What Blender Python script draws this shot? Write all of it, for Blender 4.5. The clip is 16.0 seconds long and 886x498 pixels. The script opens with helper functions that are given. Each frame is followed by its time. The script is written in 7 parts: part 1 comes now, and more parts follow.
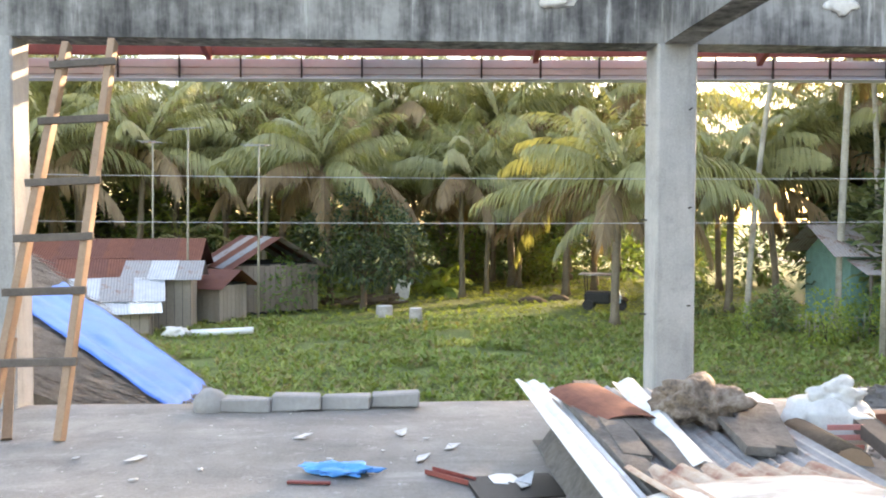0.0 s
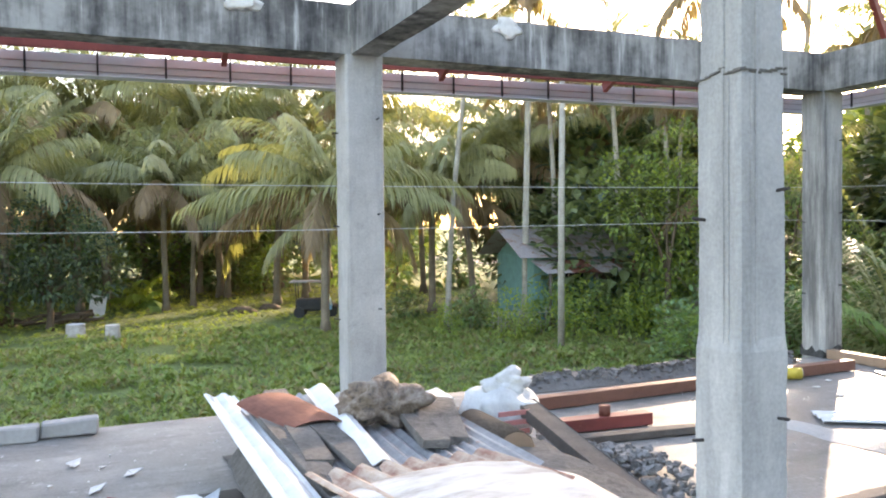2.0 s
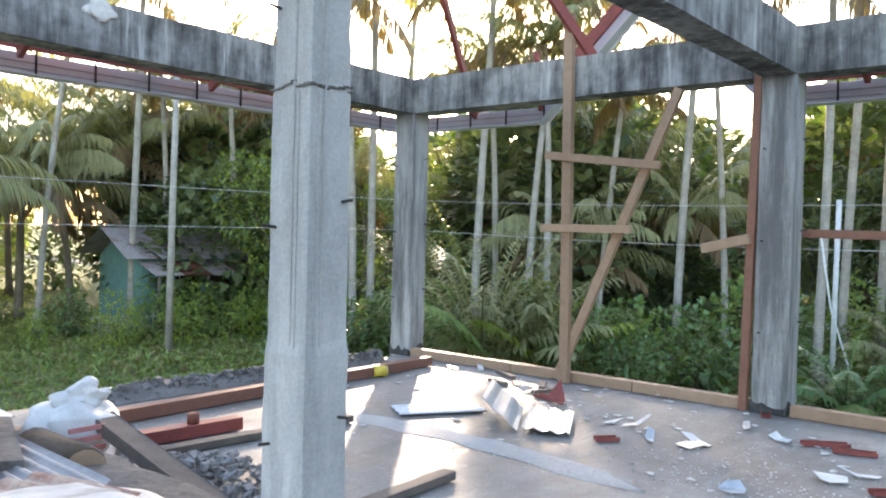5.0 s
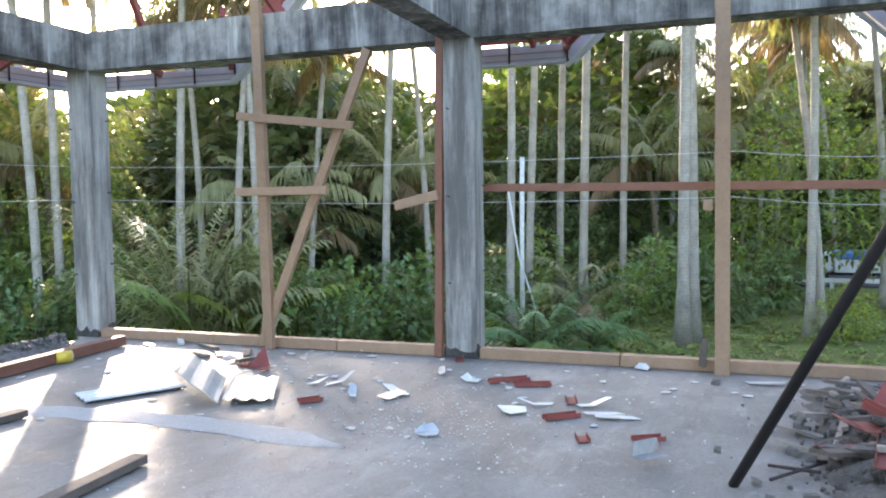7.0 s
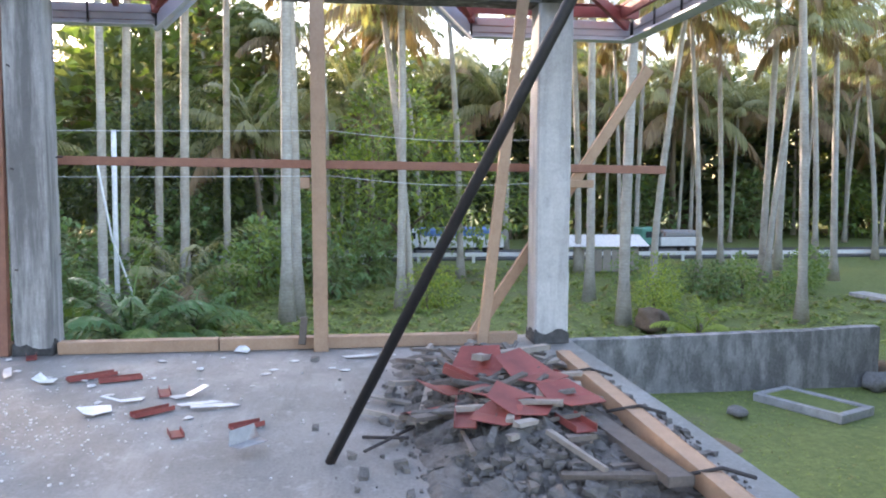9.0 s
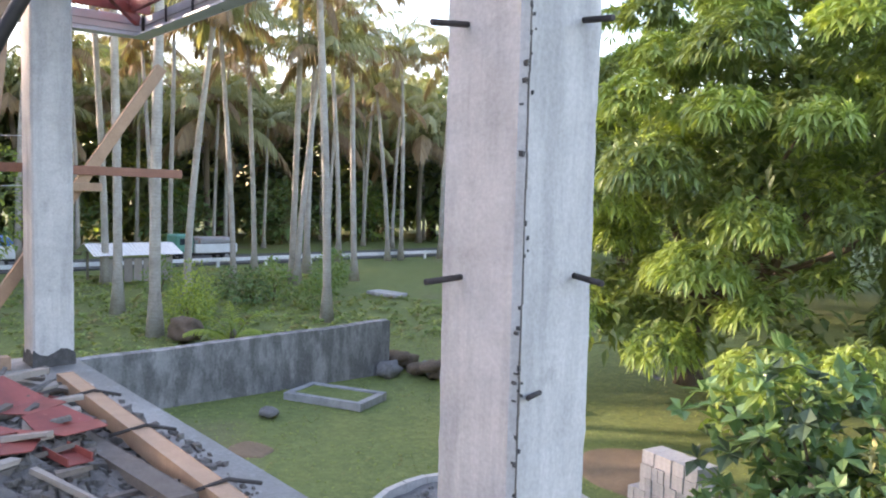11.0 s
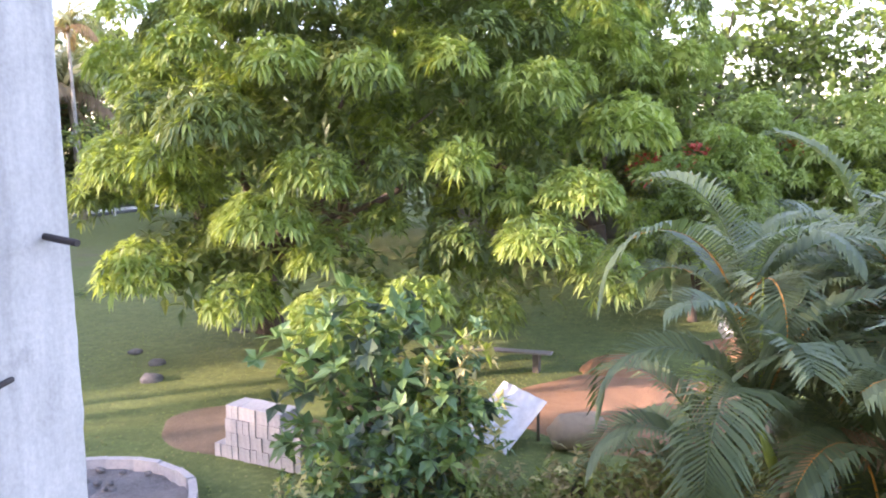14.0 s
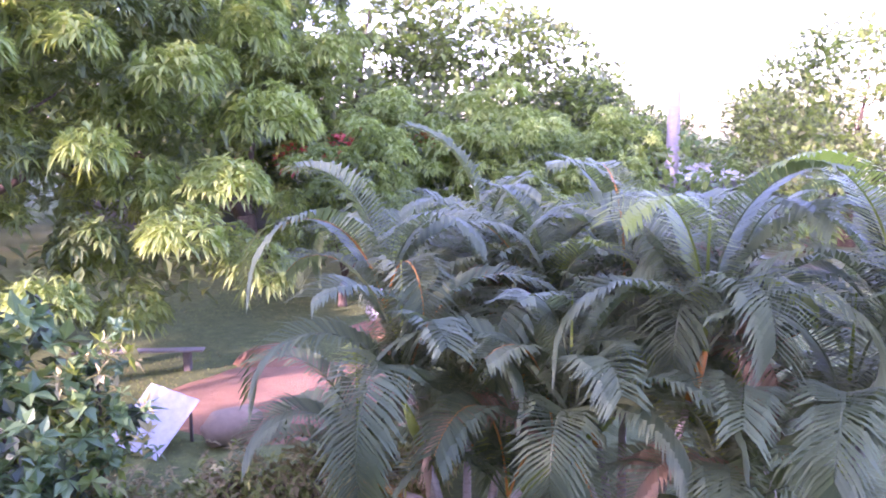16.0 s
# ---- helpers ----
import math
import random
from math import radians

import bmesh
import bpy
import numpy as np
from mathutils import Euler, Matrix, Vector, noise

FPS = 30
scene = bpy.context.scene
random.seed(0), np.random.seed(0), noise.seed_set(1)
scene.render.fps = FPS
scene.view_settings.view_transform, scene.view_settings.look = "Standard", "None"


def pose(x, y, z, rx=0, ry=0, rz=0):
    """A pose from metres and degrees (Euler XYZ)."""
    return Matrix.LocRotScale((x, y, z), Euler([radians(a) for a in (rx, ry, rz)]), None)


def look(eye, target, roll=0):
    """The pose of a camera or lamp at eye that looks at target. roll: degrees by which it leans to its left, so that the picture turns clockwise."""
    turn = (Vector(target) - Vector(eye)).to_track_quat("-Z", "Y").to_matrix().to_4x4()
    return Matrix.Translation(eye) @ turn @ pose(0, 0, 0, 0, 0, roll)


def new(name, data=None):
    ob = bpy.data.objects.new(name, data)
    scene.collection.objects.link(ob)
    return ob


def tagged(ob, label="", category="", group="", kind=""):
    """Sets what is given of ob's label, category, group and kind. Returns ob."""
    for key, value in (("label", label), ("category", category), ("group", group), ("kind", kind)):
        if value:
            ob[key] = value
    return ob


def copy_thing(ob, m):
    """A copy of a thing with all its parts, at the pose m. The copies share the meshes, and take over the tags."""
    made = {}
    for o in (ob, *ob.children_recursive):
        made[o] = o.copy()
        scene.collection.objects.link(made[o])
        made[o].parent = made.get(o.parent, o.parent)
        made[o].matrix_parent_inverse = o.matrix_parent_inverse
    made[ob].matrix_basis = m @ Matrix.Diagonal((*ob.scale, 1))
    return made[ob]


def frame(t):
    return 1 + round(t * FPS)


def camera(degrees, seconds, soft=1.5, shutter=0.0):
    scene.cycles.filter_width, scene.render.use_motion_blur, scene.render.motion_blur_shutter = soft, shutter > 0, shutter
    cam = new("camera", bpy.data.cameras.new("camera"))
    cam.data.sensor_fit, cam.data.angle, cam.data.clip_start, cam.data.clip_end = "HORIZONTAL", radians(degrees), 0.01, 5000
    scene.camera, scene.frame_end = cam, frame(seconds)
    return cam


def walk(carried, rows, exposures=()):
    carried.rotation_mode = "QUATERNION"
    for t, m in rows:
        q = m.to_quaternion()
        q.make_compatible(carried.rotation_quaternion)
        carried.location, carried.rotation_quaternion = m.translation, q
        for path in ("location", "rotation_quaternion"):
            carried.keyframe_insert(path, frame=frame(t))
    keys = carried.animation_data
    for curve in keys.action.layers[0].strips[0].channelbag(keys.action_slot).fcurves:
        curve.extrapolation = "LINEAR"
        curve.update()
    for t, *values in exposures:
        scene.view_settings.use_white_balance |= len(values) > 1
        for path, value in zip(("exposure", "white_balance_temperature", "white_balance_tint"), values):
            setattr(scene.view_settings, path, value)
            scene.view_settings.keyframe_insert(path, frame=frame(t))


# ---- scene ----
cam = camera(57.9, 16.0, 2.0)
PATH = [
    (0, (-0.503, 0.796, 1.487), (-0.407, 2.793, 1.418), 0.1),
    (0.5, (-0.455, 0.8, 1.487), (-0.196, 2.781, 1.399), 0.2),
    (1, (-0.409, 0.805, 1.485), (-0.006, 2.762, 1.402), -0.1),
    (1.5, (-0.367, 0.805, 1.481), (0.188, 2.726, 1.426), -0.1),
    (1.9, (-0.34, 0.799, 1.481), (0.387, 2.661, 1.436), -0.6),
    (2, (-0.335, 0.798, 1.481), (0.448, 2.637, 1.428), -0.6),
    (2.5, (-0.322, 0.798, 1.48), (0.652, 2.543, 1.417), 0.1),
    (3, (-0.318, 0.787, 1.48), (0.786, 2.454, 1.421), 0.2),
    (3.5, (-0.304, 0.766, 1.48), (0.924, 2.345, 1.43), 0.1),
    (3.7, (-0.296, 0.757, 1.48), (0.983, 2.293, 1.431), 0.4),
    (5.8, (-0.112, 0.693, 1.497), (1.572, 1.77, 1.432), 0.9),
    (6, (-0.098, 0.685, 1.497), (1.627, 1.693, 1.417), 0.6),
    (6.5, (-0.066, 0.669, 1.484), (1.728, 1.547, 1.375), -0.1),
    (7, (-0.039, 0.636, 1.473), (1.838, 1.314, 1.35), -0.8),
    (7.3, (-0.021, 0.621, 1.47), (1.914, 1.107, 1.325), -0.7),
    (7.5, (0.001, 0.617, 1.469), (1.959, 1.0, 1.331), -0.6),
    (8, (0.066, 0.616, 1.465), (2.057, 0.747, 1.332), -0.1),
    (8.2, (0.09, 0.614, 1.464), (2.084, 0.659, 1.321), -0.0),
    (10.3, (0.309, 0.477, 1.432), (2.078, -0.444, 1.278), 1.3),
    (10.5, (0.305, 0.444, 1.435), (2.004, -0.603, 1.296), 1.5),
    (11, (0.278, 0.375, 1.439), (1.804, -0.91, 1.296), 1.5),
    (11.5, (0.256, 0.326, 1.438), (1.641, -1.108, 1.278), 1.2),
    (11.7, (0.25, 0.302, 1.437), (1.575, -1.185, 1.26), 1.3),
    (12, (0.249, 0.254, 1.434), (1.466, -1.323, 1.253), 1.1),
    (12.5, (0.255, 0.185, 1.424), (1.375, -1.458, 1.21), 0.9),
    (13, (0.247, 0.133, 1.417), (1.245, -1.584, 1.177), 0.5),
    (13.5, (0.214, 0.092, 1.411), (1.08, -1.693, 1.16), -0.2),
    (14, (0.196, 0.097, 1.411), (0.894, -1.76, 1.16), -0.8),
    (14.5, (0.183, 0.107, 1.411), (0.668, -1.818, 1.166), -0.7),
    (15, (0.171, 0.106, 1.411), (0.491, -1.852, 1.155), -0.3),
    (15.5, (0.159, 0.096, 1.412), (0.249, -1.883, 1.137), 0.1),
    (16, (0.139, 0.07, 1.413), (-0.001, -1.905, 1.132), 0.2),
]
walk(cam, [(t, look(eye, target, roll)) for t, eye, target, roll in PATH],
     [(0.0, 3.08, 8100, 20), (2.5, 2.9, 7300, 20), (6.0, 2.72, 6900, 18), (8.2, 3.05, 6700, 21), (10.4, 2.93, 6800, 28), (12.0, 2.96, 7200, 24), (13.0, 3.05, 7400, 24), (13.8, 3.2, 6900, 32), (14.5, 3.55, 6100, 58), (15.0, 3.62, 5750, 72), (16.0, 3.6, 5700, 82)])

# ---- world, sun, exposure ----
SUN_AZ, SUN_EL = radians(50.3), radians(13.2)
world = bpy.data.worlds.new("world")
scene.world = world
world.use_nodes = True
wn = world.node_tree.nodes
sky = wn.new("ShaderNodeTexSky")
sky.sky_type = "NISHITA"
sky.sun_disc = False
sky.sun_elevation, sky.sun_rotation = SUN_EL, SUN_AZ
sky.air_density, sky.dust_density, sky.ozone_density = 1.0, 1.5, 1.0
wn["Background"].inputs["Strength"].default_value = 0.15
world.node_tree.links.new(sky.outputs[0], wn["Background"].inputs["Color"])
sun = new("sun", bpy.data.lights.new("sun", "SUN"))
sun.data.energy, sun.data.angle, sun.data.color = 2.0, radians(0.7), (1.0, 0.86, 0.68)
sun_way = Vector((math.sin(SUN_AZ) * math.cos(SUN_EL), math.cos(SUN_AZ) * math.cos(SUN_EL), math.sin(SUN_EL)))
sun.matrix_world = look(sun_way * 50, (0, 0, 0))

# ---- materials ----


class Nodes:
    """A short way to write node materials."""

    def __init__(self, name):
        self.m = bpy.data.materials.new(name)
        self.m.use_nodes = True
        self.t = self.m.node_tree
        self.b = self.t.nodes["Principled BSDF"]
        self.out = self.t.nodes["Material Output"]

    def n(self, kind, **values):
        node = self.t.nodes.new("ShaderNode" + kind)
        for k, v in values.items():
            node.inputs[k.replace("_", " ")].default_value = v
        return node

    def link(self, a, b):
        self.t.links.new(a, b)

    def coords(self, scale=(1, 1, 1)):
        c = self.n("TexCoord")
        mp = self.n("Mapping")
        mp.inputs["Scale"].default_value = scale
        self.link(c.outputs["Object"], mp.inputs["Vector"])
        return mp.outputs["Vector"]

    def noise(self, scale, detail=4.0, rough=0.6, stretch=(1, 1, 1)):
        t = self.n("TexNoise", Scale=scale, Detail=detail, Roughness=rough)
        self.link(self.coords(stretch), t.inputs["Vector"])
        return t.outputs["Fac"]

    def ramp(self, fac, *stops):
        r = self.n("ValToRGB")
        e = r.color_ramp.elements
        while len(e) < len(stops):
            e.new(0.5)
        for el, (p, c) in zip(e, stops):
            el.position, el.color = p, (*c, 1) if len(c) == 3 else c
        self.link(fac, r.inputs["Fac"])
        return r.outputs["Color"]

    def mix(self, fac, a, b, mode="MIX"):
        x = self.n("MixRGB")
        x.blend_type = mode
        for sock, v in ((x.inputs["Fac"], fac), (x.inputs["Color1"], a), (x.inputs["Color2"], b)):
            if isinstance(v, (int, float)):
                sock.default_value = v
            elif isinstance(v, tuple):
                sock.default_value = (*v, 1)
            else:
                self.link(v, sock)
        return x.outputs["Color"]

    def bump(self, height, strength=0.3, distance=0.01):
        b = self.n("Bump", Strength=strength, Distance=distance)
        self.link(height, b.inputs["Height"])
        self.link(b.outputs["Normal"], self.b.inputs["Normal"])

    def done(self, color, rough=0.8, metal=0.0):
        if isinstance(color, tuple):
            self.b.inputs["Base Color"].default_value = (*color, 1)
        else:
            self.link(color, self.b.inputs["Base Color"])
        if isinstance(rough, (int, float)):
            self.b.inputs["Roughness"].default_value = rough
        else:
            self.link(rough, self.b.inputs["Roughness"])
        self.b.inputs["Metallic"].default_value = metal
        return self.m


def g(v):
    return (v, v, v)


def mat_plain(name, col, rough=0.7, metal=0.0, var=0.25, scale=6.0, bump=0.15):
    k = Nodes(name)
    f = k.noise(scale, 6)
    f2 = k.noise(scale * 9, 3)
    lo = tuple(c * (1 - var) for c in col)
    hi = tuple(min(1, c * (1 + var)) for c in col)
    c = k.mix(0.3, k.ramp(f, (0.3, lo), (0.7, hi)), k.ramp(f2, (0.3, lo), (0.7, hi)))
    k.bump(f2, bump, 0.004)
    return k.done(c, rough, metal)


def mat_column(name="column_concrete", dirt=0.0):
    k = Nodes(name)
    streak = k.noise(2.0, 6, 0.65, (3, 3, 0.4))
    blot = k.noise(1.5, 7, 0.72)
    patch = k.noise(4.5, 5, 0.7)
    grain = k.noise(70, 3)
    c = k.ramp(blot, (0.30, (0.24, 0.232, 0.22)), (0.5, (0.42, 0.405, 0.385)), (0.70, (0.56, 0.54, 0.515)))
    c = k.mix(k.ramp(streak, (0.38, g(0.7)), (0.53, g(0.0))), c, (0.21, 0.205, 0.195))
    c = k.mix(k.ramp(streak, (0.60, g(0.0)), (0.72, g(0.4))), c, (0.62, 0.60, 0.57))
    c = k.mix(k.ramp(patch, (0.60, g(0.0)), (0.72, g(0.55))), c, (0.17, 0.165, 0.16))
    c = k.mix(0.35, c, k.ramp(grain, (0.3, (0.30, 0.30, 0.30)), (0.7, (0.52, 0.51, 0.50))))
    if dirt:
        run = k.noise(2.2, 6, 0.7, (2.2, 2.2, 0.22))
        c = k.mix(k.ramp(run, (0.40, g(dirt)), (0.58, g(0.0))), c, (0.075, 0.073, 0.072))
    k.bump(k.mix(0.5, grain, blot), 0.5, 0.006)
    return k.done(c, 0.88)


def mat_beam():
    k = Nodes("weathered_beam_concrete")
    streak = k.noise(3.0, 6, 0.65, (3.2, 3.2, 0.30))
    blot = k.noise(1.3, 6, 0.7)
    grain = k.noise(60, 3)
    c = k.ramp(blot, (0.3, (0.15, 0.145, 0.14)), (0.7, (0.36, 0.35, 0.335)))
    c = k.mix(k.ramp(k.mix(0.5, streak, blot), (0.40, g(0.95)), (0.56, g(0.0))), c, (0.045, 0.043, 0.043))
    c = k.mix(k.ramp(streak, (0.60, g(0.0)), (0.70, g(0.75))), c, (0.50, 0.49, 0.47))
    k.bump(k.mix(0.5, grain, blot), 0.6, 0.008)
    return k.done(c, 0.9)


def mat_slab():
    k = Nodes("slab_concrete")
    big = k.noise(0.55, 7, 0.65)
    mid = k.noise(3.0, 6, 0.7)
    drag = k.noise(0.9, 6, 0.65, (0.8, 3.2, 1))
    grain = k.noise(55, 4)
    c = k.ramp(big, (0.32, (0.105, 0.094, 0.080)), (0.5, (0.22, 0.203, 0.182)), (0.68, (0.36, 0.338, 0.31)))
    c = k.mix(k.ramp(mid, (0.36, g(0.8)), (0.52, g(0.0))), c, (0.11, 0.100, 0.09))
    c = k.mix(k.ramp(drag, (0.30, g(0.75)), (0.46, g(0.0))), c, (0.075, 0.066, 0.056))
    c = k.mix(k.ramp(drag, (0.56, g(0.0)), (0.68, g(0.55))), c, (0.42, 0.40, 0.37))
    c = k.mix(k.ramp(k.noise(6.5, 6, 0.75), (0.56, g(0.0)), (0.70, g(0.65))), c, (0.46, 0.44, 0.42))
    c = k.mix(0.3, c, k.ramp(grain, (0.3, (0.16, 0.152, 0.145)), (0.7, (0.38, 0.37, 0.36))))
    k.bump(k.mix(0.5, grain, mid), 0.55, 0.01)
    return k.done(c, k.ramp(mid, (0.3, g(0.5)), (0.6, g(0.75))))


def mat_wood(name, lo, hi, rough=0.7):
    k = Nodes(name)
    grain = k.noise(9, 6, 0.7, (1, 1, 1))
    fine = k.noise(60, 4, 0.6)
    info = k.n("ObjectInfo")
    c = k.mix(0.4, k.ramp(grain, (0.3, lo), (0.7, hi)), k.ramp(fine, (0.3, lo), (0.7, hi)))
    c = k.mix(0.35, c, k.ramp(info.outputs["Random"], (0.0, lo), (1.0, hi)))
    k.bump(fine, 0.3, 0.004)
    return k.done(c, rough)


def mat_leaf(name, lo, hi, trans=0.35, gloss=0.45):
    k = Nodes(name)
    lo, hi = [tuple(min(1, a * b) for a, b in zip(c, (1.06, 0.98, 1.12))) for c in (lo, hi)]
    isl = k.n("NewGeometry").outputs["Random Per Island"]
    info = k.n("ObjectInfo").outputs["Random"]
    patch = k.noise(0.5, 3)
    c = k.ramp(isl, (0.0, lo), (0.55, tuple((a + b) / 2 for a, b in zip(lo, hi))), (1.0, hi))
    c = k.mix(0.45, c, k.ramp(patch, (0.3, lo), (0.7, hi)))
    c = k.mix(0.2, c, k.ramp(info, (0.0, lo), (1.0, hi)))
    k.done(c, gloss)
    k.b.inputs["Specular IOR Level"].default_value = 0.4
    tr = k.n("BsdfTranslucent")
    gain = k.mix(1.0, c, (1.5, 1.5, 0.7), "MULTIPLY")
    k.link(gain, tr.inputs["Color"])
    mx = k.n("MixShader", Fac=trans)
    k.link(k.b.outputs[0], mx.inputs[1])
    k.link(tr.outputs[0], mx.inputs[2])
    k.link(mx.outputs[0], k.out.inputs["Surface"])
    return k.m


def mat_trunk(name, lo, hi):
    k = Nodes(name)
    ring = k.n("TexWave", Scale=3.4, Distortion=4.0, Detail=3.0)
    ring.bands_direction = "Z"
    k.link(k.coords(), ring.inputs["Vector"])
    blot = k.noise(1.2, 6, 0.7)
    fine = k.noise(14, 4)
    c = k.ramp(blot, (0.3, lo), (0.68, hi))
    c = k.mix(k.ramp(ring.outputs["Fac"], (0.0, g(0.22)), (0.2, g(0.0))), c, tuple(x * 0.5 for x in lo))
    c = k.mix(0.3, c, k.ramp(fine, (0.3, lo), (0.7, hi)))
    k.bump(ring.outputs["Fac"], 0.2, 0.02)
    return k.done(c, 0.9)


def mat_ground():
    k = Nodes("grass_ground")
    big = k.noise(0.09, 6, 0.6)
    mid = k.noise(0.8, 6, 0.7)
    fine = k.noise(9, 5, 0.75)
    c = k.ramp(fine, (0.25, (0.06, 0.085, 0.022)), (0.5, (0.14, 0.18, 0.045)), (0.78, (0.25, 0.29, 0.09)))
    c = k.mix(k.ramp(mid, (0.35, g(0.0)), (0.62, g(0.55))), c, (0.16, 0.19, 0.05))
    tuft = k.noise(3.2, 6, 0.8)
    c = k.mix(k.ramp(tuft, (0.42, g(0.0)), (0.62, g(0.5))), c, (0.055, 0.085, 0.02))
    c = k.mix(k.ramp(big, (0.56, g(0.0)), (0.68, g(0.75))), c, (0.17, 0.125, 0.085))
    k.bump(fine, 0.8, 0.05)
    return k.done(c, 0.9)


def mat_soil(name, lo, hi):
    k = Nodes(name)
    mid = k.noise(1.5, 7, 0.7)
    fine = k.noise(22, 5, 0.75)
    c = k.mix(0.5, k.ramp(mid, (0.3, lo), (0.7, hi)), k.ramp(fine, (0.3, lo), (0.7, hi)))
    k.bump(fine, 0.7, 0.03)
    return k.done(c, 0.95)


def mat_steel_red():
    k = Nodes("red_oxide_primer")
    f = k.noise(3.0, 6, 0.7)
    s = k.noise(25, 4)
    c = k.ramp(f, (0.3, (0.16, 0.035, 0.03)), (0.7, (0.30, 0.065, 0.05)))
    c = k.mix(k.ramp(s, (0.62, g(0.0)), (0.78, g(0.5))), c, (0.36, 0.16, 0.12))
    k.bump(s, 0.15, 0.003)
    return k.done(c, 0.6)


def mat_galv(name, lo, hi, rust=0.0, rough=0.35):
    k = Nodes(name)
    f = k.noise(2.2, 6, 0.7)
    s = k.noise(18, 4)
    c = k.mix(0.4, k.ramp(f, (0.3, lo), (0.7, hi)), k.ramp(s, (0.3, lo), (0.7, hi)))
    if rust:
        c = k.mix(k.ramp(f, (0.62 - 0.25 * rust, g(0.0)), (0.72 - 0.2 * rust, g(0.9))), c, (0.20, 0.075, 0.035))
    k.bump(s, 0.1, 0.003)
    return k.done(c, rough, 0.35)


def mat_rust_cream():
    k = Nodes("rust_and_cream_sheet")
    a = k.noise(2.0, 6, 0.7, (5, 1, 1))
    b = k.noise(7.0, 6, 0.75)
    c = k.ramp(k.mix(0.4, a, b), (0.30, (0.22, 0.085, 0.06)), (0.43, (0.34, 0.17, 0.12)), (0.52, (0.50, 0.37, 0.28)), (0.66, (0.62, 0.55, 0.47)))
    k.bump(b, 0.2, 0.004)
    return k.done(c, 0.75)


def mat_wall():
    k = Nodes("old_wall_concrete")
    streak = k.noise(1.3, 7, 0.7, (2.0, 2.0, 0.7))
    blot = k.noise(0.9, 7, 0.7)
    fine = k.noise(25, 4)
    c = k.ramp(blot, (0.3, (0.12, 0.12, 0.12)), (0.55, (0.27, 0.265, 0.26)), (0.75, (0.46, 0.45, 0.44)))
    c = k.mix(k.ramp(streak, (0.44, g(0.9)), (0.58, g(0.0))), c, (0.05, 0.048, 0.046))
    c = k.mix(0.25, c, k.ramp(fine, (0.3, g(0.2)), (0.7, g(0.45))))
    k.bump(k.mix(0.5, fine, blot), 0.5, 0.01)
    return k.done(c, 0.92)


def mat_mottled():
    k = Nodes("mottled_dirty_sheet")
    a = k.noise(9.0, 6, 0.75)
    b = k.noise(28.0, 4, 0.7)
    c = k.ramp(k.mix(0.4, a, b), (0.36, (0.035, 0.03, 0.028)), (0.5, (0.20, 0.15, 0.115)), (0.66, (0.36, 0.32, 0.28)))
    k.bump(a, 0.6, 0.02)
    return k.done(c, 0.8)


def mat_stained_tarp():
    k = Nodes("stained_white_tarp")
    a = k.noise(2.6, 6, 0.7, (1, 2.5, 1))
    b = k.noise(14, 4, 0.7)
    c = k.ramp(a, (0.34, (0.30, 0.27, 0.24)), (0.47, (0.50, 0.49, 0.47)), (0.6, (0.60, 0.60, 0.59)))
    c = k.mix(k.ramp(b, (0.60, g(0.0)), (0.75, g(0.5))), c, (0.40, 0.36, 0.31))
    k.bump(a, 0.5, 0.02)
    return k.done(c, 0.55)


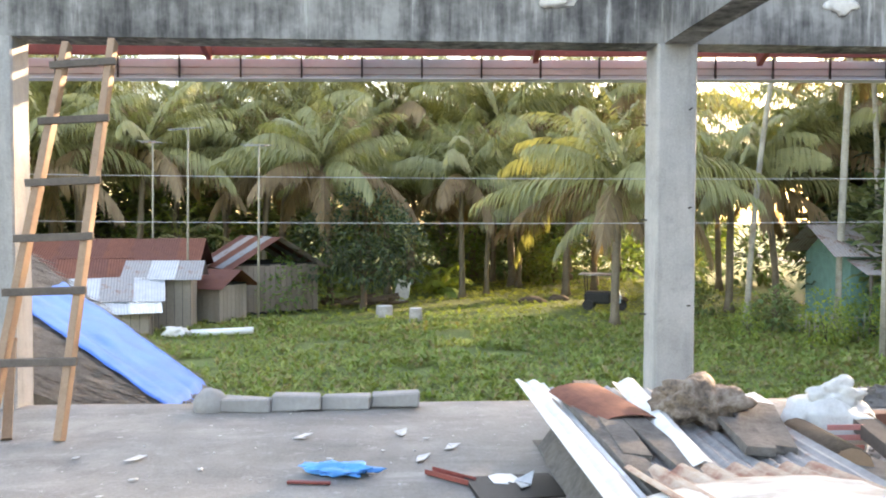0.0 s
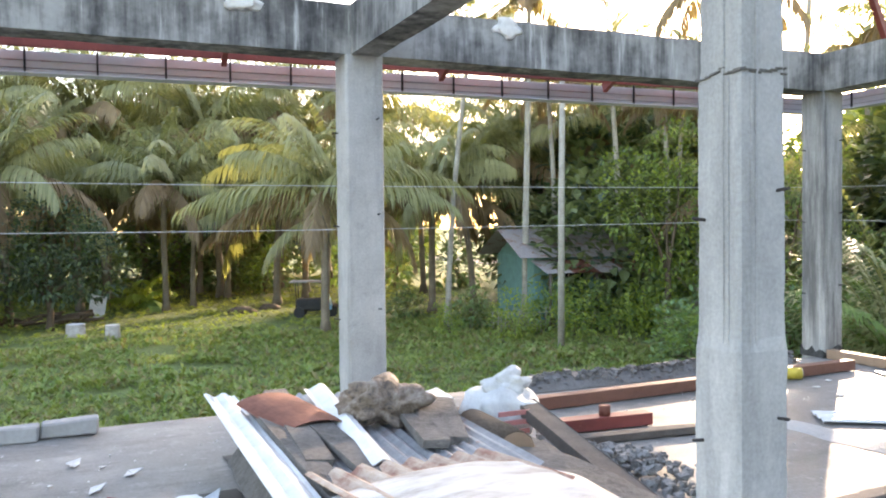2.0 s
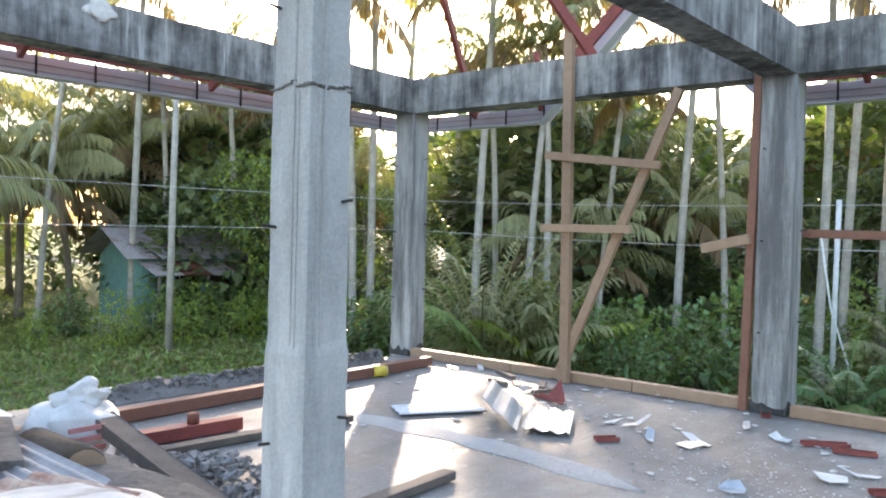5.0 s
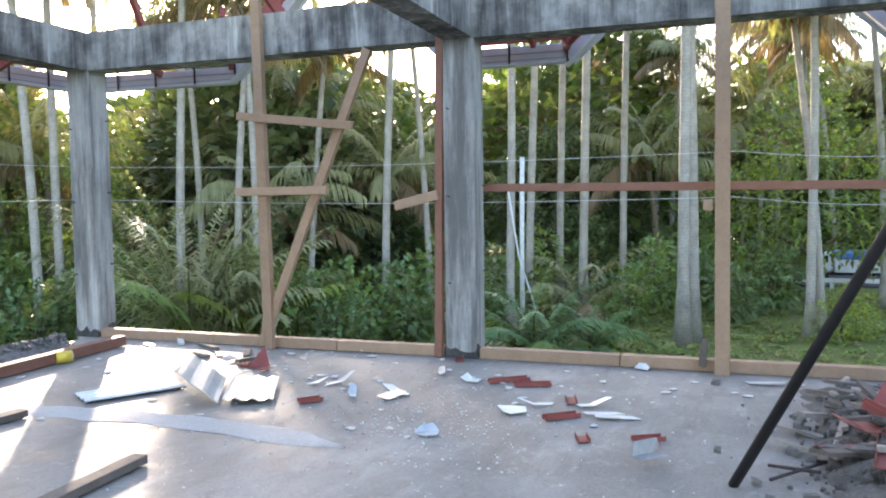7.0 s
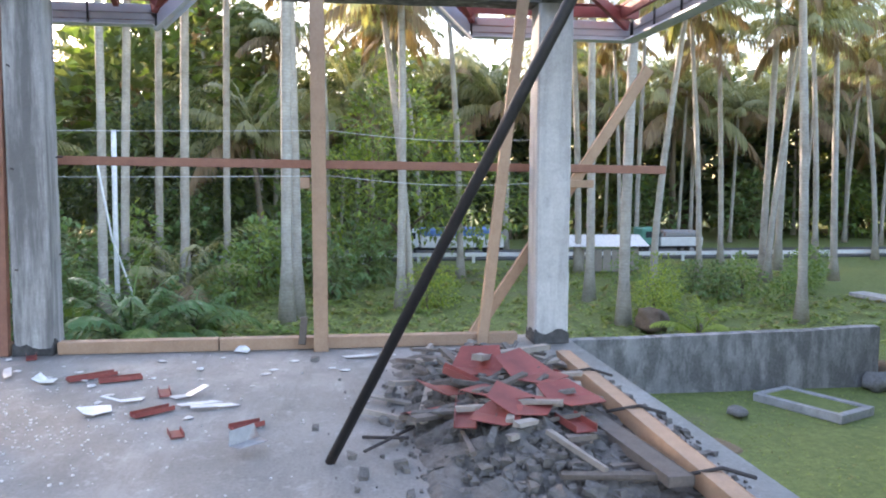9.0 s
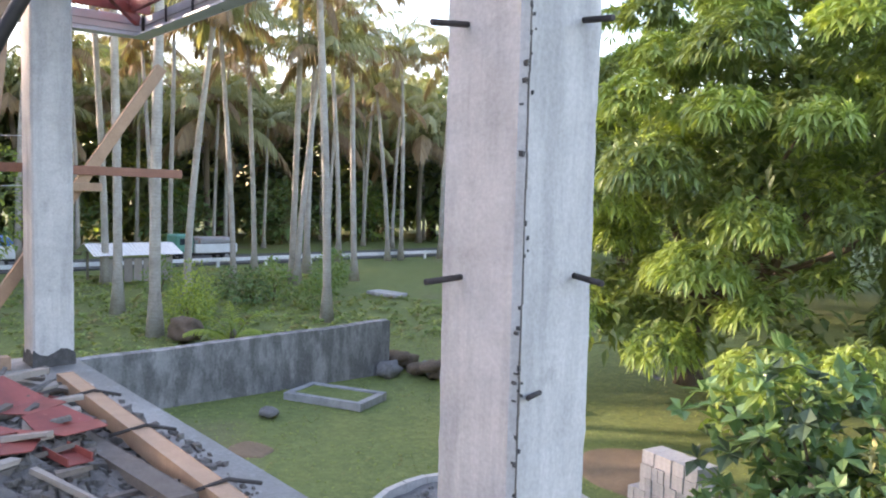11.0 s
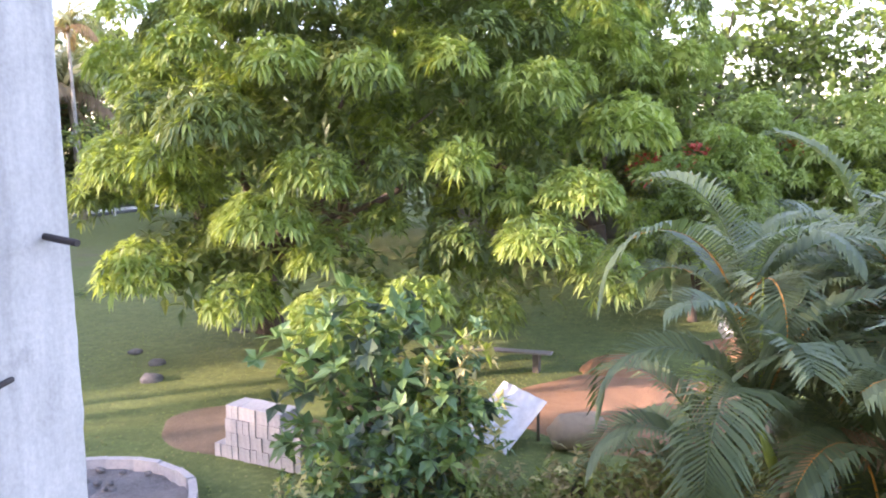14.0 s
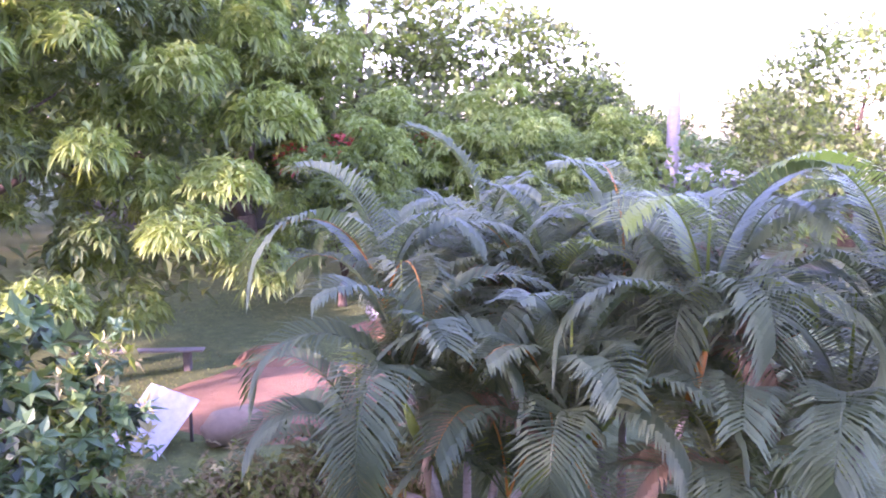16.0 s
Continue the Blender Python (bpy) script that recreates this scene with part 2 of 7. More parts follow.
MAT = {
    "tarpwhite": mat_stained_tarp(),
    "column": mat_column(), "column_old": mat_column("weathered_column_concrete", 0.75), "beam": mat_beam(), "slab": mat_slab(),
    "wall": mat_wall(), "mottled": mat_mottled(),
    "wood": mat_wood("fresh_lumber", (0.24, 0.145, 0.09), (0.44, 0.29, 0.19)),
    "wood_red": mat_wood("reddish_lumber", (0.15, 0.06, 0.04), (0.28, 0.13, 0.085)),
    "wood_old": mat_wood("weathered_lumber", (0.075, 0.06, 0.05), (0.20, 0.165, 0.14), 0.9),
    "wood_grey": mat_wood("grey_board", (0.20, 0.17, 0.145), (0.40, 0.35, 0.30), 0.85),
    "red": mat_steel_red(),
    "gutter": mat_plain("gutter_sheet", (0.56, 0.57, 0.60), 0.55, 0.0, 0.12, 3),
    "zinc": mat_galv("zinc_sheet", (0.34, 0.38, 0.42), (0.58, 0.61, 0.64), 0.0, 0.32),
    "zinc_old": mat_galv("old_zinc_sheet", (0.22, 0.22, 0.23), (0.42, 0.42, 0.42), 0.35, 0.55),
    "rust": mat_galv("rusted_sheet", (0.14, 0.05, 0.035), (0.30, 0.12, 0.08), 0.3, 0.8),
    "rust_cream": mat_rust_cream(),
    "white_sheet": mat_plain("white_painted_sheet", (0.66, 0.67, 0.67), 0.4, 0.0, 0.22, 5),
    # Near black, also standing in for the unlit insides of shacks and windows
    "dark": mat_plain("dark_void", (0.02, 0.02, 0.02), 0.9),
    "tarp": mat_plain("blue_tarp", (0.03, 0.17, 0.62), 0.38, 0.0, 0.25, 2.5, 0.5),
    "bluebag": mat_plain("blue_plastic", (0.05, 0.33, 0.85), 0.35, 0.0, 0.3, 12, 0.5),
    "whitebag": mat_plain("white_plastic_sack", (0.62, 0.62, 0.61), 0.5, 0.0, 0.2, 7, 1.0),
    "pipe": mat_plain("black_iron_pipe", (0.03, 0.028, 0.028), 0.55, 0.4, 0.3, 20),
    "pvc": mat_plain("white_pvc", (0.74, 0.76, 0.78), 0.35, 0.0, 0.06, 4),
    "wire": mat_plain("grey_wire", (0.55, 0.56, 0.58), 0.5, 0.3, 0.1, 4),
    "rebar": mat_plain("dark_rebar", (0.05, 0.042, 0.04), 0.8, 0.3, 0.3, 30),
    "block": mat_plain("hollow_block", (0.44, 0.42, 0.40), 0.95, 0.0, 0.2, 14, 0.5),
    "oldblock": mat_plain("old_hollow_block", (0.26, 0.26, 0.26), 0.95, 0.0, 0.35, 4, 0.6),
    "tar": mat_soil("old_tar", (0.015, 0.015, 0.015), (0.12, 0.115, 0.11)),
    "rubble": mat_soil("rubble_soil", (0.045, 0.04, 0.036), (0.24, 0.22, 0.20)),
    "mortar": mat_soil("spilled_mortar", (0.34, 0.33, 0.32), (0.56, 0.55, 0.53)),
    "palegravel": mat_soil("pale_gravel", (0.15, 0.145, 0.14), (0.40, 0.39, 0.38)),
    "gravel": mat_soil("grey_gravel", (0.07, 0.065, 0.06), (0.27, 0.26, 0.25)),
    "chip": mat_plain("plaster_chip", (0.60, 0.58, 0.56), 0.85, 0.0, 0.25, 10),
    "brownsoil": mat_soil("brown_soil", (0.12, 0.085, 0.05), (0.26, 0.18, 0.115)),
    "redsoil": mat_soil("red_soil", (0.24, 0.12, 0.06), (0.42, 0.24, 0.13)),
    "ground": mat_ground(),
    "road": mat_soil("road_asphalt", (0.06, 0.06, 0.06), (0.12, 0.12, 0.12)),
    "thatch": mat_soil("nipa_thatch", (0.13, 0.11, 0.09), (0.36, 0.31, 0.26)),
    "bamboo": mat_wood("grey_bamboo", (0.22, 0.20, 0.15), (0.42, 0.38, 0.30), 0.8),
    "teal": mat_plain("teal_painted_wall", (0.14, 0.28, 0.26), 0.8, 0.0, 0.25, 3),
    "tinpink": mat_galv("faded_tin_roof", (0.30, 0.27, 0.27), (0.50, 0.45, 0.44), 0.45, 0.6),
    "rustroof": mat_galv("rusty_tin_roof", (0.13, 0.05, 0.038), (0.25, 0.11, 0.085), 0.3, 0.8),
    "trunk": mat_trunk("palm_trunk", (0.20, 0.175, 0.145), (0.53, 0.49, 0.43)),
    # Darker copy of the trunk: shade under the palms is put into its colour
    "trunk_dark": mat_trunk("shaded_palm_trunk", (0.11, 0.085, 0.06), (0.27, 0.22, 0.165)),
    "bark": mat_soil("brown_bark", (0.07, 0.05, 0.035), (0.18, 0.13, 0.09)),
    "cocoleaf": mat_leaf("coconut_leaf", (0.16, 0.19, 0.085), (0.40, 0.42, 0.20), 0.32),
    "cocodead": mat_leaf("dry_coconut_leaf", (0.15, 0.11, 0.055), (0.32, 0.25, 0.13), 0.2, 0.7),
    "forest": mat_leaf("forest_leaf", (0.07, 0.105, 0.045), (0.20, 0.26, 0.10), 0.3),
    "mango": mat_leaf("mango_leaf", (0.12, 0.20, 0.05), (0.32, 0.44, 0.12), 0.4, 0.4),
    "mangoold": mat_leaf("old_and_shaded_mango_leaf", (0.075, 0.125, 0.045), (0.19, 0.27, 0.09), 0.35, 0.38),
    "mangonew": mat_leaf("young_mango_leaf", (0.19, 0.30, 0.07), (0.39, 0.51, 0.15), 0.42, 0.4),
    "darkleaf": mat_leaf("dark_broad_leaf", (0.03, 0.06, 0.035), (0.09, 0.14, 0.06), 0.2, 0.35),
    "shrub": mat_leaf("shrub_leaf", (0.09, 0.165, 0.04), (0.26, 0.38, 0.10), 0.35),
    "bright": mat_leaf("bright_young_leaf", (0.16, 0.26, 0.03), (0.38, 0.46, 0.10), 0.4),
    "glossy": mat_leaf("glossy_leaf", (0.07, 0.155, 0.055), (0.20, 0.34, 0.12), 0.25, 0.3),
    "cream": mat_leaf("cream_leaf", (0.34, 0.36, 0.12), (0.60, 0.58, 0.28), 0.3, 0.4),
    "weed": mat_leaf("weed_leaf", (0.12, 0.18, 0.04), (0.33, 0.40, 0.12), 0.3, 0.6),
    "dryweed": mat_leaf("dry_weed", (0.16, 0.15, 0.06), (0.34, 0.32, 0.14), 0.3, 0.7),
    "areca": mat_leaf("areca_leaf", (0.065, 0.11, 0.055), (0.19, 0.27, 0.12), 0.35, 0.45),
    "arecanew": mat_leaf("young_areca_leaf", (0.14, 0.24, 0.035), (0.30, 0.40, 0.10), 0.45, 0.4),
    "orange": mat_plain("orange_sheath", (0.55, 0.22, 0.03), 0.5, 0.0, 0.3, 8),
    "redflower": mat_leaf("red_flower", (0.45, 0.06, 0.05), (0.70, 0.16, 0.10), 0.3),
    "truckblue": mat_plain("blue_truck_tarp", (0.10, 0.22, 0.48), 0.6, 0.0, 0.2, 2),
    "paintgreen": mat_plain("green_vehicle_paint", (0.10, 0.30, 0.24), 0.4, 0.0, 0.2, 2),
    "paintwhite": mat_plain("white_vehicle_paint", (0.70, 0.72, 0.72), 0.4, 0.0, 0.1, 2),
    "tyre": mat_plain("tyre_rubber", (0.025, 0.025, 0.025), 0.9),
    "glass": mat_plain("dark_window_glass", (0.04, 0.05, 0.06), 0.1),
    "brownwall": mat_wood("brown_plank_wall", (0.16, 0.12, 0.095), (0.33, 0.27, 0.22), 0.9),
    "tricycle": mat_plain("blue_white_panel", (0.18, 0.42, 0.70), 0.5, 0.0, 0.5, 6),
    "yellow": mat_plain("yellow_can", (0.62, 0.46, 0.06), 0.5, 0.0, 0.3, 15),
    "sack": mat_plain("brown_sack", (0.30, 0.23, 0.15), 0.9, 0.0, 0.2, 10, 0.6),
    "cement": mat_plain("dried_cement", (0.33, 0.32, 0.31), 0.9, 0.0, 0.2, 4, 0.4),
    "printred": mat_plain("faded_red_print", (0.55, 0.22, 0.20), 0.6, 0.0, 0.2, 8),
}

# ---- mesh helpers ----


def mesh_of(name, verts, faces, mats, index=None, smooth=False):
    me = bpy.data.meshes.new(name)
    me.from_pydata([tuple(v) for v in verts], [], faces)
    for m in mats:
        me.materials.append(m)
    if index is not None:
        me.polygons.foreach_set("material_index", index)
    if smooth:
        me.polygons.foreach_set("use_smooth", [True] * len(me.polygons))
    me.update()
    return me


def part(name, bm, material, parent, label=""):
    """Links a bmesh or a mesh as one object under parent."""
    if isinstance(bm, bmesh.types.BMesh):
        me = bpy.data.meshes.new(name)
        bm.normal_update()
        bm.to_mesh(me)
        bm.free()
        me.materials.append(material)
    else:
        me = bm
    ob = new(name, me)
    ob.parent = parent
    return tagged(ob, label)


def thing(name, label, category, at=None, group="", kind=""):
    ob = new(name)
    ob.matrix_basis = at or Matrix.Identity(4)
    return tagged(ob, label, category, group, kind)


def solid(name, bm, material, label, category, at=None, group="", kind="", smooth=False):
    """A thing of one mesh."""
    ob = part(name, bm, material, None)
    if smooth:
        ob.data.polygons.foreach_set("use_smooth", [True] * len(ob.data.polygons))
    if at is not None:
        ob.matrix_basis = at
    return tagged(ob, label, category, group, kind)


def box(bm, lo, hi, m=None, rough=0.0, bevel=0.0):
    vs = bmesh.ops.create_cube(bm, size=1.0)["verts"]
    c = [(a + b) / 2 for a, b in zip(lo, hi)]
    s = [b - a for a, b in zip(lo, hi)]
    for v in vs:
        v.co = Vector([c[i] + v.co[i] * s[i] + random.uniform(-rough, rough) for i in range(3)])
        if m is not None:
            v.co = m @ v.co
    if bevel:
        es = list({e for v in vs for e in v.link_edges})
        bmesh.ops.bevel(bm, geom=es, offset=bevel, segments=1, affect="EDGES")
    return bm


def new_box(lo, hi, m=None, rough=0.0, bevel=0.0):
    return box(bmesh.new(), lo, hi, m, rough, bevel)


def bar(p, q, w, h, bm=None, bevel=0.004, up=(0, 0, 1)):
    """A squared bar from p to q, w wide and h high."""
    bm = bm or bmesh.new()
    p, q = Vector(p), Vector(q)
    d = q - p
    x = d.normalized()
    side = Vector(up).cross(x)
    if side.length < 0.05:
        side = Vector((0, 1, 0)).cross(x)
    side.normalize()
    top = x.cross(side)
    m = Matrix((x, side, top)).transposed().to_4x4()
    m.translation = (p + q) / 2
    return box(bm, (-d.length / 2, -w / 2, -h / 2), (d.length / 2, w / 2, h / 2), m, 0.0, bevel)


def tube(points, radii, sides=8, bm=None, cap=True):
    """A round tapering tube along points."""
    bm = bm or bmesh.new()
    pts = [Vector(p) for p in points]
    if not isinstance(radii, (list, tuple)):
        radii = [radii] * len(pts)
    rings = []
    for i, p in enumerate(pts):
        d = (pts[min(i + 1, len(pts) - 1)] - pts[max(i - 1, 0)]).normalized()
        ref = Vector((1, 0, 0)) if abs(d.x) < 0.8 else Vector((0, 1, 0))
        u = d.cross(ref).normalized()
        v = d.cross(u)
        rings.append([bm.verts.new(p + (u * math.cos(a) + v * math.sin(a)) * radii[i]) for a in [2 * math.pi * j / sides for j in range(sides)]])
    for a, b in zip(rings, rings[1:]):
        for j in range(sides):
            bm.faces.new((a[j], a[(j + 1) % sides], b[(j + 1) % sides], b[j])).smooth = True
    if cap:
        bm.faces.new(rings[0][::-1])
        bm.faces.new(rings[-1])
    return bm


def corrugated(w, l, pitch=0.076, amp=0.011, thick=0.004, sag=0.0, curl=0.0, flat=False):
    """A corrugated sheet w wide (waves across x) and l long, with thickness, centred."""
    bm = bmesh.new()
    n = max(4, int(w / pitch * 6))
    rows = 7
    top, bot = [], []
    for j in range(rows):
        y = -l / 2 + l * j / (rows - 1)
        for i in range(n + 1):
            x = -w / 2 + w * i / n
            ph = (x / pitch) % 1.0
            z = amp * math.sin(2 * math.pi * ph) if not flat else amp * 2 * (1 if ph < 0.22 else 0)
            z += sag * (2 * y / l) ** 2 + curl * (2 * x / w) ** 2 + 0.006 * noise.noise((x * 2, y * 2, w))
            top.append(bm.verts.new((x, y, z + thick)))
            bot.append(bm.verts.new((x, y, z)))
    k = n + 1
    for j in range(rows - 1):
        for i in range(n):
            a = j * k + i
            bm.faces.new((top[a], top[a + 1], top[a + k + 1], top[a + k]))
            bm.faces.new((bot[a + k], bot[a + k + 1], bot[a + 1], bot[a]))
    for j in range(rows - 1):
        for i in (0, n):
            a = j * k + i
            bm.faces.new((top[a], top[a + k], bot[a + k], bot[a]))
    for i in range(n):
        for a in (i, (rows - 1) * k + i):
            bm.faces.new((top[a + 1], top[a], bot[a], bot[a + 1]))
    return bm


def lump(r, seed, detail=2, squash=(1, 1, 1), rough=0.3):
    """A rough boulder or sack shape."""
    bm = bmesh.new()
    bmesh.ops.create_icosphere(bm, subdivisions=detail, radius=1.0)
    for v in bm.verts:
        k = 1 + rough * noise.noise(v.co * 1.7 + Vector((seed * 3.1, 0, 0))) + 0.4 * rough * noise.noise(v.co * 4.3 + Vector((0, seed, 0)))
        v.co = Vector((v.co.x * squash[0], v.co.y * squash[1], v.co.z * squash[2])) * r * k
    for f in bm.faces:
        f.smooth = True
    return bm


# ---- plants ----


class Leaves:
    """Collects leaf blades as plain lists, for one mesh."""

    def __init__(self):
        self.v, self.f, self.i = [], [], []

    def blade(self, p, d, up, length, width, droop=0.3, mat=0, wide=0.45):
        d = d.normalized()
        s = d.cross(up)
        if s.length < 1e-3:
            s = d.cross(Vector((0.3, 1, 0.2)))
        s = s.normalized() * (width / 2)
        dz = Vector((0, 0, -1))
        mid = p + d * (length * wide) + dz * (droop * length * 0.2)
        tip = p + d * length + dz * (droop * length)
        b = len(self.v)
        lift = s.cross(d).normalized() * (width * 0.18)
        self.v += [p, mid - s + lift, tip, mid + s + lift, mid]
        self.f += [(b, b + 4, b + 1), (b + 1, b + 4, b + 2), (b, b + 3, b + 4), (b + 4, b + 3, b + 2)]
        self.i += [mat] * 4

    def ribbon(self, p, d, width, length, droop, mat=0):
        """A narrow leaflet of two lengths."""
        d = d.normalized()
        s = d.cross(Vector((0, 0, 1)))
        if s.length < 1e-3:
            s = Vector((1, 0, 0))
        s = s.normalized() * (width / 2)
        mid = p + d * (length * 0.5) + Vector((0, 0, -droop * length * 0.22))
        tip = p + d * (length * (1 - 0.25 * min(droop, 1))) + Vector((0, 0, -droop * length))
        b = len(self.v)
        self.v += [p - s * 0.6, p + s * 0.6, mid + s, mid - s, tip]
        self.f += [(b, b + 1, b + 2, b + 3), (b + 3, b + 2, b + 4)]
        self.i += [mat] * 2

    def stalk(self, pts, r0, r1, mat=0):
        n = len(pts)
        b = len(self.v)
        for k, p in enumerate(pts):
            r = r0 + (r1 - r0) * k / (n - 1)
            self.v += [p + Vector((r, 0, 0)), p + Vector((-r * 0.5, r * 0.87, 0)), p + Vector((-r * 0.5, -r * 0.87, r * 0.3))]
        for k in range(n - 1):
            for j in range(3):
                a, c = b + 3 * k + j, b + 3 * k + (j + 1) % 3
                self.f.append((a, c, c + 3, a + 3))
                self.i.append(mat)

    def mesh(self, name, mats):
        return mesh_of(name, self.v, self.f, mats, self.i)


def frond(L, base, az, el, length, leaflets, leaf_len, leaf_w, bend, mat=0, hang=0.6, rng=random, rach=0.03):
    """One feather frond: an arched midrib with leaflets along both sides."""
    n = 9
    pts, dirs = [base], []
    h = Vector((math.cos(az), math.sin(az), 0))
    e = el
    for k in range(n):
        d = h * math.cos(e) + Vector((0, 0, math.sin(e)))
        dirs.append(d)
        pts.append(pts[-1] + d * (length / n))
        e -= bend / n * (0.5 + k / n)
    dirs.append(dirs[-1])
    L.stalk(pts, rach, rach * 0.2, mat)
    side = Vector((-math.sin(az), math.cos(az), 0))
    for k in range(leaflets):
        s = 0.12 + 0.88 * (k + rng.random() * 0.6) / leaflets
        x = s * n
        i = min(int(x), n - 1)
        p = pts[i].lerp(pts[i + 1], x - i)
        d = dirs[i]
        prof = leaf_len * (0.35 + 0.65 * math.sin(math.pi * min(1, 0.12 + 0.86 * s))) * rng.uniform(0.85, 1.1)
        for sg in (-1, 1):
            way = side * sg * (1 - 0.45 * s) + d * (0.35 + 0.75 * s) + Vector((0, 0, -hang * rng.uniform(0.3, 0.9)))
            L.ribbon(p, way, leaf_w, prof, hang * rng.uniform(0.4, 1.1), mat)
    return L


def coconut_crown(seed, length=4.6, fronds=22, leaflets=34, leaf_len=0.95, dead=3, leaf_w=0.085):
    rng = random.Random(seed)
    L = Leaves()
    for k in range(fronds):
        az = k * 2.39996 + rng.uniform(-0.3, 0.3)
        a = k / (fronds - 1)
        el = radians(80 - 92 * a + rng.uniform(-10, 10))
        old = k >= fronds - dead
        frond(L, Vector((0, 0, 0.1)), az, el, length * rng.uniform(0.8, 1.1) * (0.75 + 0.25 * min(1, a * 2.5)), leaflets, leaf_len,
              leaf_w, radians(48 + 34 * rng.random()), 1 if old else 0, 0.8 if a > 0.3 else 0.5, rng, 0.05)
    for k in range(9):
        a = rng.uniform(0, 6.28)
        p = Vector((0.28 * math.cos(a), 0.28 * math.sin(a), -0.25 - 0.25 * rng.random()))
        r, b = 0.13, len(L.v)
        L.v += [p + Vector(c) * r for c in ((1, 0, 0), (0, 1, 0), (-1, 0, 0), (0, -1, 0), (0, 0, 1.2), (0, 0, -1.2))]
        L.f += [(b, b + 1, b + 4), (b + 1, b + 2, b + 4), (b + 2, b + 3, b + 4), (b + 3, b, b + 4), (b + 1, b, b + 5), (b + 2, b + 1, b + 5), (b + 3, b + 2, b + 5), (b, b + 3, b + 5)]
        L.i += [1] * 8
    return L.mesh("crown", [MAT["cocoleaf"], MAT["cocodead"]])


def palm_trunk(height, r0, r1, lean, seed, sides=9):
    rng = random.Random(seed)
    pts, rad = [], []
    n = 11
    a = rng.uniform(0, 6.28)
    for k in range(n):
        s = k / (n - 1)
        off = lean * s ** 1.7
        pts.append((off * math.cos(a) + 0.04 * math.sin(5 * s + seed), off * math.sin(a) + 0.04 * math.cos(4 * s), height * s))
        rad.append(r1 + (r0 - r1) * (1 - s) ** 0.7 + (0.12 * (1 - s * 12) if s < 0.08 else 0))
    return tube(pts, rad, sides), Vector(pts[-1])


def palm_kind(seed, height, r0, r1, lean, crown, trunk_mat, label):
    t = thing("coconut_palm", label, "palm tree")
    bm, top = palm_trunk(height, r0, r1, lean, seed)
    part("trunk", bm, MAT[trunk_mat], t)
    c = part("crown", crown, None, t)
    c.location = top
    return t


def put_at(ob, x, y, z=-3.0, turn=0.0, scale=1.0):
    ob.matrix_basis = pose(x, y, z, 0, 0, turn) @ Matrix.Scale(scale, 4)
    return ob


def copy_at(ob, x, y, z=-3.0, turn=0.0, scale=1.0):
    ob2 = copy_thing(ob, Matrix.Identity(4))
    return put_at(ob2, x, y, z, turn, scale)


def clumps(lobes, n, size, seed):
    """Many small domes over the outside of the given lobes."""
    r = random.Random(seed)
    vol = [q[0] * q[1] + q[1] * q[2] + q[0] * q[2] for _, q in lobes]
    made = []
    for _ in range(n):
        c, q = r.choices(lobes, vol)[0]
        d = Vector((r.gauss(0, 1), r.gauss(0, 1), r.gauss(0.25, 0.9))).normalized()
        k = r.uniform(0.8, 1.0)
        s = size * r.uniform(0.65, 1.25)
        made.append(((c[0] + d.x * q[0] * k, c[1] + d.y * q[1] * k, c[2] + d.z * q[2] * k), (s, s, s * 0.6)))
    return made


def leaf_mass(lobes, count, length, width, mats, weights, seed, droop=0.4, cluster=1, shell=0.55, out=0.5, dome=False):
    """Leaves (in whorls of cluster) through the outer part of several uneven lobes."""
    rng = random.Random(seed)
    L = Leaves()
    vol = [r[0] * r[1] + r[1] * r[2] + r[0] * r[2] for _, r in lobes]
    for _ in range(count):
        c, r = rng.choices(lobes, vol)[0]
        while True:
            d = Vector((rng.gauss(0, 1), rng.gauss(0, 1), rng.gauss(0.15, 1)))
            if d.length > 0.1:
                break
        if dome and d.z < 0:
            d.z *= -0.5 if rng.random() < 0.7 else 0.6
        d.normalize()
        k = shell + (1 - shell) * rng.random() ** 0.6
        k *= 1 + 0.22 * noise.noise(d * 2.3 + Vector(c))
        p = Vector(c) + Vector((d.x * r[0], d.y * r[1], d.z * r[2])) * k
        axis = (d * out + Vector((rng.uniform(-1, 1), rng.uniform(-1, 1), rng.uniform(-0.2, 0.9))) * (1 - out)).normalized()
        mt = rng.choices(range(len(mats)), weights)[0]
        a0 = rng.uniform(0, 6.28)
        for q in range(cluster):
            if cluster == 1:
                w = axis
            else:
                u = axis.cross(Vector((0.31, 0.2, 0.9))).normalized()
                v = axis.cross(u)
                a = a0 + 2.4 * q
                w = axis * rng.uniform(0.15, 0.8) + (u * math.cos(a) + v * math.sin(a))
            ln = length * rng.uniform(0.65, 1.2)
            L.blade(p, w, Vector((rng.uniform(-0.4, 0.4), rng.uniform(-0.4, 0.4), 1)), ln, width * rng.uniform(0.8, 1.2), droop * rng.uniform(0.3, 1.3), mt)
    return L.mesh("crown", [MAT[m] for m in mats])


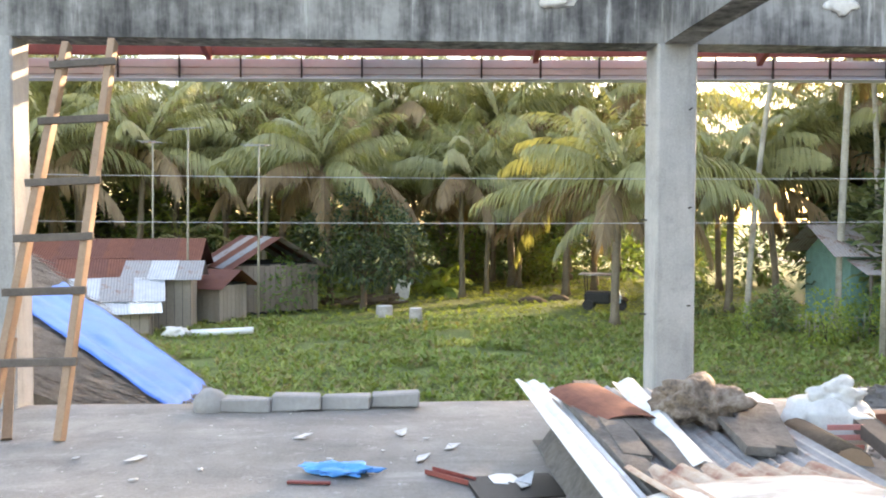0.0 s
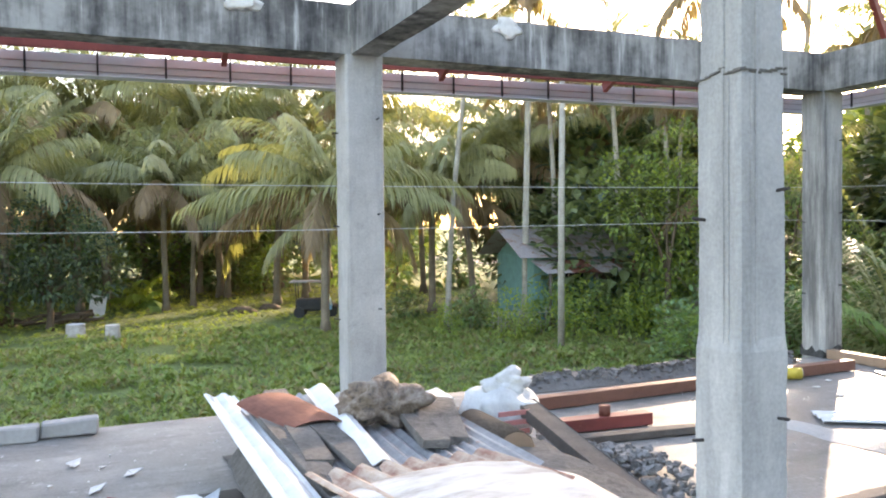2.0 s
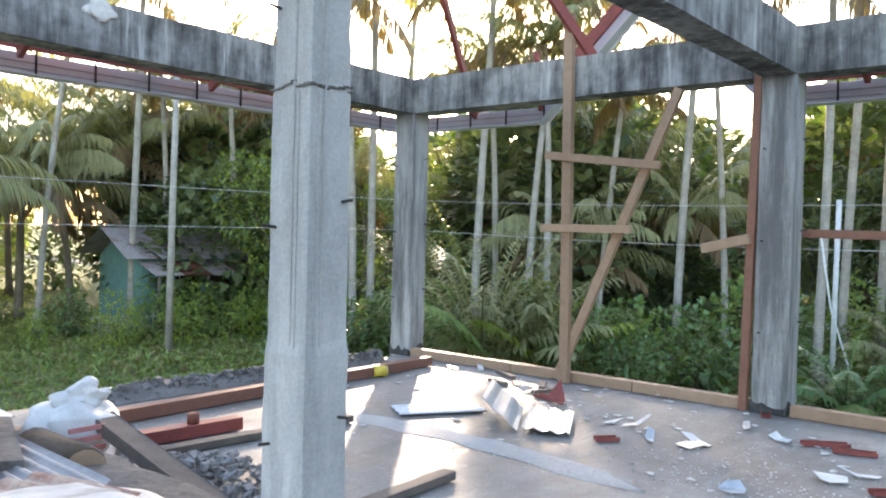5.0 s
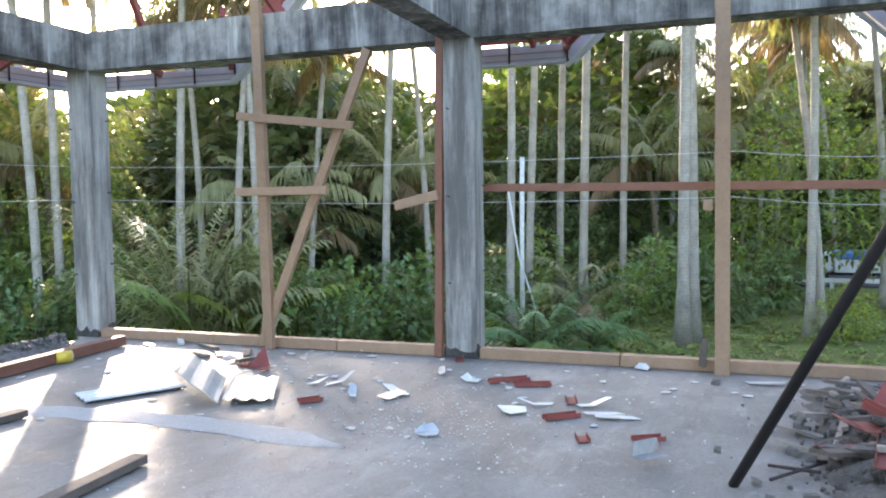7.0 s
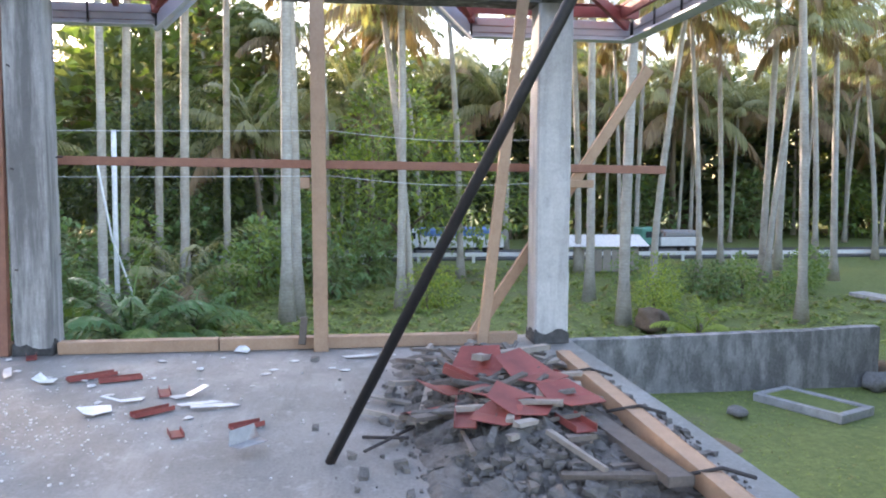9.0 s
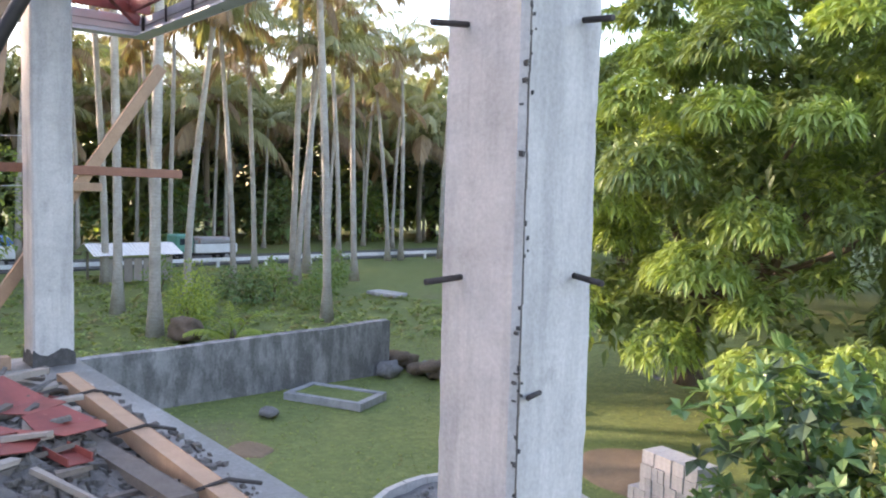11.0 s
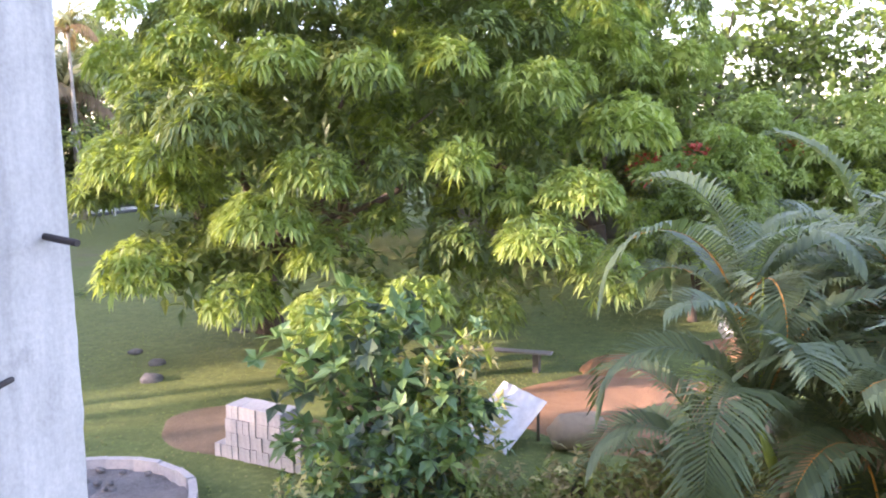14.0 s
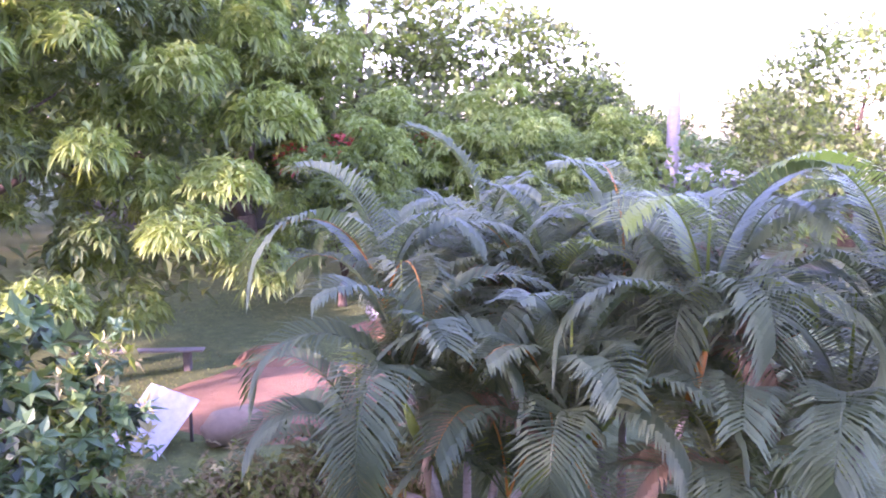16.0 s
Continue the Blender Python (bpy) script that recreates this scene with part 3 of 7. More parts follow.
def domed_crown(lobes, size, gap, length, width, mats, weights, seed, per=90, fill=700, droop=0.3):
    """A crown of separate leafy domes, each of whorls of long hanging leaves, round a leafy heart coloured dark as
    inner shade.
    """
    rng = random.Random(seed)
    L = Leaves()
    seats = []
    for c, q in lobes:
        c = Vector(c)
        for _ in range(int(26 * (q[0] * q[1] + q[1] * q[2] + q[0] * q[2]))):
            d = Vector((rng.gauss(0, 1), rng.gauss(0, 1), rng.gauss(0.2, 1))).normalized()
            if d.z < -0.55:
                continue
            p = c + Vector((d.x * q[0], d.y * q[1], d.z * q[2])) * rng.uniform(0.86, 1.06)
            if all((p - o).length > gap * rng.uniform(0.8, 1.15) for o, _ in seats):
                seats.append((p, d))
    for p, d in seats:
        s = size * rng.uniform(0.7, 1.25)
        lead = rng.choices(range(len(mats)), weights)[0]
        for _ in range(int(per * s * s)):
            u = Vector((rng.gauss(0, 1), rng.gauss(0, 1), abs(rng.gauss(0.1, 0.9)) - 0.2)) + d * 0.5
            u.normalize()
            o = p + Vector((u.x, u.y, u.z * 0.85)) * s * rng.uniform(0.7, 1.0)
            axis = (u + Vector((0, 0, 0.35)) + Vector((rng.uniform(-0.3, 0.3), rng.uniform(-0.3, 0.3), 0))).normalized()
            e = axis.cross(Vector((0.31, 0.2, 0.9))).normalized()
            f = axis.cross(e)
            mt = lead if rng.random() < 0.8 else rng.choices(range(len(mats)), weights)[0]
            a0 = rng.uniform(0, 6.28)
            for k in range(10):
                a = a0 + 2.4 * k
                w = axis * rng.uniform(0.1, 0.6) + e * math.cos(a) + f * math.sin(a)
                L.blade(o, w, Vector((rng.uniform(-0.3, 0.3), rng.uniform(-0.3, 0.3), 1)), length * rng.uniform(0.7, 1.2), width * rng.uniform(0.8, 1.2), droop * rng.uniform(0.5, 1.3), mt, 0.5)
    # Broad inner leaves in the darkest green; the heart's shade is in their colour
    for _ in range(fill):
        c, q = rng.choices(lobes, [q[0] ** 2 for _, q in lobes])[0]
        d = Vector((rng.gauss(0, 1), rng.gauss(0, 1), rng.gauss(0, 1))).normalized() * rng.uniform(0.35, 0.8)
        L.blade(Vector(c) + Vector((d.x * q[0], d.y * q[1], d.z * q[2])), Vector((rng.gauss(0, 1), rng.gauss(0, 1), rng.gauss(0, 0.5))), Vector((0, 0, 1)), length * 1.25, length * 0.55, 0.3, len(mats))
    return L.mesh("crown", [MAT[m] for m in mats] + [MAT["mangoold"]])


def domed_tree(name, at, trunk_h, r, lobes, limb_ends, seed, label, *crown):
    t = thing(name, label, "tree", pose(*at))
    part("trunk", limbs(trunk_h, r, limb_ends, seed), MAT["bark"], t)
    part("crown", domed_crown(lobes, *crown), None, t)
    return t


def limbs(trunk_h, r, ends, seed, base=(0, 0, 0)):
    """A trunk with branches to the given ends, one mesh."""
    rng = random.Random(seed)
    b = Vector(base)
    fork = b + Vector((rng.uniform(-0.1, 0.1), rng.uniform(-0.1, 0.1), trunk_h))
    bm = tube([b - Vector((0, 0, 0.1)), b + Vector((0, 0, trunk_h * 0.15)), b.lerp(fork, 0.55) + Vector((0.05, 0.03, 0)), fork], [r * 1.5, r * 1.1, r * 0.95, r * 0.85], 9)
    for e in ends:
        e = Vector(e)
        m = fork.lerp(e, 0.5) + Vector((rng.uniform(-0.2, 0.2), rng.uniform(-0.2, 0.2), rng.uniform(0.0, 0.3)))
        tube([fork - Vector((0, 0, 0.12)), fork.lerp(m, 0.5) + Vector((0, 0, 0.08)), m, e], [r * 0.55, r * 0.42, r * 0.28, r * 0.08], 6, bm)
    return bm


def broad_tree(name, at, trunk_h, r, lobes, count, length, width, mats, weights, seed, label, category="tree", droop=0.4, cluster=1, shell=0.55, out=0.5, tufts=0, tuft=0.7):
    """A broadleaf tree or shrub; lobes are relative to its foot."""
    t = thing(name, label, category, pose(*at))
    part("trunk", limbs(trunk_h, r, [c for c, _ in lobes[:6]], seed), MAT["bark"], t)
    body = clumps(lobes, tufts, tuft, seed) if tufts else lobes
    part("crown", leaf_mass(body, count, length, width, mats, weights, seed, droop, cluster, shell, out, tufts > 0), None, t)
    return t

# ---- ground and road ----
GROUND = -3.0


def ground_height(x, y):
    near = min(1.0, max(0.0, (math.hypot(x - 2, y - 3) - 9) / 6))
    return GROUND + near * (0.10 * noise.noise((x * 0.11, y * 0.11, 0.3)) + 0.04 * noise.noise((x * 0.45, y * 0.45, 1.7)))


def build_ground():
    line = [-2000, -900, -400, -200, -120, -80] + [-60 + 1.5 * i for i in range(81)] + [80, 120, 200, 400, 900, 2000]
    n = len(line)
    verts = [(x, y, ground_height(x, y) if abs(x) < 70 and abs(y) < 70 else GROUND) for y in line for x in line]
    faces = [(j * n + i, j * n + i + 1, (j + 1) * n + i + 1, (j + 1) * n + i) for j in range(n - 1) for i in range(n - 1)]
    ob = new("ground", mesh_of("ground", verts, faces, [MAT["ground"]], None, True))
    tagged(ob, "flat grassy ground with bare earth patches", "ground", kind="structure")


build_ground()
solid("road", new_box((42.6, -140, -3.2), (48.0, 140, -2.92)), MAT["road"], "grey asphalt road beyond the palms", "road", kind="structure")

# ---- the concrete frame ----
S = 0.15
X1, X2, Y0, Y1, Y2 = 1.76, 7.10, -1.30, 3.00, 7.40
ZB, ZT = 2.93, 3.34


def column(x, y, half, label, z0=0.0, lip=0.0, mat="column"):
    bm = bmesh.new()
    n = 62
    prof = [(-1, -0.9), (-0.9, -1), (0, -1.0), (0.9, -1), (1, -0.9), (1, 0), (1, 0.9), (0.9, 1), (0, 1), (-0.9, 1), (-1, 0.9), (-1, 0)]
    rings = []
    for k in range(n + 1):
        z = z0 + (ZB - z0) * k / n
        step = 1.0 + ((lip if z < 1.05 else 0) - (0.5 * lip if z > 2.02 else 0)) / half
        ring = []
        for a, b in prof:
            j = 0.004 * noise.noise((a * 3 + x, b * 3 + y, z * 4)) + 0.003 * noise.noise((a * 9, b * 9, z * 15))
            ring.append(bm.verts.new((x + a * (half * step + j), y + b * (half * step + j), z)))
        rings.append(ring)
    m = len(prof)
    for a, b in zip(rings, rings[1:]):
        for j in range(m):
            bm.faces.new((a[j], a[(j + 1) % m], b[(j + 1) % m], b[j]))
    bm.faces.new(rings[0][::-1])
    bm.faces.new(rings[-1])
    return solid("column", bm, MAT[mat], label, "column", group="columns of the frame", kind="structure")


def stub(col, p, d, ln=0.09, r=0.007):
    """A cut tie rod sticking out of a column."""
    p, d = Vector(p), Vector(d)
    part("tie_rod", tube([p - d * 0.02, p + d * ln], r, 6), MAT["rebar"], col, "dark rusted tie rod end")


def dark_foot(col, x, y, half, h=0.14):
    """A collar of old tar and dirt round a column's foot."""
    bm = bmesh.new()
    ring = []
    for k in range(6):
        q = -1 + k / 3
        ring.append((q, -1))
    prof = ring + [(1, q) for q, _ in ring] + [(-q, 1) for q, _ in ring] + [(-1, -q) for q, _ in ring]
    lo = [bm.verts.new((x + a * (half + 0.008), y + b * (half + 0.008), 0.001)) for a, b in prof]
    hi = [bm.verts.new((x + a * (half + 0.004), y + b * (half + 0.004), h * random.uniform(0.25, 0.95))) for a, b in prof]
    inn = [bm.verts.new((x + a * (half - 0.01), y + b * (half - 0.01), v.co.z + 0.01)) for (a, b), v in zip(prof, hi)]
    for j in range(24):
        k = (j + 1) % 24
        bm.faces.new((lo[j], lo[k], hi[k], hi[j]))
        bm.faces.new((hi[j], hi[k], inn[k], inn[j]))
    part("foot_collar", bm, MAT["tar"], col, "black tar-stained mortar collar")


XD, YD, SD = 1.90, -1.27, 0.157
SI = 0.106
col_n = column(1.715, Y2 + 0.01, 0.165, "grey cast concrete column with formwork lines", GROUND)
col_a = column(X2, Y2, S, "weathered grey concrete column at the slab corner", GROUND, 0.0, "column_old")
col_b = column(X2, Y1, S, "streaky grey concrete column with dark foot", 0.0, 0.0, "column_old")
col_c = column(X2, Y0, S, "pale concrete column with tar-black foot")
col_i = column(1.775, 3.025, SI, "pale grey concrete column inside the slab", 0.0, 0.008)
col_d = column(XD, YD, SD, "pale concrete column with tie rods sticking out")
col_w = column(-3.72, Y2, S, "pale concrete column beside the ladder", GROUND)
for c, x, y in ((col_a, X2, Y2), (col_b, X2, Y1), (col_c, X2, Y0)):
    dark_foot(c, x, y, S)
xw, yn = XD - SD, YD + SD
for z in (0.52, 1.20, 1.90, 2.6):
    stub(col_d, (xw + 0.22, yn, z), (0.1, 1, -0.08), 0.12, 0.009)
    stub(col_d, (xw, yn - 0.225, z + 0.015), (-1, 0.1, -0.1), 0.11, 0.009)
for k in range(30):
    z = 0.05 + 0.1 * k
    part("form_joint", new_box((xw - 0.0045, yn - 0.0208 + 0.0015 * math.sin(k * 2.1), z), (xw + 0.02, yn - 0.0180 + 0.0012 * math.sin(k * 2.1), z + 0.1), None, 0.0008), MAT["rubble"], col_d, "dark seam left by the formwork")
pit_rng = random.Random(3)
for k in range(70):
    z, o, q = pit_rng.uniform(0.05, 3.0), pit_rng.gauss(-0.020, 0.008), pit_rng.uniform(0.002, 0.006)
    part("pit", new_box((xw - 0.0052, yn + o - q * 0.6, z - q), (xw + 0.01, yn + o + q * 0.6, z + q * 1.4), None, q * 0.3), MAT["tar"], col_d, "small dark pit beside the seam" if k == 0 else "")
stub(col_d, (xw - 0.004, yn - 0.085, 0.90), (-0.35, 1, 0), 0.05, 0.008)
for c, x, y, h in ((col_a, X2, Y2, S), (col_b, X2, Y1, S), (col_n, 1.715, Y2, 0.165), (col_i, 1.775, 3.025, SI)):
    for z in (0.7, 1.5, 2.3):
        stub(c, (x - h - 0.005, y + 0.6 * h, z), (-1, 0, 0.1), 0.05, 0.006)
        stub(c, (x + 0.6 * h, y - h - 0.005, z + 0.1), (0, -1, 0.1), 0.05, 0.006)


# ragged cold joint, chipped plaster and form ridges on the inner column
ji = random.Random(8)
for fx, fy in ((-1, 0), (0, -1), (1, 0), (0, 1)):
    for k in range(9):
        u = -SI + 2 * SI * (k + 0.5) / 9
        z, q = 2.015 + ji.uniform(-0.012, 0.012), ji.uniform(0.006, 0.013)
        c = Vector((1.775 + fx * (SI + 0.001) + abs(fy) * u, 3.025 + fy * (SI + 0.001) + abs(fx) * u, z))
        part("joint_crack", new_box((c.x - 0.004 - abs(fy) * 0.010, c.y - 0.004 - abs(fx) * 0.010, z - q * 0.4), (c.x + 0.004 + abs(fy) * 0.010, c.y + 0.004 + abs(fx) * 0.010, z + q * 0.4), None, 0.002), MAT["rubble"], col_i, "dark ragged pour joint" if k == 0 else "")
    for u, z0, z1 in ((-0.055, 0.02, 1.99), (-0.03, 1.06, 2.9), (0.06, 0.02, 1.04)):
        x, y = 1.775 + fx * (SI + 0.001) + abs(fy) * u, 3.025 + fy * (SI + 0.001) + abs(fx) * u
        part("form_ridge", new_box((x - 0.004, y - 0.004, z0), (x + 0.004, y + 0.004, z1), None, 0.001), MAT["column"], col_i, "thin ridge left by formwork boards")


def beam(name_label, p, q, w=0.26, z0=ZB, z1=ZT):
    """A cast beam between two points in plan, with an uneven underside."""
    bm = bmesh.new()
    p, q = Vector((*p, 0)), Vector((*q, 0))
    d = (q - p).normalized()
    s = Vector((-d.y, d.x, 0)) * (w / 2)
    n = max(6, int((q - p).length / 0.25))
    rings = []
    for k in range(n + 1):
        c = p.lerp(q, k / n)
        j = [0.008 * noise.noise((c.x * 2 + i, c.y * 2, i * 3.3)) for i in range(4)]
        rings.append([bm.verts.new(v) for v in (c - s + Vector((0, 0, z0 + j[0])), c + s + Vector((0, 0, z0 + j[1])), c + s + Vector((0, 0, z1 + j[2])), c - s + Vector((0, 0, z1 + j[3])))])
    for a, b in zip(rings, rings[1:]):
        for j in range(4):
            bm.faces.new((a[j], a[(j + 1) % 4], b[(j + 1) % 4], b[j]))
    bm.faces.new(rings[0][::-1])
    bm.faces.new(rings[-1])
    solid("beam", bm, MAT["beam"], name_label, "beam", group="beams of the frame", kind="structure")


beam("black-streaked concrete beam along the slab edge", (-6.0, Y2), (X2 + 0.15, Y2), 0.30)
beam("black-streaked concrete beam along the slab edge", (X2, Y2 - 0.15), (X2, Y0 - 0.15), 0.30)
beam("black-streaked concrete beam over the column row", (1.72, Y2 - 0.15), (1.88, Y0 - 0.15), 0.24, ZB - 0.003)
beam("black-streaked concrete beam over the column row", (X2 - 0.15, Y1), (-6.0, Y1), 0.28, ZB + 0.003)
beam("concrete beam along the open slab side", (X2 - 0.15, Y0), (X1 + 0.14, Y0), 0.28, ZB + 0.003)

# plaster spalls on the beams
for k, (x, y) in enumerate(((0.72, Y2 - 0.16), (3.06, Y2 - 0.16))):
    bm = lump(0.10, k + 3, 3, (1.2, 0.16, 0.8), 0.8)
    solid("mortar_patch", bm, MAT["chip"], "pale mortar patch on the streaked beam", "mortar patch", pose(x, y, 3.28))

# ---- the slab ----


def build_slab():
    bm = bmesh.new()
    x0, x1, y0, y1 = -7.0, 7.42, -1.52, 7.38
    nx, ny = 72, 46
    grid = [[bm.verts.new((x0 + (x1 - x0) * i / nx, y0 + (y1 - y0) * j / ny,
                           0.003 * noise.noise((i * 0.31, j * 0.31, 5)) + 0.002 * noise.noise((i * 0.9, j * 0.9, 2)) - 0.004)) for i in range(nx + 1)] for j in range(ny + 1)]
    for j in range(ny):
        for i in range(nx):
            bm.faces.new((grid[j][i], grid[j][i + 1], grid[j + 1][i + 1], grid[j + 1][i])).smooth = True
    ring = [grid[0][i] for i in range(nx + 1)] + [grid[j][nx] for j in range(1, ny + 1)] + [grid[ny][i] for i in range(nx - 1, -1, -1)] + [grid[j][0] for j in range(ny - 1, 0, -1)]
    low = [bm.verts.new((v.co.x, v.co.y, -0.16)) for v in ring]
    for k in range(len(ring)):
        q = (k + 1) % len(ring)
        bm.faces.new((low[k], low[q], ring[q], ring[k]))
    bm.faces.new(low[::-1])
    solid("floor", bm, MAT["slab"], "rough stained concrete deck strewn with debris", "floor", kind="structure")


build_slab()
# storey below: plain walls that carry the deck
for lo, hi, nm in (((-7, 7.10, -3.1), (7.3, 7.24, -0.16), "wall_north"), ((-7, -1.45, -3.1), (7.3, -1.30, -0.16), "wall_south"),
                   ((7.12, -1.30, -3.1), (7.27, 7.10, -0.16), "wall_east"), ((-7, -1.30, -3.1), (-6.85, 7.10, -0.16), "wall_west")):
    solid(nm, new_box(lo, hi), MAT["column"], "plain grey wall of the storey below", "wall", kind="structure")

# ---- coconut palms ----
crowns = [coconut_crown(11, 6.4, 24, 46, 1.3, 3, 0.10), coconut_crown(12, 6.0, 22, 46, 1.25, 4, 0.10), coconut_crown(13, 6.4, 26, 46, 1.3, 6, 0.10)]
tall_crowns = [coconut_crown(21, 3.9, 22, 28, 0.85, 5), coconut_crown(22, 3.6, 20, 28, 0.8, 4)]
LOW = "coconut palm with wide drooping fronds over grass"
TALL = "tall slim coconut palm with a pale bare trunk"
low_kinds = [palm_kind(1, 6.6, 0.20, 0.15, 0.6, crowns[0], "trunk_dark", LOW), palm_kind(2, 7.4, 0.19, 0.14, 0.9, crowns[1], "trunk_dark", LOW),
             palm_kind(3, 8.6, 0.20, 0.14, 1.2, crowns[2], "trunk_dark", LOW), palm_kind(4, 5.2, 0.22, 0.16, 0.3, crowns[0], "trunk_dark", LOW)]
tall_kinds = [palm_kind(5, 12.5, 0.15, 0.10, 0.5, tall_crowns[0], "trunk", TALL), palm_kind(6, 11.0, 0.15, 0.095, 1.0, tall_crowns[1], "trunk", TALL),
              palm_kind(7, 14.5, 0.16, 0.10, 0.9, tall_crowns[0], "trunk", TALL), palm_kind(8, 13.0, 0.14, 0.09, 1.6, tall_crowns[1], "trunk", TALL),
              palm_kind(9, 18.5, 0.16, 0.11, 0.8, tall_crowns[0], "trunk", TALL), palm_kind(10, 19.5, 0.16, 0.11, 0.5, tall_crowns[1], "trunk", TALL)]
GROVE, STAND = "palms of the shady grove", "tall palms of the plantation"
for k in low_kinds:
    tagged(k, group=GROVE)
for k in tall_kinds:
    tagged(k, group=STAND)

low_spots = [(8.4, 34.3, 0, 0.95), (-4.5, 44, 1, 1.0), (2.8, 47, 1, 0.95), (4.4, 48.5, 2, 0.8), (9.1, 48.2, 3, 1.1), (10.6, 42.5, 0, 0.8), (15.6, 39.8, 0, 1.0), (17.2, 38.0, 1, 0.9),
             (-9.5, 52, 1, 1.05), (-16, 48, 2, 1.0), (-21, 44, 0, 1.2), (-25, 54, 2, 1.1), (-13, 58, 2, 1.1), (-3, 60, 2, 1.1), (6, 60, 2, 1.05), (13, 57, 1, 1.1),
             (20, 52, 2, 1.0), (21.5, 43, 1, 1.0), (0, 53, 1, 1.0), (-18, 62, 2, 1.2), (-28, 64, 2, 1.3), (11.5, 51, 1, 1.0),
             (-7, 68, 2, 1.2), (3, 71, 2, 1.3), (13, 68, 2, 1.25), (-19, 74, 2, 1.3), (31, 47, 1, 1.0),
             (7.2, 55, 0, 1.0), (-1.5, 50, 0, 1.0), (-12, 66, 1, 1.3), (28, 38, 2, 0.95), (35, 42, 1, 1.0), (37, 50, 2, 1.1),
             (-34, 60, 2, 1.5), (-24, 60, 2, 1.5), (-15, 66, 2, 1.6), (-4, 64, 2, 1.5), (5, 66, 2, 1.65), (12, 62, 2, 1.5), (19, 60, 2, 1.55), (-9, 56, 2, 1.35),
             (7, 56, 2, 1.3), (-20, 52, 2, 1.3), (-30, 48, 2, 1.35), (0, 57, 2, 1.4),
             (24, 42, 2, 1.2), (25, 47, 2, 1.05), (29, 43, 2, 1.15), (21, 39, 2, 0.95), (54, 22, 1, 1.1), (56, 9, 2, 1.1), (55, -2, 1, 1.2), (57, -12, 2, 1.1), (56, -24, 1, 1.2), (58, -33, 2, 1.1), (54, -42, 1, 1.2), (50, -50, 2, 1.1), (62, 15, 2, 1.2), (63, 2, 2, 1.2), (64, -8, 1, 1.3),
             (63, -20, 2, 1.2), (65, -30, 1, 1.4), (62, -41, 2, 1.3), (57, -52, 2, 1.2), (42, 27, 2, 1.1), (37, 24, 1, 0.9), (34, 20, 2, 0.9), (31, 14.5, 1, 0.75), (40, 4, 1, 0.85),              (28.5, 18.5, 3, 0.8), (25.5, 27, 1, 0.85)]
used = [False] * 4
rng = random.Random(5)
for x, y, k, s in low_spots:
    x += 6.5 if 41.8 < x < 48.4 else 0
    ob = low_kinds[k] if not used[k] else copy_thing(low_kinds[k], Matrix.Identity(4))
    used[k] = True
    put_at(ob, x, y, GROUND - 0.05, rng.uniform(0, 360), s)

tall_spots = [(20.5, 22.5, 0), (21.9, 22.9, 5), (23.6, 19.1, 2), (26.5, 20.3, 0), (24.7, 17.6, 3), (25.1, 16.9, 0), (28.4, 16.6, 1), (28.2, 13.16, 2), (29.9, 12.0, 3),
              (26.0, 7.6, 0), (29.2, 7.8, 4), (32.5, 7.3, 5), (29.5, 5.8, 5), (34.2, 4.9, 5), (24.8, 1.96, 4), (25.8, 1.75, 5), (37.0, 0.8, 3), (27.1, -1.72, 0), (27.4, -2.0, 1),
              (35.0, -5.0, 2), (36.5, -10.8, 0), (23.1, -8.1, 2), (30.8, -12.2, 1), (33.5, -15.4, 3), (38.9, -19.1, 0), (32.5, -18.1, 1), (36.8, -21.0, 2), (33.1, -18.2, 0),
              (23.1, -13.8, 0), (41.0, -25.7, 2), (41.1, -29.4, 1), (41.2, -30.6, 3), (41.0, -33.7, 0), (28.0, -8.55, 2), (42.0, 14.0, 1), (44.0, 5.0, 0), (45.5, -4.0, 2),
              (44.0, -18.0, 3), (36.0, 20.0, 4), (36.5, 25.5, 0), (40.5, 24.0, 5), (31.0, 30.0, 4), (46.5, -27.0, 1), (43.0, -36.0, 0), (47.0, -36.0, 2), (66.0, 30.0, 0),
              (60, 20, 0), (61, 10, 2), (59, 0, 1), (62, -9, 2), (60, -18, 0), (63, -27, 2), (60, -36, 3), (64, -46, 0), (58, 31, 2), (68, 5, 2), (69, -14, 0), (70, -32, 1),
              (33.0, -21.5, 1), (41.0, -41.0, 2), (52.0, -52.0, 0), (58.5, -58.0, 1), (45.0, -49.0, 3), (71, 20, 0), (66, 38, 2), (57, -45, 2), (72, -45, 0), (66, -60, 2), (24.0, 29.2, 1), (27.0, 31.0, 3),
              (32.5, 27.6, 0), (17.5, 33.0, 2), (14.0, 34.0, 3), (20.0, 34.5, 0), (23.6, 30.4, 1), (26.6, 33.6, 0), (22.0, 32.0, 0),
              (46, 8, 2), (49, 4, 0), (48, -1, 2), (51, -5, 3), (49, -10, 2), (52, -14, 0), (50, -19, 2), (53, -24, 2), (49, -30, 0), (52, -35, 2), (54, 7, 2), (55, -2, 2), (56, -19, 2), (46, -23, 0)]
used = [False] * 6
for x, y, k in tall_spots:
    x += 6.5 if 41.8 < x < 48.4 else 0
    ob = tall_kinds[k] if not used[k] else copy_thing(tall_kinds[k], Matrix.Identity(4))
    used[k] = True
    far = math.hypot(x, y) > 56
    put_at(ob, x, y, GROUND - 0.05, rng.uniform(0, 360), rng.uniform(0.92, 1.08) * (0.85 if far else 1.0))

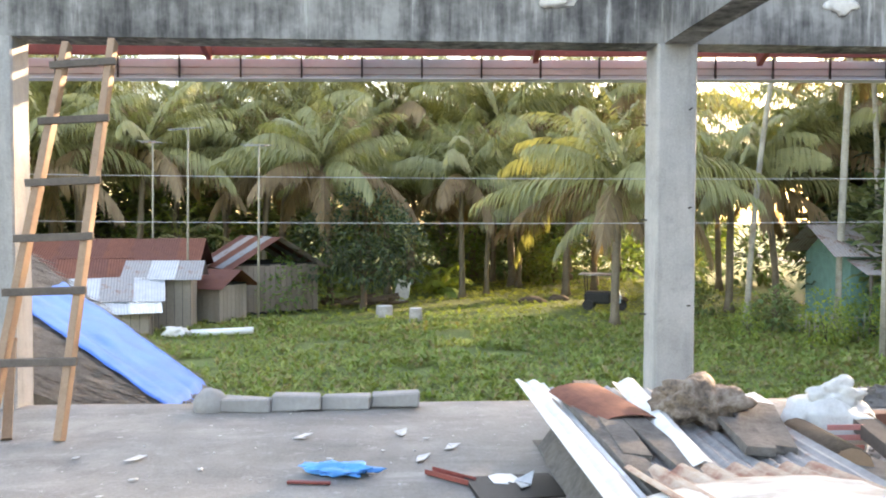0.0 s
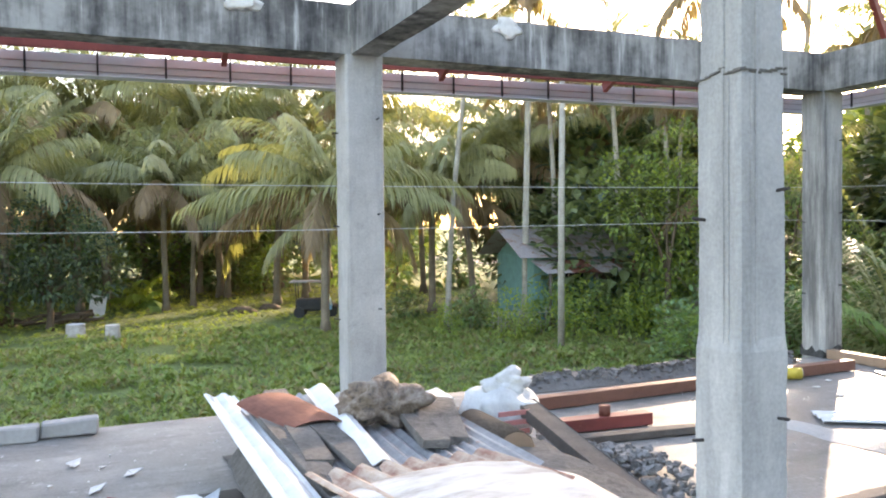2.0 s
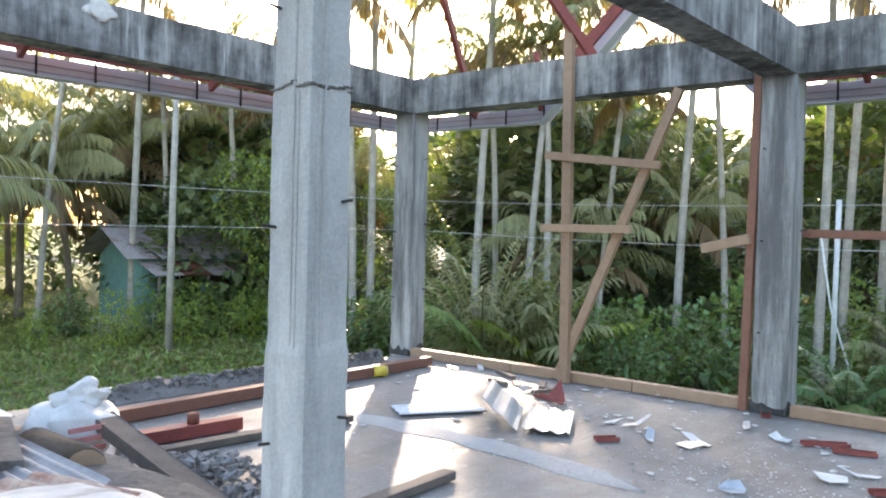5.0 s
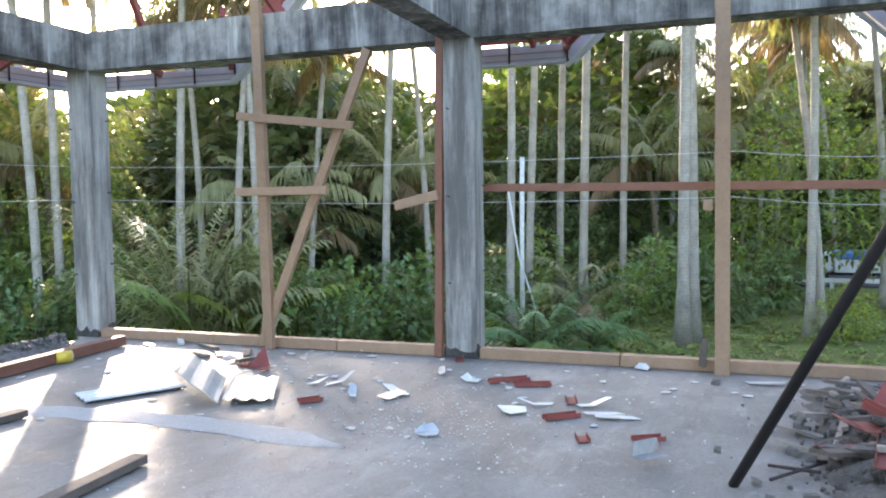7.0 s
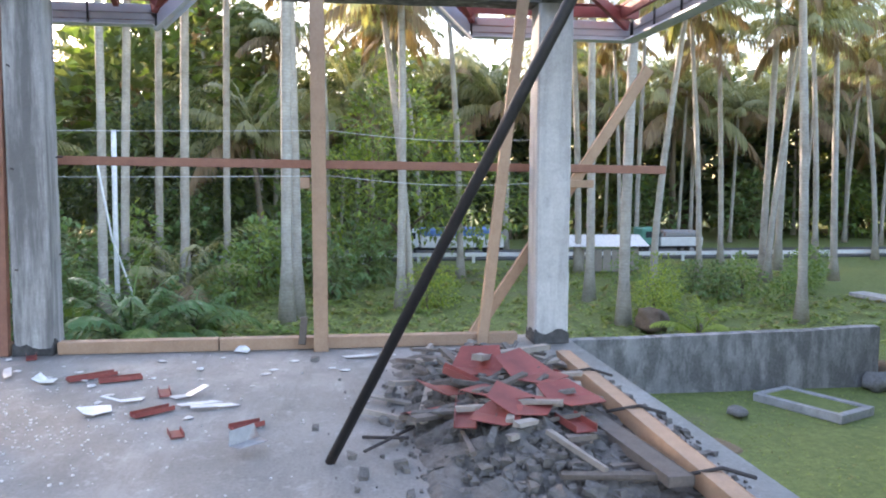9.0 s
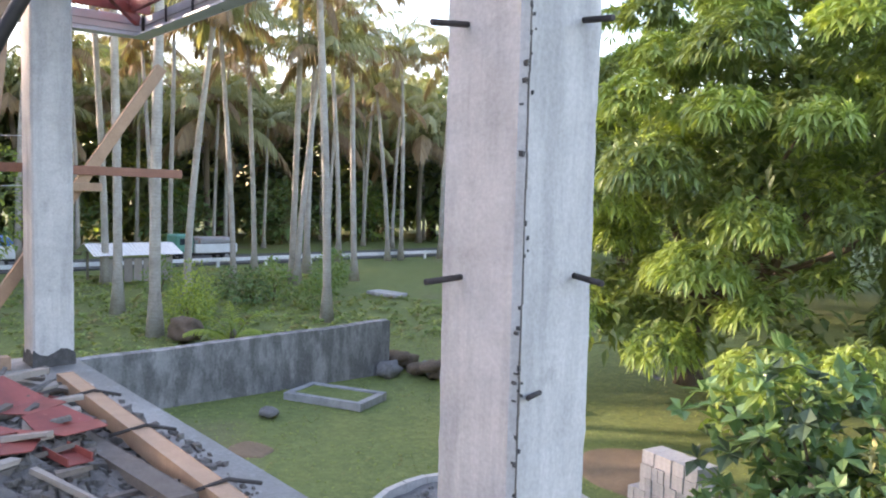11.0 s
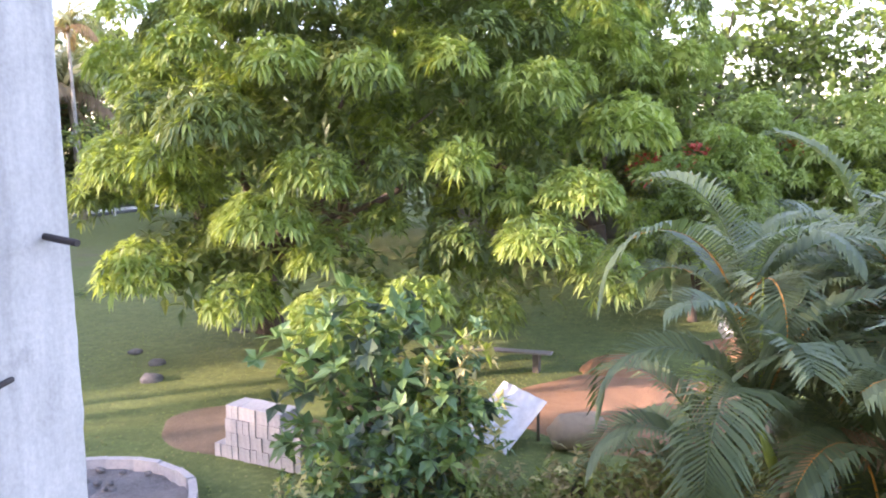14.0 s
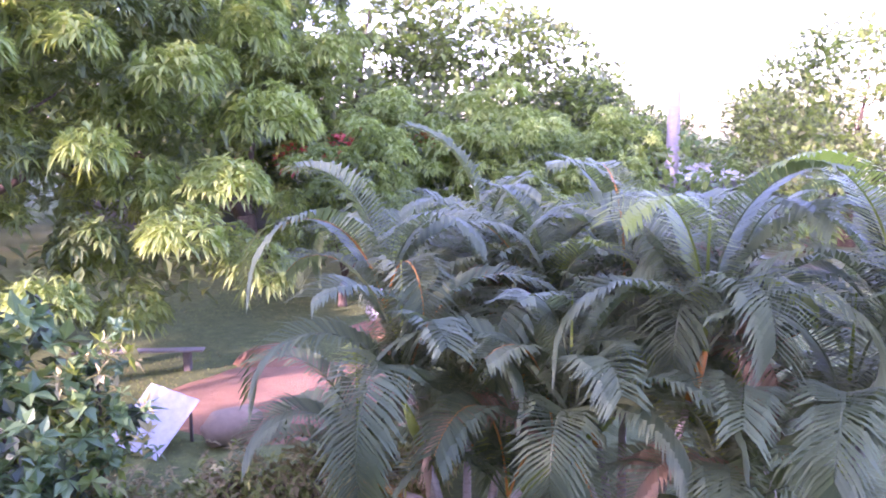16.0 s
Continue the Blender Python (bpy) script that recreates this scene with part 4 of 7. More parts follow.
# ---- broadleaf trees and undergrowth ----
FAR = [((0, 0, 4.5), (3.6, 3.6, 3.2)), ((2.5, 1.2, 3.2), (2.6, 2.6, 2.4)), ((-2.4, -0.8, 3.4), (2.7, 2.5, 2.5)), ((0.6, -2.2, 2.4), (2.4, 2.2, 2.0))]
far_kinds = [broad_tree("woodland_tree", (48, 44, -3), 2.0, 0.22, FAR, 3400, 0.75, 0.42, ("forest", "darkleaf"), (3, 1), 31, "dense dark green woodland tree", "tree"),
             broad_tree("woodland_tree", (40, 33, -3), 2.4, 0.2, [(tuple(a * 1.05 for a in c), (r[0] * 0.8, r[1] * 0.85, r[2] * 1.3)) for c, r in FAR], 3400, 0.7, 0.40, ("forest", "shrub"), (3, 1), 32, "dense dark green woodland tree", "tree")]
for k in far_kinds:
    tagged(k, group="far woodland edge")
far_spots = [(26, 40), (30, 46), (22.5, 36.5), (33, 41), (-40, 62), (-33, 70), (-26, 74), (-15, 80), (-6, 82), (5, 84), (15, 82), (25, 78), (42, 64), (46, 55), (-44, 52), (40, 44), (50, 36), (57, 42),
             (62, 28), (66, 16), (67, 8), (66, -2), (67, -10), (66, -20), (67, -30), (65, -40), (62, -50), (56, -60), (64, 54), (43, 24.0), (33.5, 42), (44, 30), (47, -66), (37, -68),
             (22, 33), (25, 36), (41, 18), (51, 10), (35.5, 16.5), (74, -5), (75, -25), (74, 15), (70, -50), (-50, 40), (-36, 55), (-20, 70), (10, 75)]
for k, (x, y) in enumerate(far_spots):
    s = rng.uniform(1.6, 2.1) if x > 50 else rng.uniform(1.2, 1.8) if math.hypot(x, y) > 45 else rng.uniform(0.8, 1.05)
    copy_at(far_kinds[k % 2], x, y, GROUND - 0.2, rng.uniform(0, 360), s)

copy_at(far_kinds[0], 33.4, 22.3, GROUND - 0.2, 40, 1.5)
# dark round tree in the field
broad_tree("citrus_tree", (-2.6, 41.5, -3), 1.3, 0.16, [((0, 0, 4.0), (2.6, 2.4, 2.3)), ((1.7, -0.5, 3.0), (1.8, 1.7, 1.9)), ((-1.9, 0, 3.2), (1.8, 1.7, 1.9)), ((0.2, -1.0, 2.4), (1.6, 1.4, 1.3))],
           3600, 0.30, 0.15, ("darkleaf", "forest"), (4, 1), 41, "dense dark bluish green round-crowned tree", "tree")
# light green trees by the teal house
broad_tree("leafy_tree", (20.6, 27.0, -3), 2.6, 0.14, [((0, 0, 4.8), (2.0, 2.0, 2.6)), ((1.4, -1.2, 3.4), (1.7, 1.6, 1.8)), ((-1.3, 0.6, 5.8), (1.6, 1.6, 1.9)), ((0.4, -0.4, 7.2), (1.6, 1.6, 1.6)), ((0.9, -0.8, 1.6), (1.5, 1.4, 1.4))],
           4200, 0.26, 0.12, ("shrub", "bright", "forest"), (3, 2, 2), 42, "airy light green tree catching the sun", "tree")
broad_tree("leafy_tree", (24.0, 24.0, -3), 2.2, 0.14, [((0, 0, 4.2), (2.2, 2.0, 2.5)), ((1.3, -1.6, 3.0), (1.8, 1.8, 1.8)), ((-1.5, 0.6, 2.3), (1.7, 1.6, 1.6)), ((0.2, -0.6, 6.4), (1.8, 1.7, 1.6))],
           3800, 0.26, 0.12, ("shrub", "bright", "forest"), (4, 1, 2), 43, "airy light green tree catching the sun", "tree")
broad_tree("leafy_tree", (35.5, -2.5, -3), 2.0, 0.2, [((0, 0, 4.6), (3.4, 3.4, 2.8)), ((1.0, 2.8, 3.4), (2.6, 2.6, 2.4)), ((0.5, -3.0, 3.6), (2.6, 2.6, 2.4)), ((-1.0, 0.5, 6.8), (2.6, 2.4, 2.0))],
           5200, 0.34, 0.16, ("shrub", "bright", "forest"), (4, 2, 2), 44, "large bright green broadleaf tree among palms", "tree")
broad_tree("leafy_tree", (40, 9, -3), 2.0, 0.2, [((0, 0, 5.0), (3.2, 3.2, 3.2)), ((1.0, 2.4, 3.0), (2.4, 2.4, 2.2)), ((0.5, -2.6, 3.2), (2.4, 2.4, 2.2))],
           4200, 0.34, 0.16, ("darkleaf", "forest"), (2, 3), 45, "shady dark green tree among palms", "tree")

SHRUB = [((0, 0, 1.0), (0.9, 0.9, 0.9)), ((0.6, 0.3, 0.8), (0.7, 0.7, 0.7)), ((-0.5, -0.3, 0.7), (0.7, 0.7, 0.65)), ((0.1, 0.4, 1.6), (0.6, 0.6, 0.6))]
shrub_kinds = [broad_tree("shrub", (24.5, 13.5, -3), 0.5, 0.04, SHRUB, 520, 0.26, 0.13, ("shrub", "glossy"), (2, 1), 51, "leafy green shrub under the palms", "shrub"),
               broad_tree("shrub", (14.2, 28.2, -3), 0.4, 0.03, SHRUB, 520, 0.20, 0.10, ("bright", "shrub"), (2, 1), 52, "sunlit yellow-green shrub beside the grass", "shrub"),
               broad_tree("shrub", (22.5, 17.0, -3), 0.5, 0.04, SHRUB, 560, 0.30, 0.16, ("glossy", "forest"), (1, 1), 53, "dark green broad-leaved shrub", "shrub")]
for k in shrub_kinds:
    tagged(k, group="undergrowth shrubs")
spots = [(-6.4, 40.5, 0, 1.3), (-5.2, 43, 0, 1.2), (16.6, 27.6, 1, 0.9), (18.4, 27.0, 1, 0.9), (19.9, 26.2, 1, 1.1), (17.8, 29.2, 1, 1.1), (21.5, 24.0, 0, 1.3), (23.0, 21.5, 0, 1.4),
         (19.5, 23.4, 2, 1.1), (16.2, 20.6, 2, 1.0), (17.4, 19.6, 2, 1.1), (15.4, 19.4, 0, 1.0), (18.8, 18.6, 2, 1.2), (20.8, 19.4, 0, 1.3), (22.0, 15.4, 0, 1.4), (24.0, 15.8, 1, 1.4), (20.4, 12.6, 2, 1.2), (21.6, 11.2, 0, 1.3), (22.6, 10.0, 2, 1.2),
         (19.8, 10.8, 2, 0.9), (26.2, 10.4, 0, 1.5), (24.6, 8.6, 2, 1.1), (28.0, 8.9, 2, 1.4), (30.5, 8.2, 0, 1.6), (31.0, 3.4, 0, 1.4), (33.5, 2.8, 2, 1.5), (28.6, 4.0, 0, 1.0), (29.5, 0.6, 2, 1.0),
         (33, -0.8, 2, 1.2), (34, 13, 2, 2.0), (36, 16, 2, 2.0), (32, 18, 2, 2.0), (29, 22, 2, 2.0), (27, 25, 2, 1.9), (38, 7, 2, 1.8), (41, 2, 0, 1.7), (42, -1, 2, 1.5),
         (26.6, -2.6, 1, 0.9), (27.4, -3.0, 1, 0.7), (25.0, -9.9, 1, 0.8), (26.6, -10.7, 1, 0.9), (24.0, -9.4, 1, 0.7), (28.6, -14.8, 0, 0.8), (27.8, -13.4, 2, 0.7), (29.4, -17.8, 0, 0.9),
         (31.0, -19.0, 0, 0.8), (33, -12, 0, 0.7), (30, -13.5, 2, 0.6), (26.0, -15.0, 0, 0.6), (55, -22, 2, 2.2), (56, -30, 2, 2.4), (57, -14, 2, 2.2), (56, -38, 0, 2.4), (53, -46, 0, 2.6), (57, -6, 2, 2.2),
         (57, 4, 2, 2.2), (56, 13, 2, 2.4), (58, 22, 2, 2.4), (48, -54, 0, 2.4), (40, -56, 0, 2.6), (30, -58, 0, 2.8), (20, -60, 2, 2.8), (12.5, 30.5, 1, 0.7), (13.2, 37.5, 2, 0.8),
         (-13.5, 40, 0, 1.4), (-16, 42, 2, 1.6), (-19, 38, 0, 1.4), (-22, 36, 2, 1.6), (24.6, 30.5, 0, 1.6), (27.5, 30, 2, 1.7), (30, 35, 2, 1.9), (25, 33.5, 2, 1.7),
         (-10, 60, 2, 2.2), (-5, 63, 0, 2.2), (0, 61, 2, 2.2), (4, 64, 0, 2.3), (8, 61, 2, 2.2), (12, 64, 2, 2.3), (16, 61, 0, 2.2), (-15, 62, 2, 2.3), (20, 58, 2, 2.2), (-20, 60, 0, 2.3), (24, 55, 2, 2.0), (10, 57, 0, 1.5)]
for x, y, k, s in spots:
    copy_at(shrub_kinds[k], x, y, GROUND - 0.05, rng.uniform(0, 360), s)

# low fan palms and young coconut palms without trunks


def young_palm(seed, length, fronds, mats, label, x, y, s=1.0, z=GROUND, steep=75, leaf_len=0.6, leaf_w=0.05, name="young_palm", leaflets=30, bend=70):
    r = random.Random(seed)
    L = Leaves()
    for k in range(fronds):
        a = k / (fronds - 1)
        frond(L, Vector((0, 0, 0.15)), k * 2.4 + r.uniform(-0.3, 0.3), radians(82 - steep * a), length * r.uniform(0.8, 1.1), leaflets, leaf_len, leaf_w, radians(bend + 30 * r.random()), 0 if r.random() < 0.85 else 1, 0.45, r, 0.035)
    t = thing(name, label, "palm", pose(x, y, z) @ Matrix.Scale(s, 4))
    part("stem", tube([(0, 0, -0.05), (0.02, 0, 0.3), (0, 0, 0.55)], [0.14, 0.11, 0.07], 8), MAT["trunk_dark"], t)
    part("crown", L.mesh("crown", [MAT[m] for m in mats]), None, t)
    return t


young_palm(61, 3.2, 28, ("cocoleaf", "shrub"), "bushy young palm with upright feathery fronds", 18.9, 15.2, 1.75, -3.0, 42, bend=35)
young_palm(62, 2.6, 24, ("cocoleaf", "bright"), "bushy young palm with upright feathery fronds", 20.4, 14.0, 1.6, -2.9, 50, bend=40)
young_palm(63, 3.2, 14, ("cocoleaf", "cocodead"), "young coconut palm with upright fronds", 29.5, 5.9, 1.2, GROUND, 55, 0.8)
young_palm(64, 2.2, 24, ("glossy", "shrub"), "low dark green palm clump", 21.2, 5.7, 1.3, GROUND, 85, 0.5, 0.07)
young_palm(65, 2.0, 20, ("glossy", "shrub"), "low dark green palm clump", 22.8, 4.4, 1.0, GROUND, 95, 0.5, 0.07)
young_palm(66, 1.5, 14, ("bright", "arecanew"), "yellowish young palm by the low wall", 20.4, -9.2, 1.0, GROUND, 85, 0.35, 0.05)
young_palm(67, 1.8, 12, ("bright", "shrub"), "yellow-green banana-like young palm", 1.7, 49.5, 1.5, GROUND, 60, 0.6, 0.12)
young_palm(68, 3.0, 16, ("cocoleaf", "bright"), "short coconut palm above the shacks", -13.5, 47.5, 1.0, 0.2, 110, 0.7)
solid("trunk_of_short_palm", palm_trunk(3.6, 0.16, 0.12, 0.0, 3)[0], MAT["trunk"], "pale trunk of a short palm", "palm trunk", pose(-13.5, 47.5, -3.1))

# ---- weeds on the field, grass tufts on the lawn ----


def weeds(name, label, areas, count, size, mats, weights, seed, blades=5, upright=0.5, wide=0.42):
    r = random.Random(seed)
    L = Leaves()
    wt = [(a[1] - a[0]) * (a[3] - a[2]) for a in areas]
    for _ in range(count):
        a = r.choices(areas, wt)[0]
        x, y = r.uniform(a[0], a[1]), r.uniform(a[2], a[3])
        if noise.noise((x * 0.35, y * 0.35, seed)) < -0.42:
            continue
        z = ground_height(x, y)
        mt = r.choices(range(len(mats)), weights)[0]
        s = size * r.uniform(0.5, 1.3) * (1 + 0.5 * noise.noise((x * 0.25, y * 0.25, seed + 9)))
        for q in range(blades):
            an = r.uniform(0, 6.28)
            d = Vector((math.cos(an), math.sin(an), upright * r.uniform(0.4, 2.2)))
            L.blade(Vector((x, y, z + r.uniform(0, 0.35) * s)), d, Vector((0, 0, 1)), s * r.uniform(0.6, 1.1), s * wide, 0.35, mt)
    ob = new(name, L.mesh(name, [MAT[m] for m in mats]))
    tagged(ob, label, "weeds", kind="stuff")


weeds("field_weeds", "knee-high green weeds over the field", [(-11, 18, 17, 37), (-5, 15, 12, 19)], 19000, 0.32, ("weed", "shrub", "dryweed"), (6, 2, 2), 71, 6, 1.0, 0.22)
weeds("grove_grass", "sunlit short grass under the palms", [(-8, 22, 36, 62)], 5500, 0.26, ("bright", "weed"), (2, 2), 72, 4)
weeds("plantation_weeds", "rough grass and weeds between palm trunks", [(19, 40, -20, 22), (17, 30, 8, 24)], 9000, 0.26, ("weed", "dryweed", "shrub"), (5, 1, 2), 73, 5)
weeds("lawn_tufts", "short lawn grass in uneven tufts", [(3, 21, -16, -3), (-6, 8, -26, -9)], 11000, 0.05, ("weed", "dryweed"), (5, 1), 74, 4, 0.9)

# ---- the garden ----
foot = (10.8, -16.2, -3.0)
MANGO = [((-2.4, 0.6, 4.5), (4.0, 3.8, 2.9)), ((-1.0, 3.3, 1.8), (1.1, 1.0, 0.9)), ((-6.0, 2.0, 2.1), (1.3, 1.2, 1.0)), ((-4.3, 2.9, 1.6), (1.4, 1.2, 1.0)), ((-6.2, 0.5, 4.0), (1.2, 1.2, 1.2)), ((0.6, 2.4, 3.3), (1.2, 1.2, 1.2)), ((-2.7, 3.1, 2.3), (1.3, 1.1, 1.0)), ((-2.2, 2.6, 4.0), (1.6, 1.2, 1.2)),
         ((0.4, 1.8, 2.0), (1.2, 1.1, 0.9)), ((-2.6, -0.2, 6.6), (3.4, 3.2, 1.9)), ((0.4, 0.6, 5.6), (2.2, 2.0, 1.8)), ((-5.2, 0.2, 5.9), (2.0, 1.9, 1.7))]
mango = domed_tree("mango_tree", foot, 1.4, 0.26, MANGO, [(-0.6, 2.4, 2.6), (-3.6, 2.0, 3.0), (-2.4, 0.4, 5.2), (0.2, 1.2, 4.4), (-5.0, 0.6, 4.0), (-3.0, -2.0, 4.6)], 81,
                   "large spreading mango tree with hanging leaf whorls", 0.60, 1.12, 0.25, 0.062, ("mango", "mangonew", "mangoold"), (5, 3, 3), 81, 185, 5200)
mango.matrix_basis = pose(*foot) @ Matrix.Scale(1.17, 4)
copy_at(mango, 4.7, -26.3, GROUND, 175, 1.3)
YOUNG = [((0, 0, 2.6), (1.6, 1.5, 1.4)), ((-0.8, 0.6, 1.6), (0.9, 0.8, 0.7)), ((0.9, 0.4, 1.7), (0.9, 0.8, 0.7)), ((-0.7, 0.2, 3.6), (1.0, 1.0, 0.9))]
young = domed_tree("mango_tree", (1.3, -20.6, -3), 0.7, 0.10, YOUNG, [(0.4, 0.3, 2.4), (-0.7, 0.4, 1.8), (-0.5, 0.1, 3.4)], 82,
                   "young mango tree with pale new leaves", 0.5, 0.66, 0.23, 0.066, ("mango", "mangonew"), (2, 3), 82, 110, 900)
copy_at(young, -3.6, -23.6, GROUND, 120, 1.25)
copy_at(young, -0.8, -24.5, GROUND, 220, 1.2)
copy_at(young, -6.2, -25.0, GROUND, 20, 1.1)
BIG = [((0, 0, 5.2), (4.0, 4.0, 3.4)), ((3.0, 0.6, 4.0), (2.8, 2.8, 2.6)), ((-3.0, 0.4, 4.4), (2.9, 2.8, 2.7)), ((0.4, 2.4, 3.0), (2.6, 2.2, 2.2)), ((-0.8, 0.5, 7.4), (2.6, 2.4, 1.8))]
big = broad_tree("garden_tree", (1.8, -34.5, -3), 1.6, 0.3, BIG, 7000, 0.42, 0.22, ("forest", "mango"), (2, 2), 84, "large hazy green tree beyond the garden", "tree", 0.3, 1, 0.5, 0.5, 110, 1.25)
tagged(big, group="trees beyond the garden")
big.matrix_basis = pose(1.8, -34.5, -3) @ Matrix.Scale(1.3, 4)
for x, y, s, a in ((8.5, -36, 1.15, 40), (-4.2, -34.5, 1.12, 130), (-9.0, -39, 0.85, 100), (15, -40, 1.15, 200), (22, -38, 1.1, 10), (-18.5, -31, 0.98, 300), (-26, -30, 1.1, 70), (-13, -48, 0.8, 150), (28, -36, 1.0, 240), (-5, -52, 0.8, 20), (16, -30, 0.9, 330),
                   (-22, -22, 0.95, 120), (-9, -44, 0.75, 10), (-14, -40, 0.62, 80), (-20, -40, 0.75, 200), (-2, -44, 0.85, 250), (-25, -48, 0.9, 30), (-34, -40, 1.0, 90), (4, -46, 1.0, 180), (35, -46, 1.1, 60), (24, -52, 1.2, 280)):
    copy_at(big, x, y, GROUND - 0.1, a, s)

for x, y, sc in ((-11.0, -30.0, 0.8), (-16.0, -29.5, 0.75), (-20.5, -27.0, 0.8), (-7.0, -31.0, 0.7), (-13.4, -32.5, 0.6)):
    copy_at(shrub_kinds[0], x, y, GROUND, 60 * sc, 2.6 * sc)
# broad-leaved bush in front of the mango
BUSH = [((0, 0, 1.5), (1.0, 0.9, 1.0)), ((0.7, 0.2, 0.9), (0.8, 0.7, 0.7)), ((-0.6, -0.1, 1.1), (0.9, 0.7, 0.8)), ((0.2, 0.1, 2.3), (0.7, 0.6, 0.5)), ((0.9, 0.4, 1.8), (0.6, 0.6, 0.6))]
bush = broad_tree("garden_bush", (4.35, -8.75, -3), 0.7, 0.05, BUSH, 170, 0.28, 0.165, ("glossy", "darkleaf", "shrub"), (6, 2, 2), 85, "garden bush with rounded glossy green leaves", "bush", 0.15, 6, 0.25, 0.35)
bush2 = broad_tree("garden_bush", (3.35, -8.9, -3), 0.8, 0.04, [((0, 0, 1.6), (0.55, 0.5, 0.6)), ((0.35, 0.1, 1.1), (0.5, 0.5, 0.5)), ((-0.2, 0.2, 1.0), (0.5, 0.4, 0.5)), ((-0.1, 0, 2.0), (0.35, 0.3, 0.35))], 90, 0.19, 0.08,
                   ("cream", "glossy", "bright"), (2, 3, 1), 86, "croton bush with cream and green leaves", "bush", 0.15, 6, 0.2, 0.3)
copy_at(bush, 4.9, -9.7, GROUND, 100, 0.65)
copy_at(bush, 3.9, -7.7, GROUND - 0.6, 200, 0.75)
copy_at(bush2, 4.5, -7.2, GROUND - 0.2, 60, 0.6)
copy_at(bush2, 4.9, -7.3, GROUND - 0.1, 160, 0.4)
copy_at(bush2, 3.7, -7.8, GROUND - 0.3, 250, 0.5)
HEDGE = [((0, 0, 0.45), (0.55, 0.4, 0.4)), ((0.3, 0.1, 0.3), (0.4, 0.4, 0.3)), ((-0.3, 0, 0.35), (0.4, 0.4, 0.3))]
hedge = broad_tree("low_hedge_plant", (3.6, -8.2, -3), 0.3, 0.03, HEDGE, 130, 0.13, 0.05, ("dryweed", "cream", "weed"), (3, 1, 3), 87, "low brownish green hedge plant on thin stems", "plant", 0.4, 5, 0.2, 0.5)
tagged(hedge, group="low hedge of the garden")
for k in range(9):
    copy_at(hedge, 3.1 - k * 0.42 + rng.uniform(-0.1, 0.1), -8.35 - 0.12 * k + rng.uniform(-0.15, 0.15), GROUND, 50 * k, rng.uniform(0.8, 1.2))
copy_at(hedge, 4.2, -7.7, GROUND, 30, 1.0)
copy_at(hedge, 4.8, -7.0, GROUND, 130, 0.8)

# ---- areca palm clump ----


def areca_frond(L, base, az, el, length, bend, mat, r):
    """A recurved frond: the midrib rises, arches over and curls down, with a comb of stiff leaflets on each side."""
    n = 14
    h = Vector((math.cos(az), math.sin(az), 0))
    side = Vector((-math.sin(az), math.cos(az), 0))
    twist = r.uniform(-0.35, 0.35)
    pts, dirs, e = [base], [], el
    for k in range(n):
        d = h * math.cos(e) + Vector((0, 0, math.sin(e)))
        dirs.append(d)
        pts.append(pts[-1] + d * (length / n))
        e -= bend / n * (0.25 + 1.5 * k / n)
    dirs.append(dirs[-1])
    L.stalk(pts, 0.018, 0.005, 3 if r.random() < 0.08 else mat)
    count = int(length * 21)
    for k in range(count):
        s = 0.16 + 0.84 * (k + r.random() * 0.35) / count
        x = s * n
        i = min(int(x), n - 1)
        p = pts[i].lerp(pts[i + 1], x - i)
        d = dirs[i].lerp(dirs[i + 1], x - i)
        up = d.cross(side)
        ln = 0.60 * (0.40 + 0.60 * math.sin(math.pi * min(1, 0.20 + 0.72 * s))) * r.uniform(0.9, 1.06)
        for sg in (-1, 1):
            w = side * sg + d * (0.35 + 0.75 * s * s) + up * (0.50 + twist * sg)
            L.ribbon(p, w, 0.043, ln, 0.34 * r.uniform(0.7, 1.3), mat)


def areca(seed, x, y, stems, label, z=GROUND, tall=1.0):
    r = random.Random(seed)
    t = thing("areca_palm", label, "palm", pose(x, y, z), group="areca palms of the garden")
    for k in range(stems):
        a = k * 2.4 + r.uniform(-0.4, 0.4)
        h = tall * (0.35 + 1.75 * k / max(1, stems - 1)) * r.uniform(0.92, 1.08)
        b = Vector((0.3 * math.cos(a), 0.3 * math.sin(a), -0.05))
        top = b + Vector((0.5 * math.cos(a), 0.5 * math.sin(a), h))
        mid = b.lerp(top, 0.5) + Vector((0, 0, 0.1))
        stem = part("stem", tube([b, mid, top], [0.055, 0.045, 0.04], 8), MAT["trunk"], t)
        sh = top + (top - mid).normalized() * 0.5
        part("sheath", tube([top - (top - mid).normalized() * 0.05, top.lerp(sh, 0.4), sh], [0.05, 0.06, 0.03], 8), MAT["orange"] if k % 2 == 0 else MAT["arecanew"], stem, "swollen orange leaf sheath" if k % 2 == 0 else "pale green leaf sheath")
        L = Leaves()
        n = r.randint(7, 9)
        for q in range(n):
            an = q * 2.4 + r.uniform(-0.3, 0.3) + a
            f = q / (n - 1)
            mt = 1 if (q == 2 and k % 2 == 0) else (2 if (q == n - 1 and k % 3 == 1) else 0)
            areca_frond(L, sh, an, radians(89 - 34 * f + r.uniform(-5, 5)), r.uniform(1.9, 2.7), radians(115 + 85 * f + r.uniform(-25, 25)), mt, r)
        if k % 3 == 0:
            L.stalk([sh, sh + Vector((0.02, 0, 0.7)), sh + Vector((0.03, 0.02, 1.5))], 0.035, 0.008, 1)
        part("fronds", L.mesh("fronds", [MAT["areca"], MAT["arecanew"], MAT["cocodead"], MAT["orange"]]), None, t)
    return t


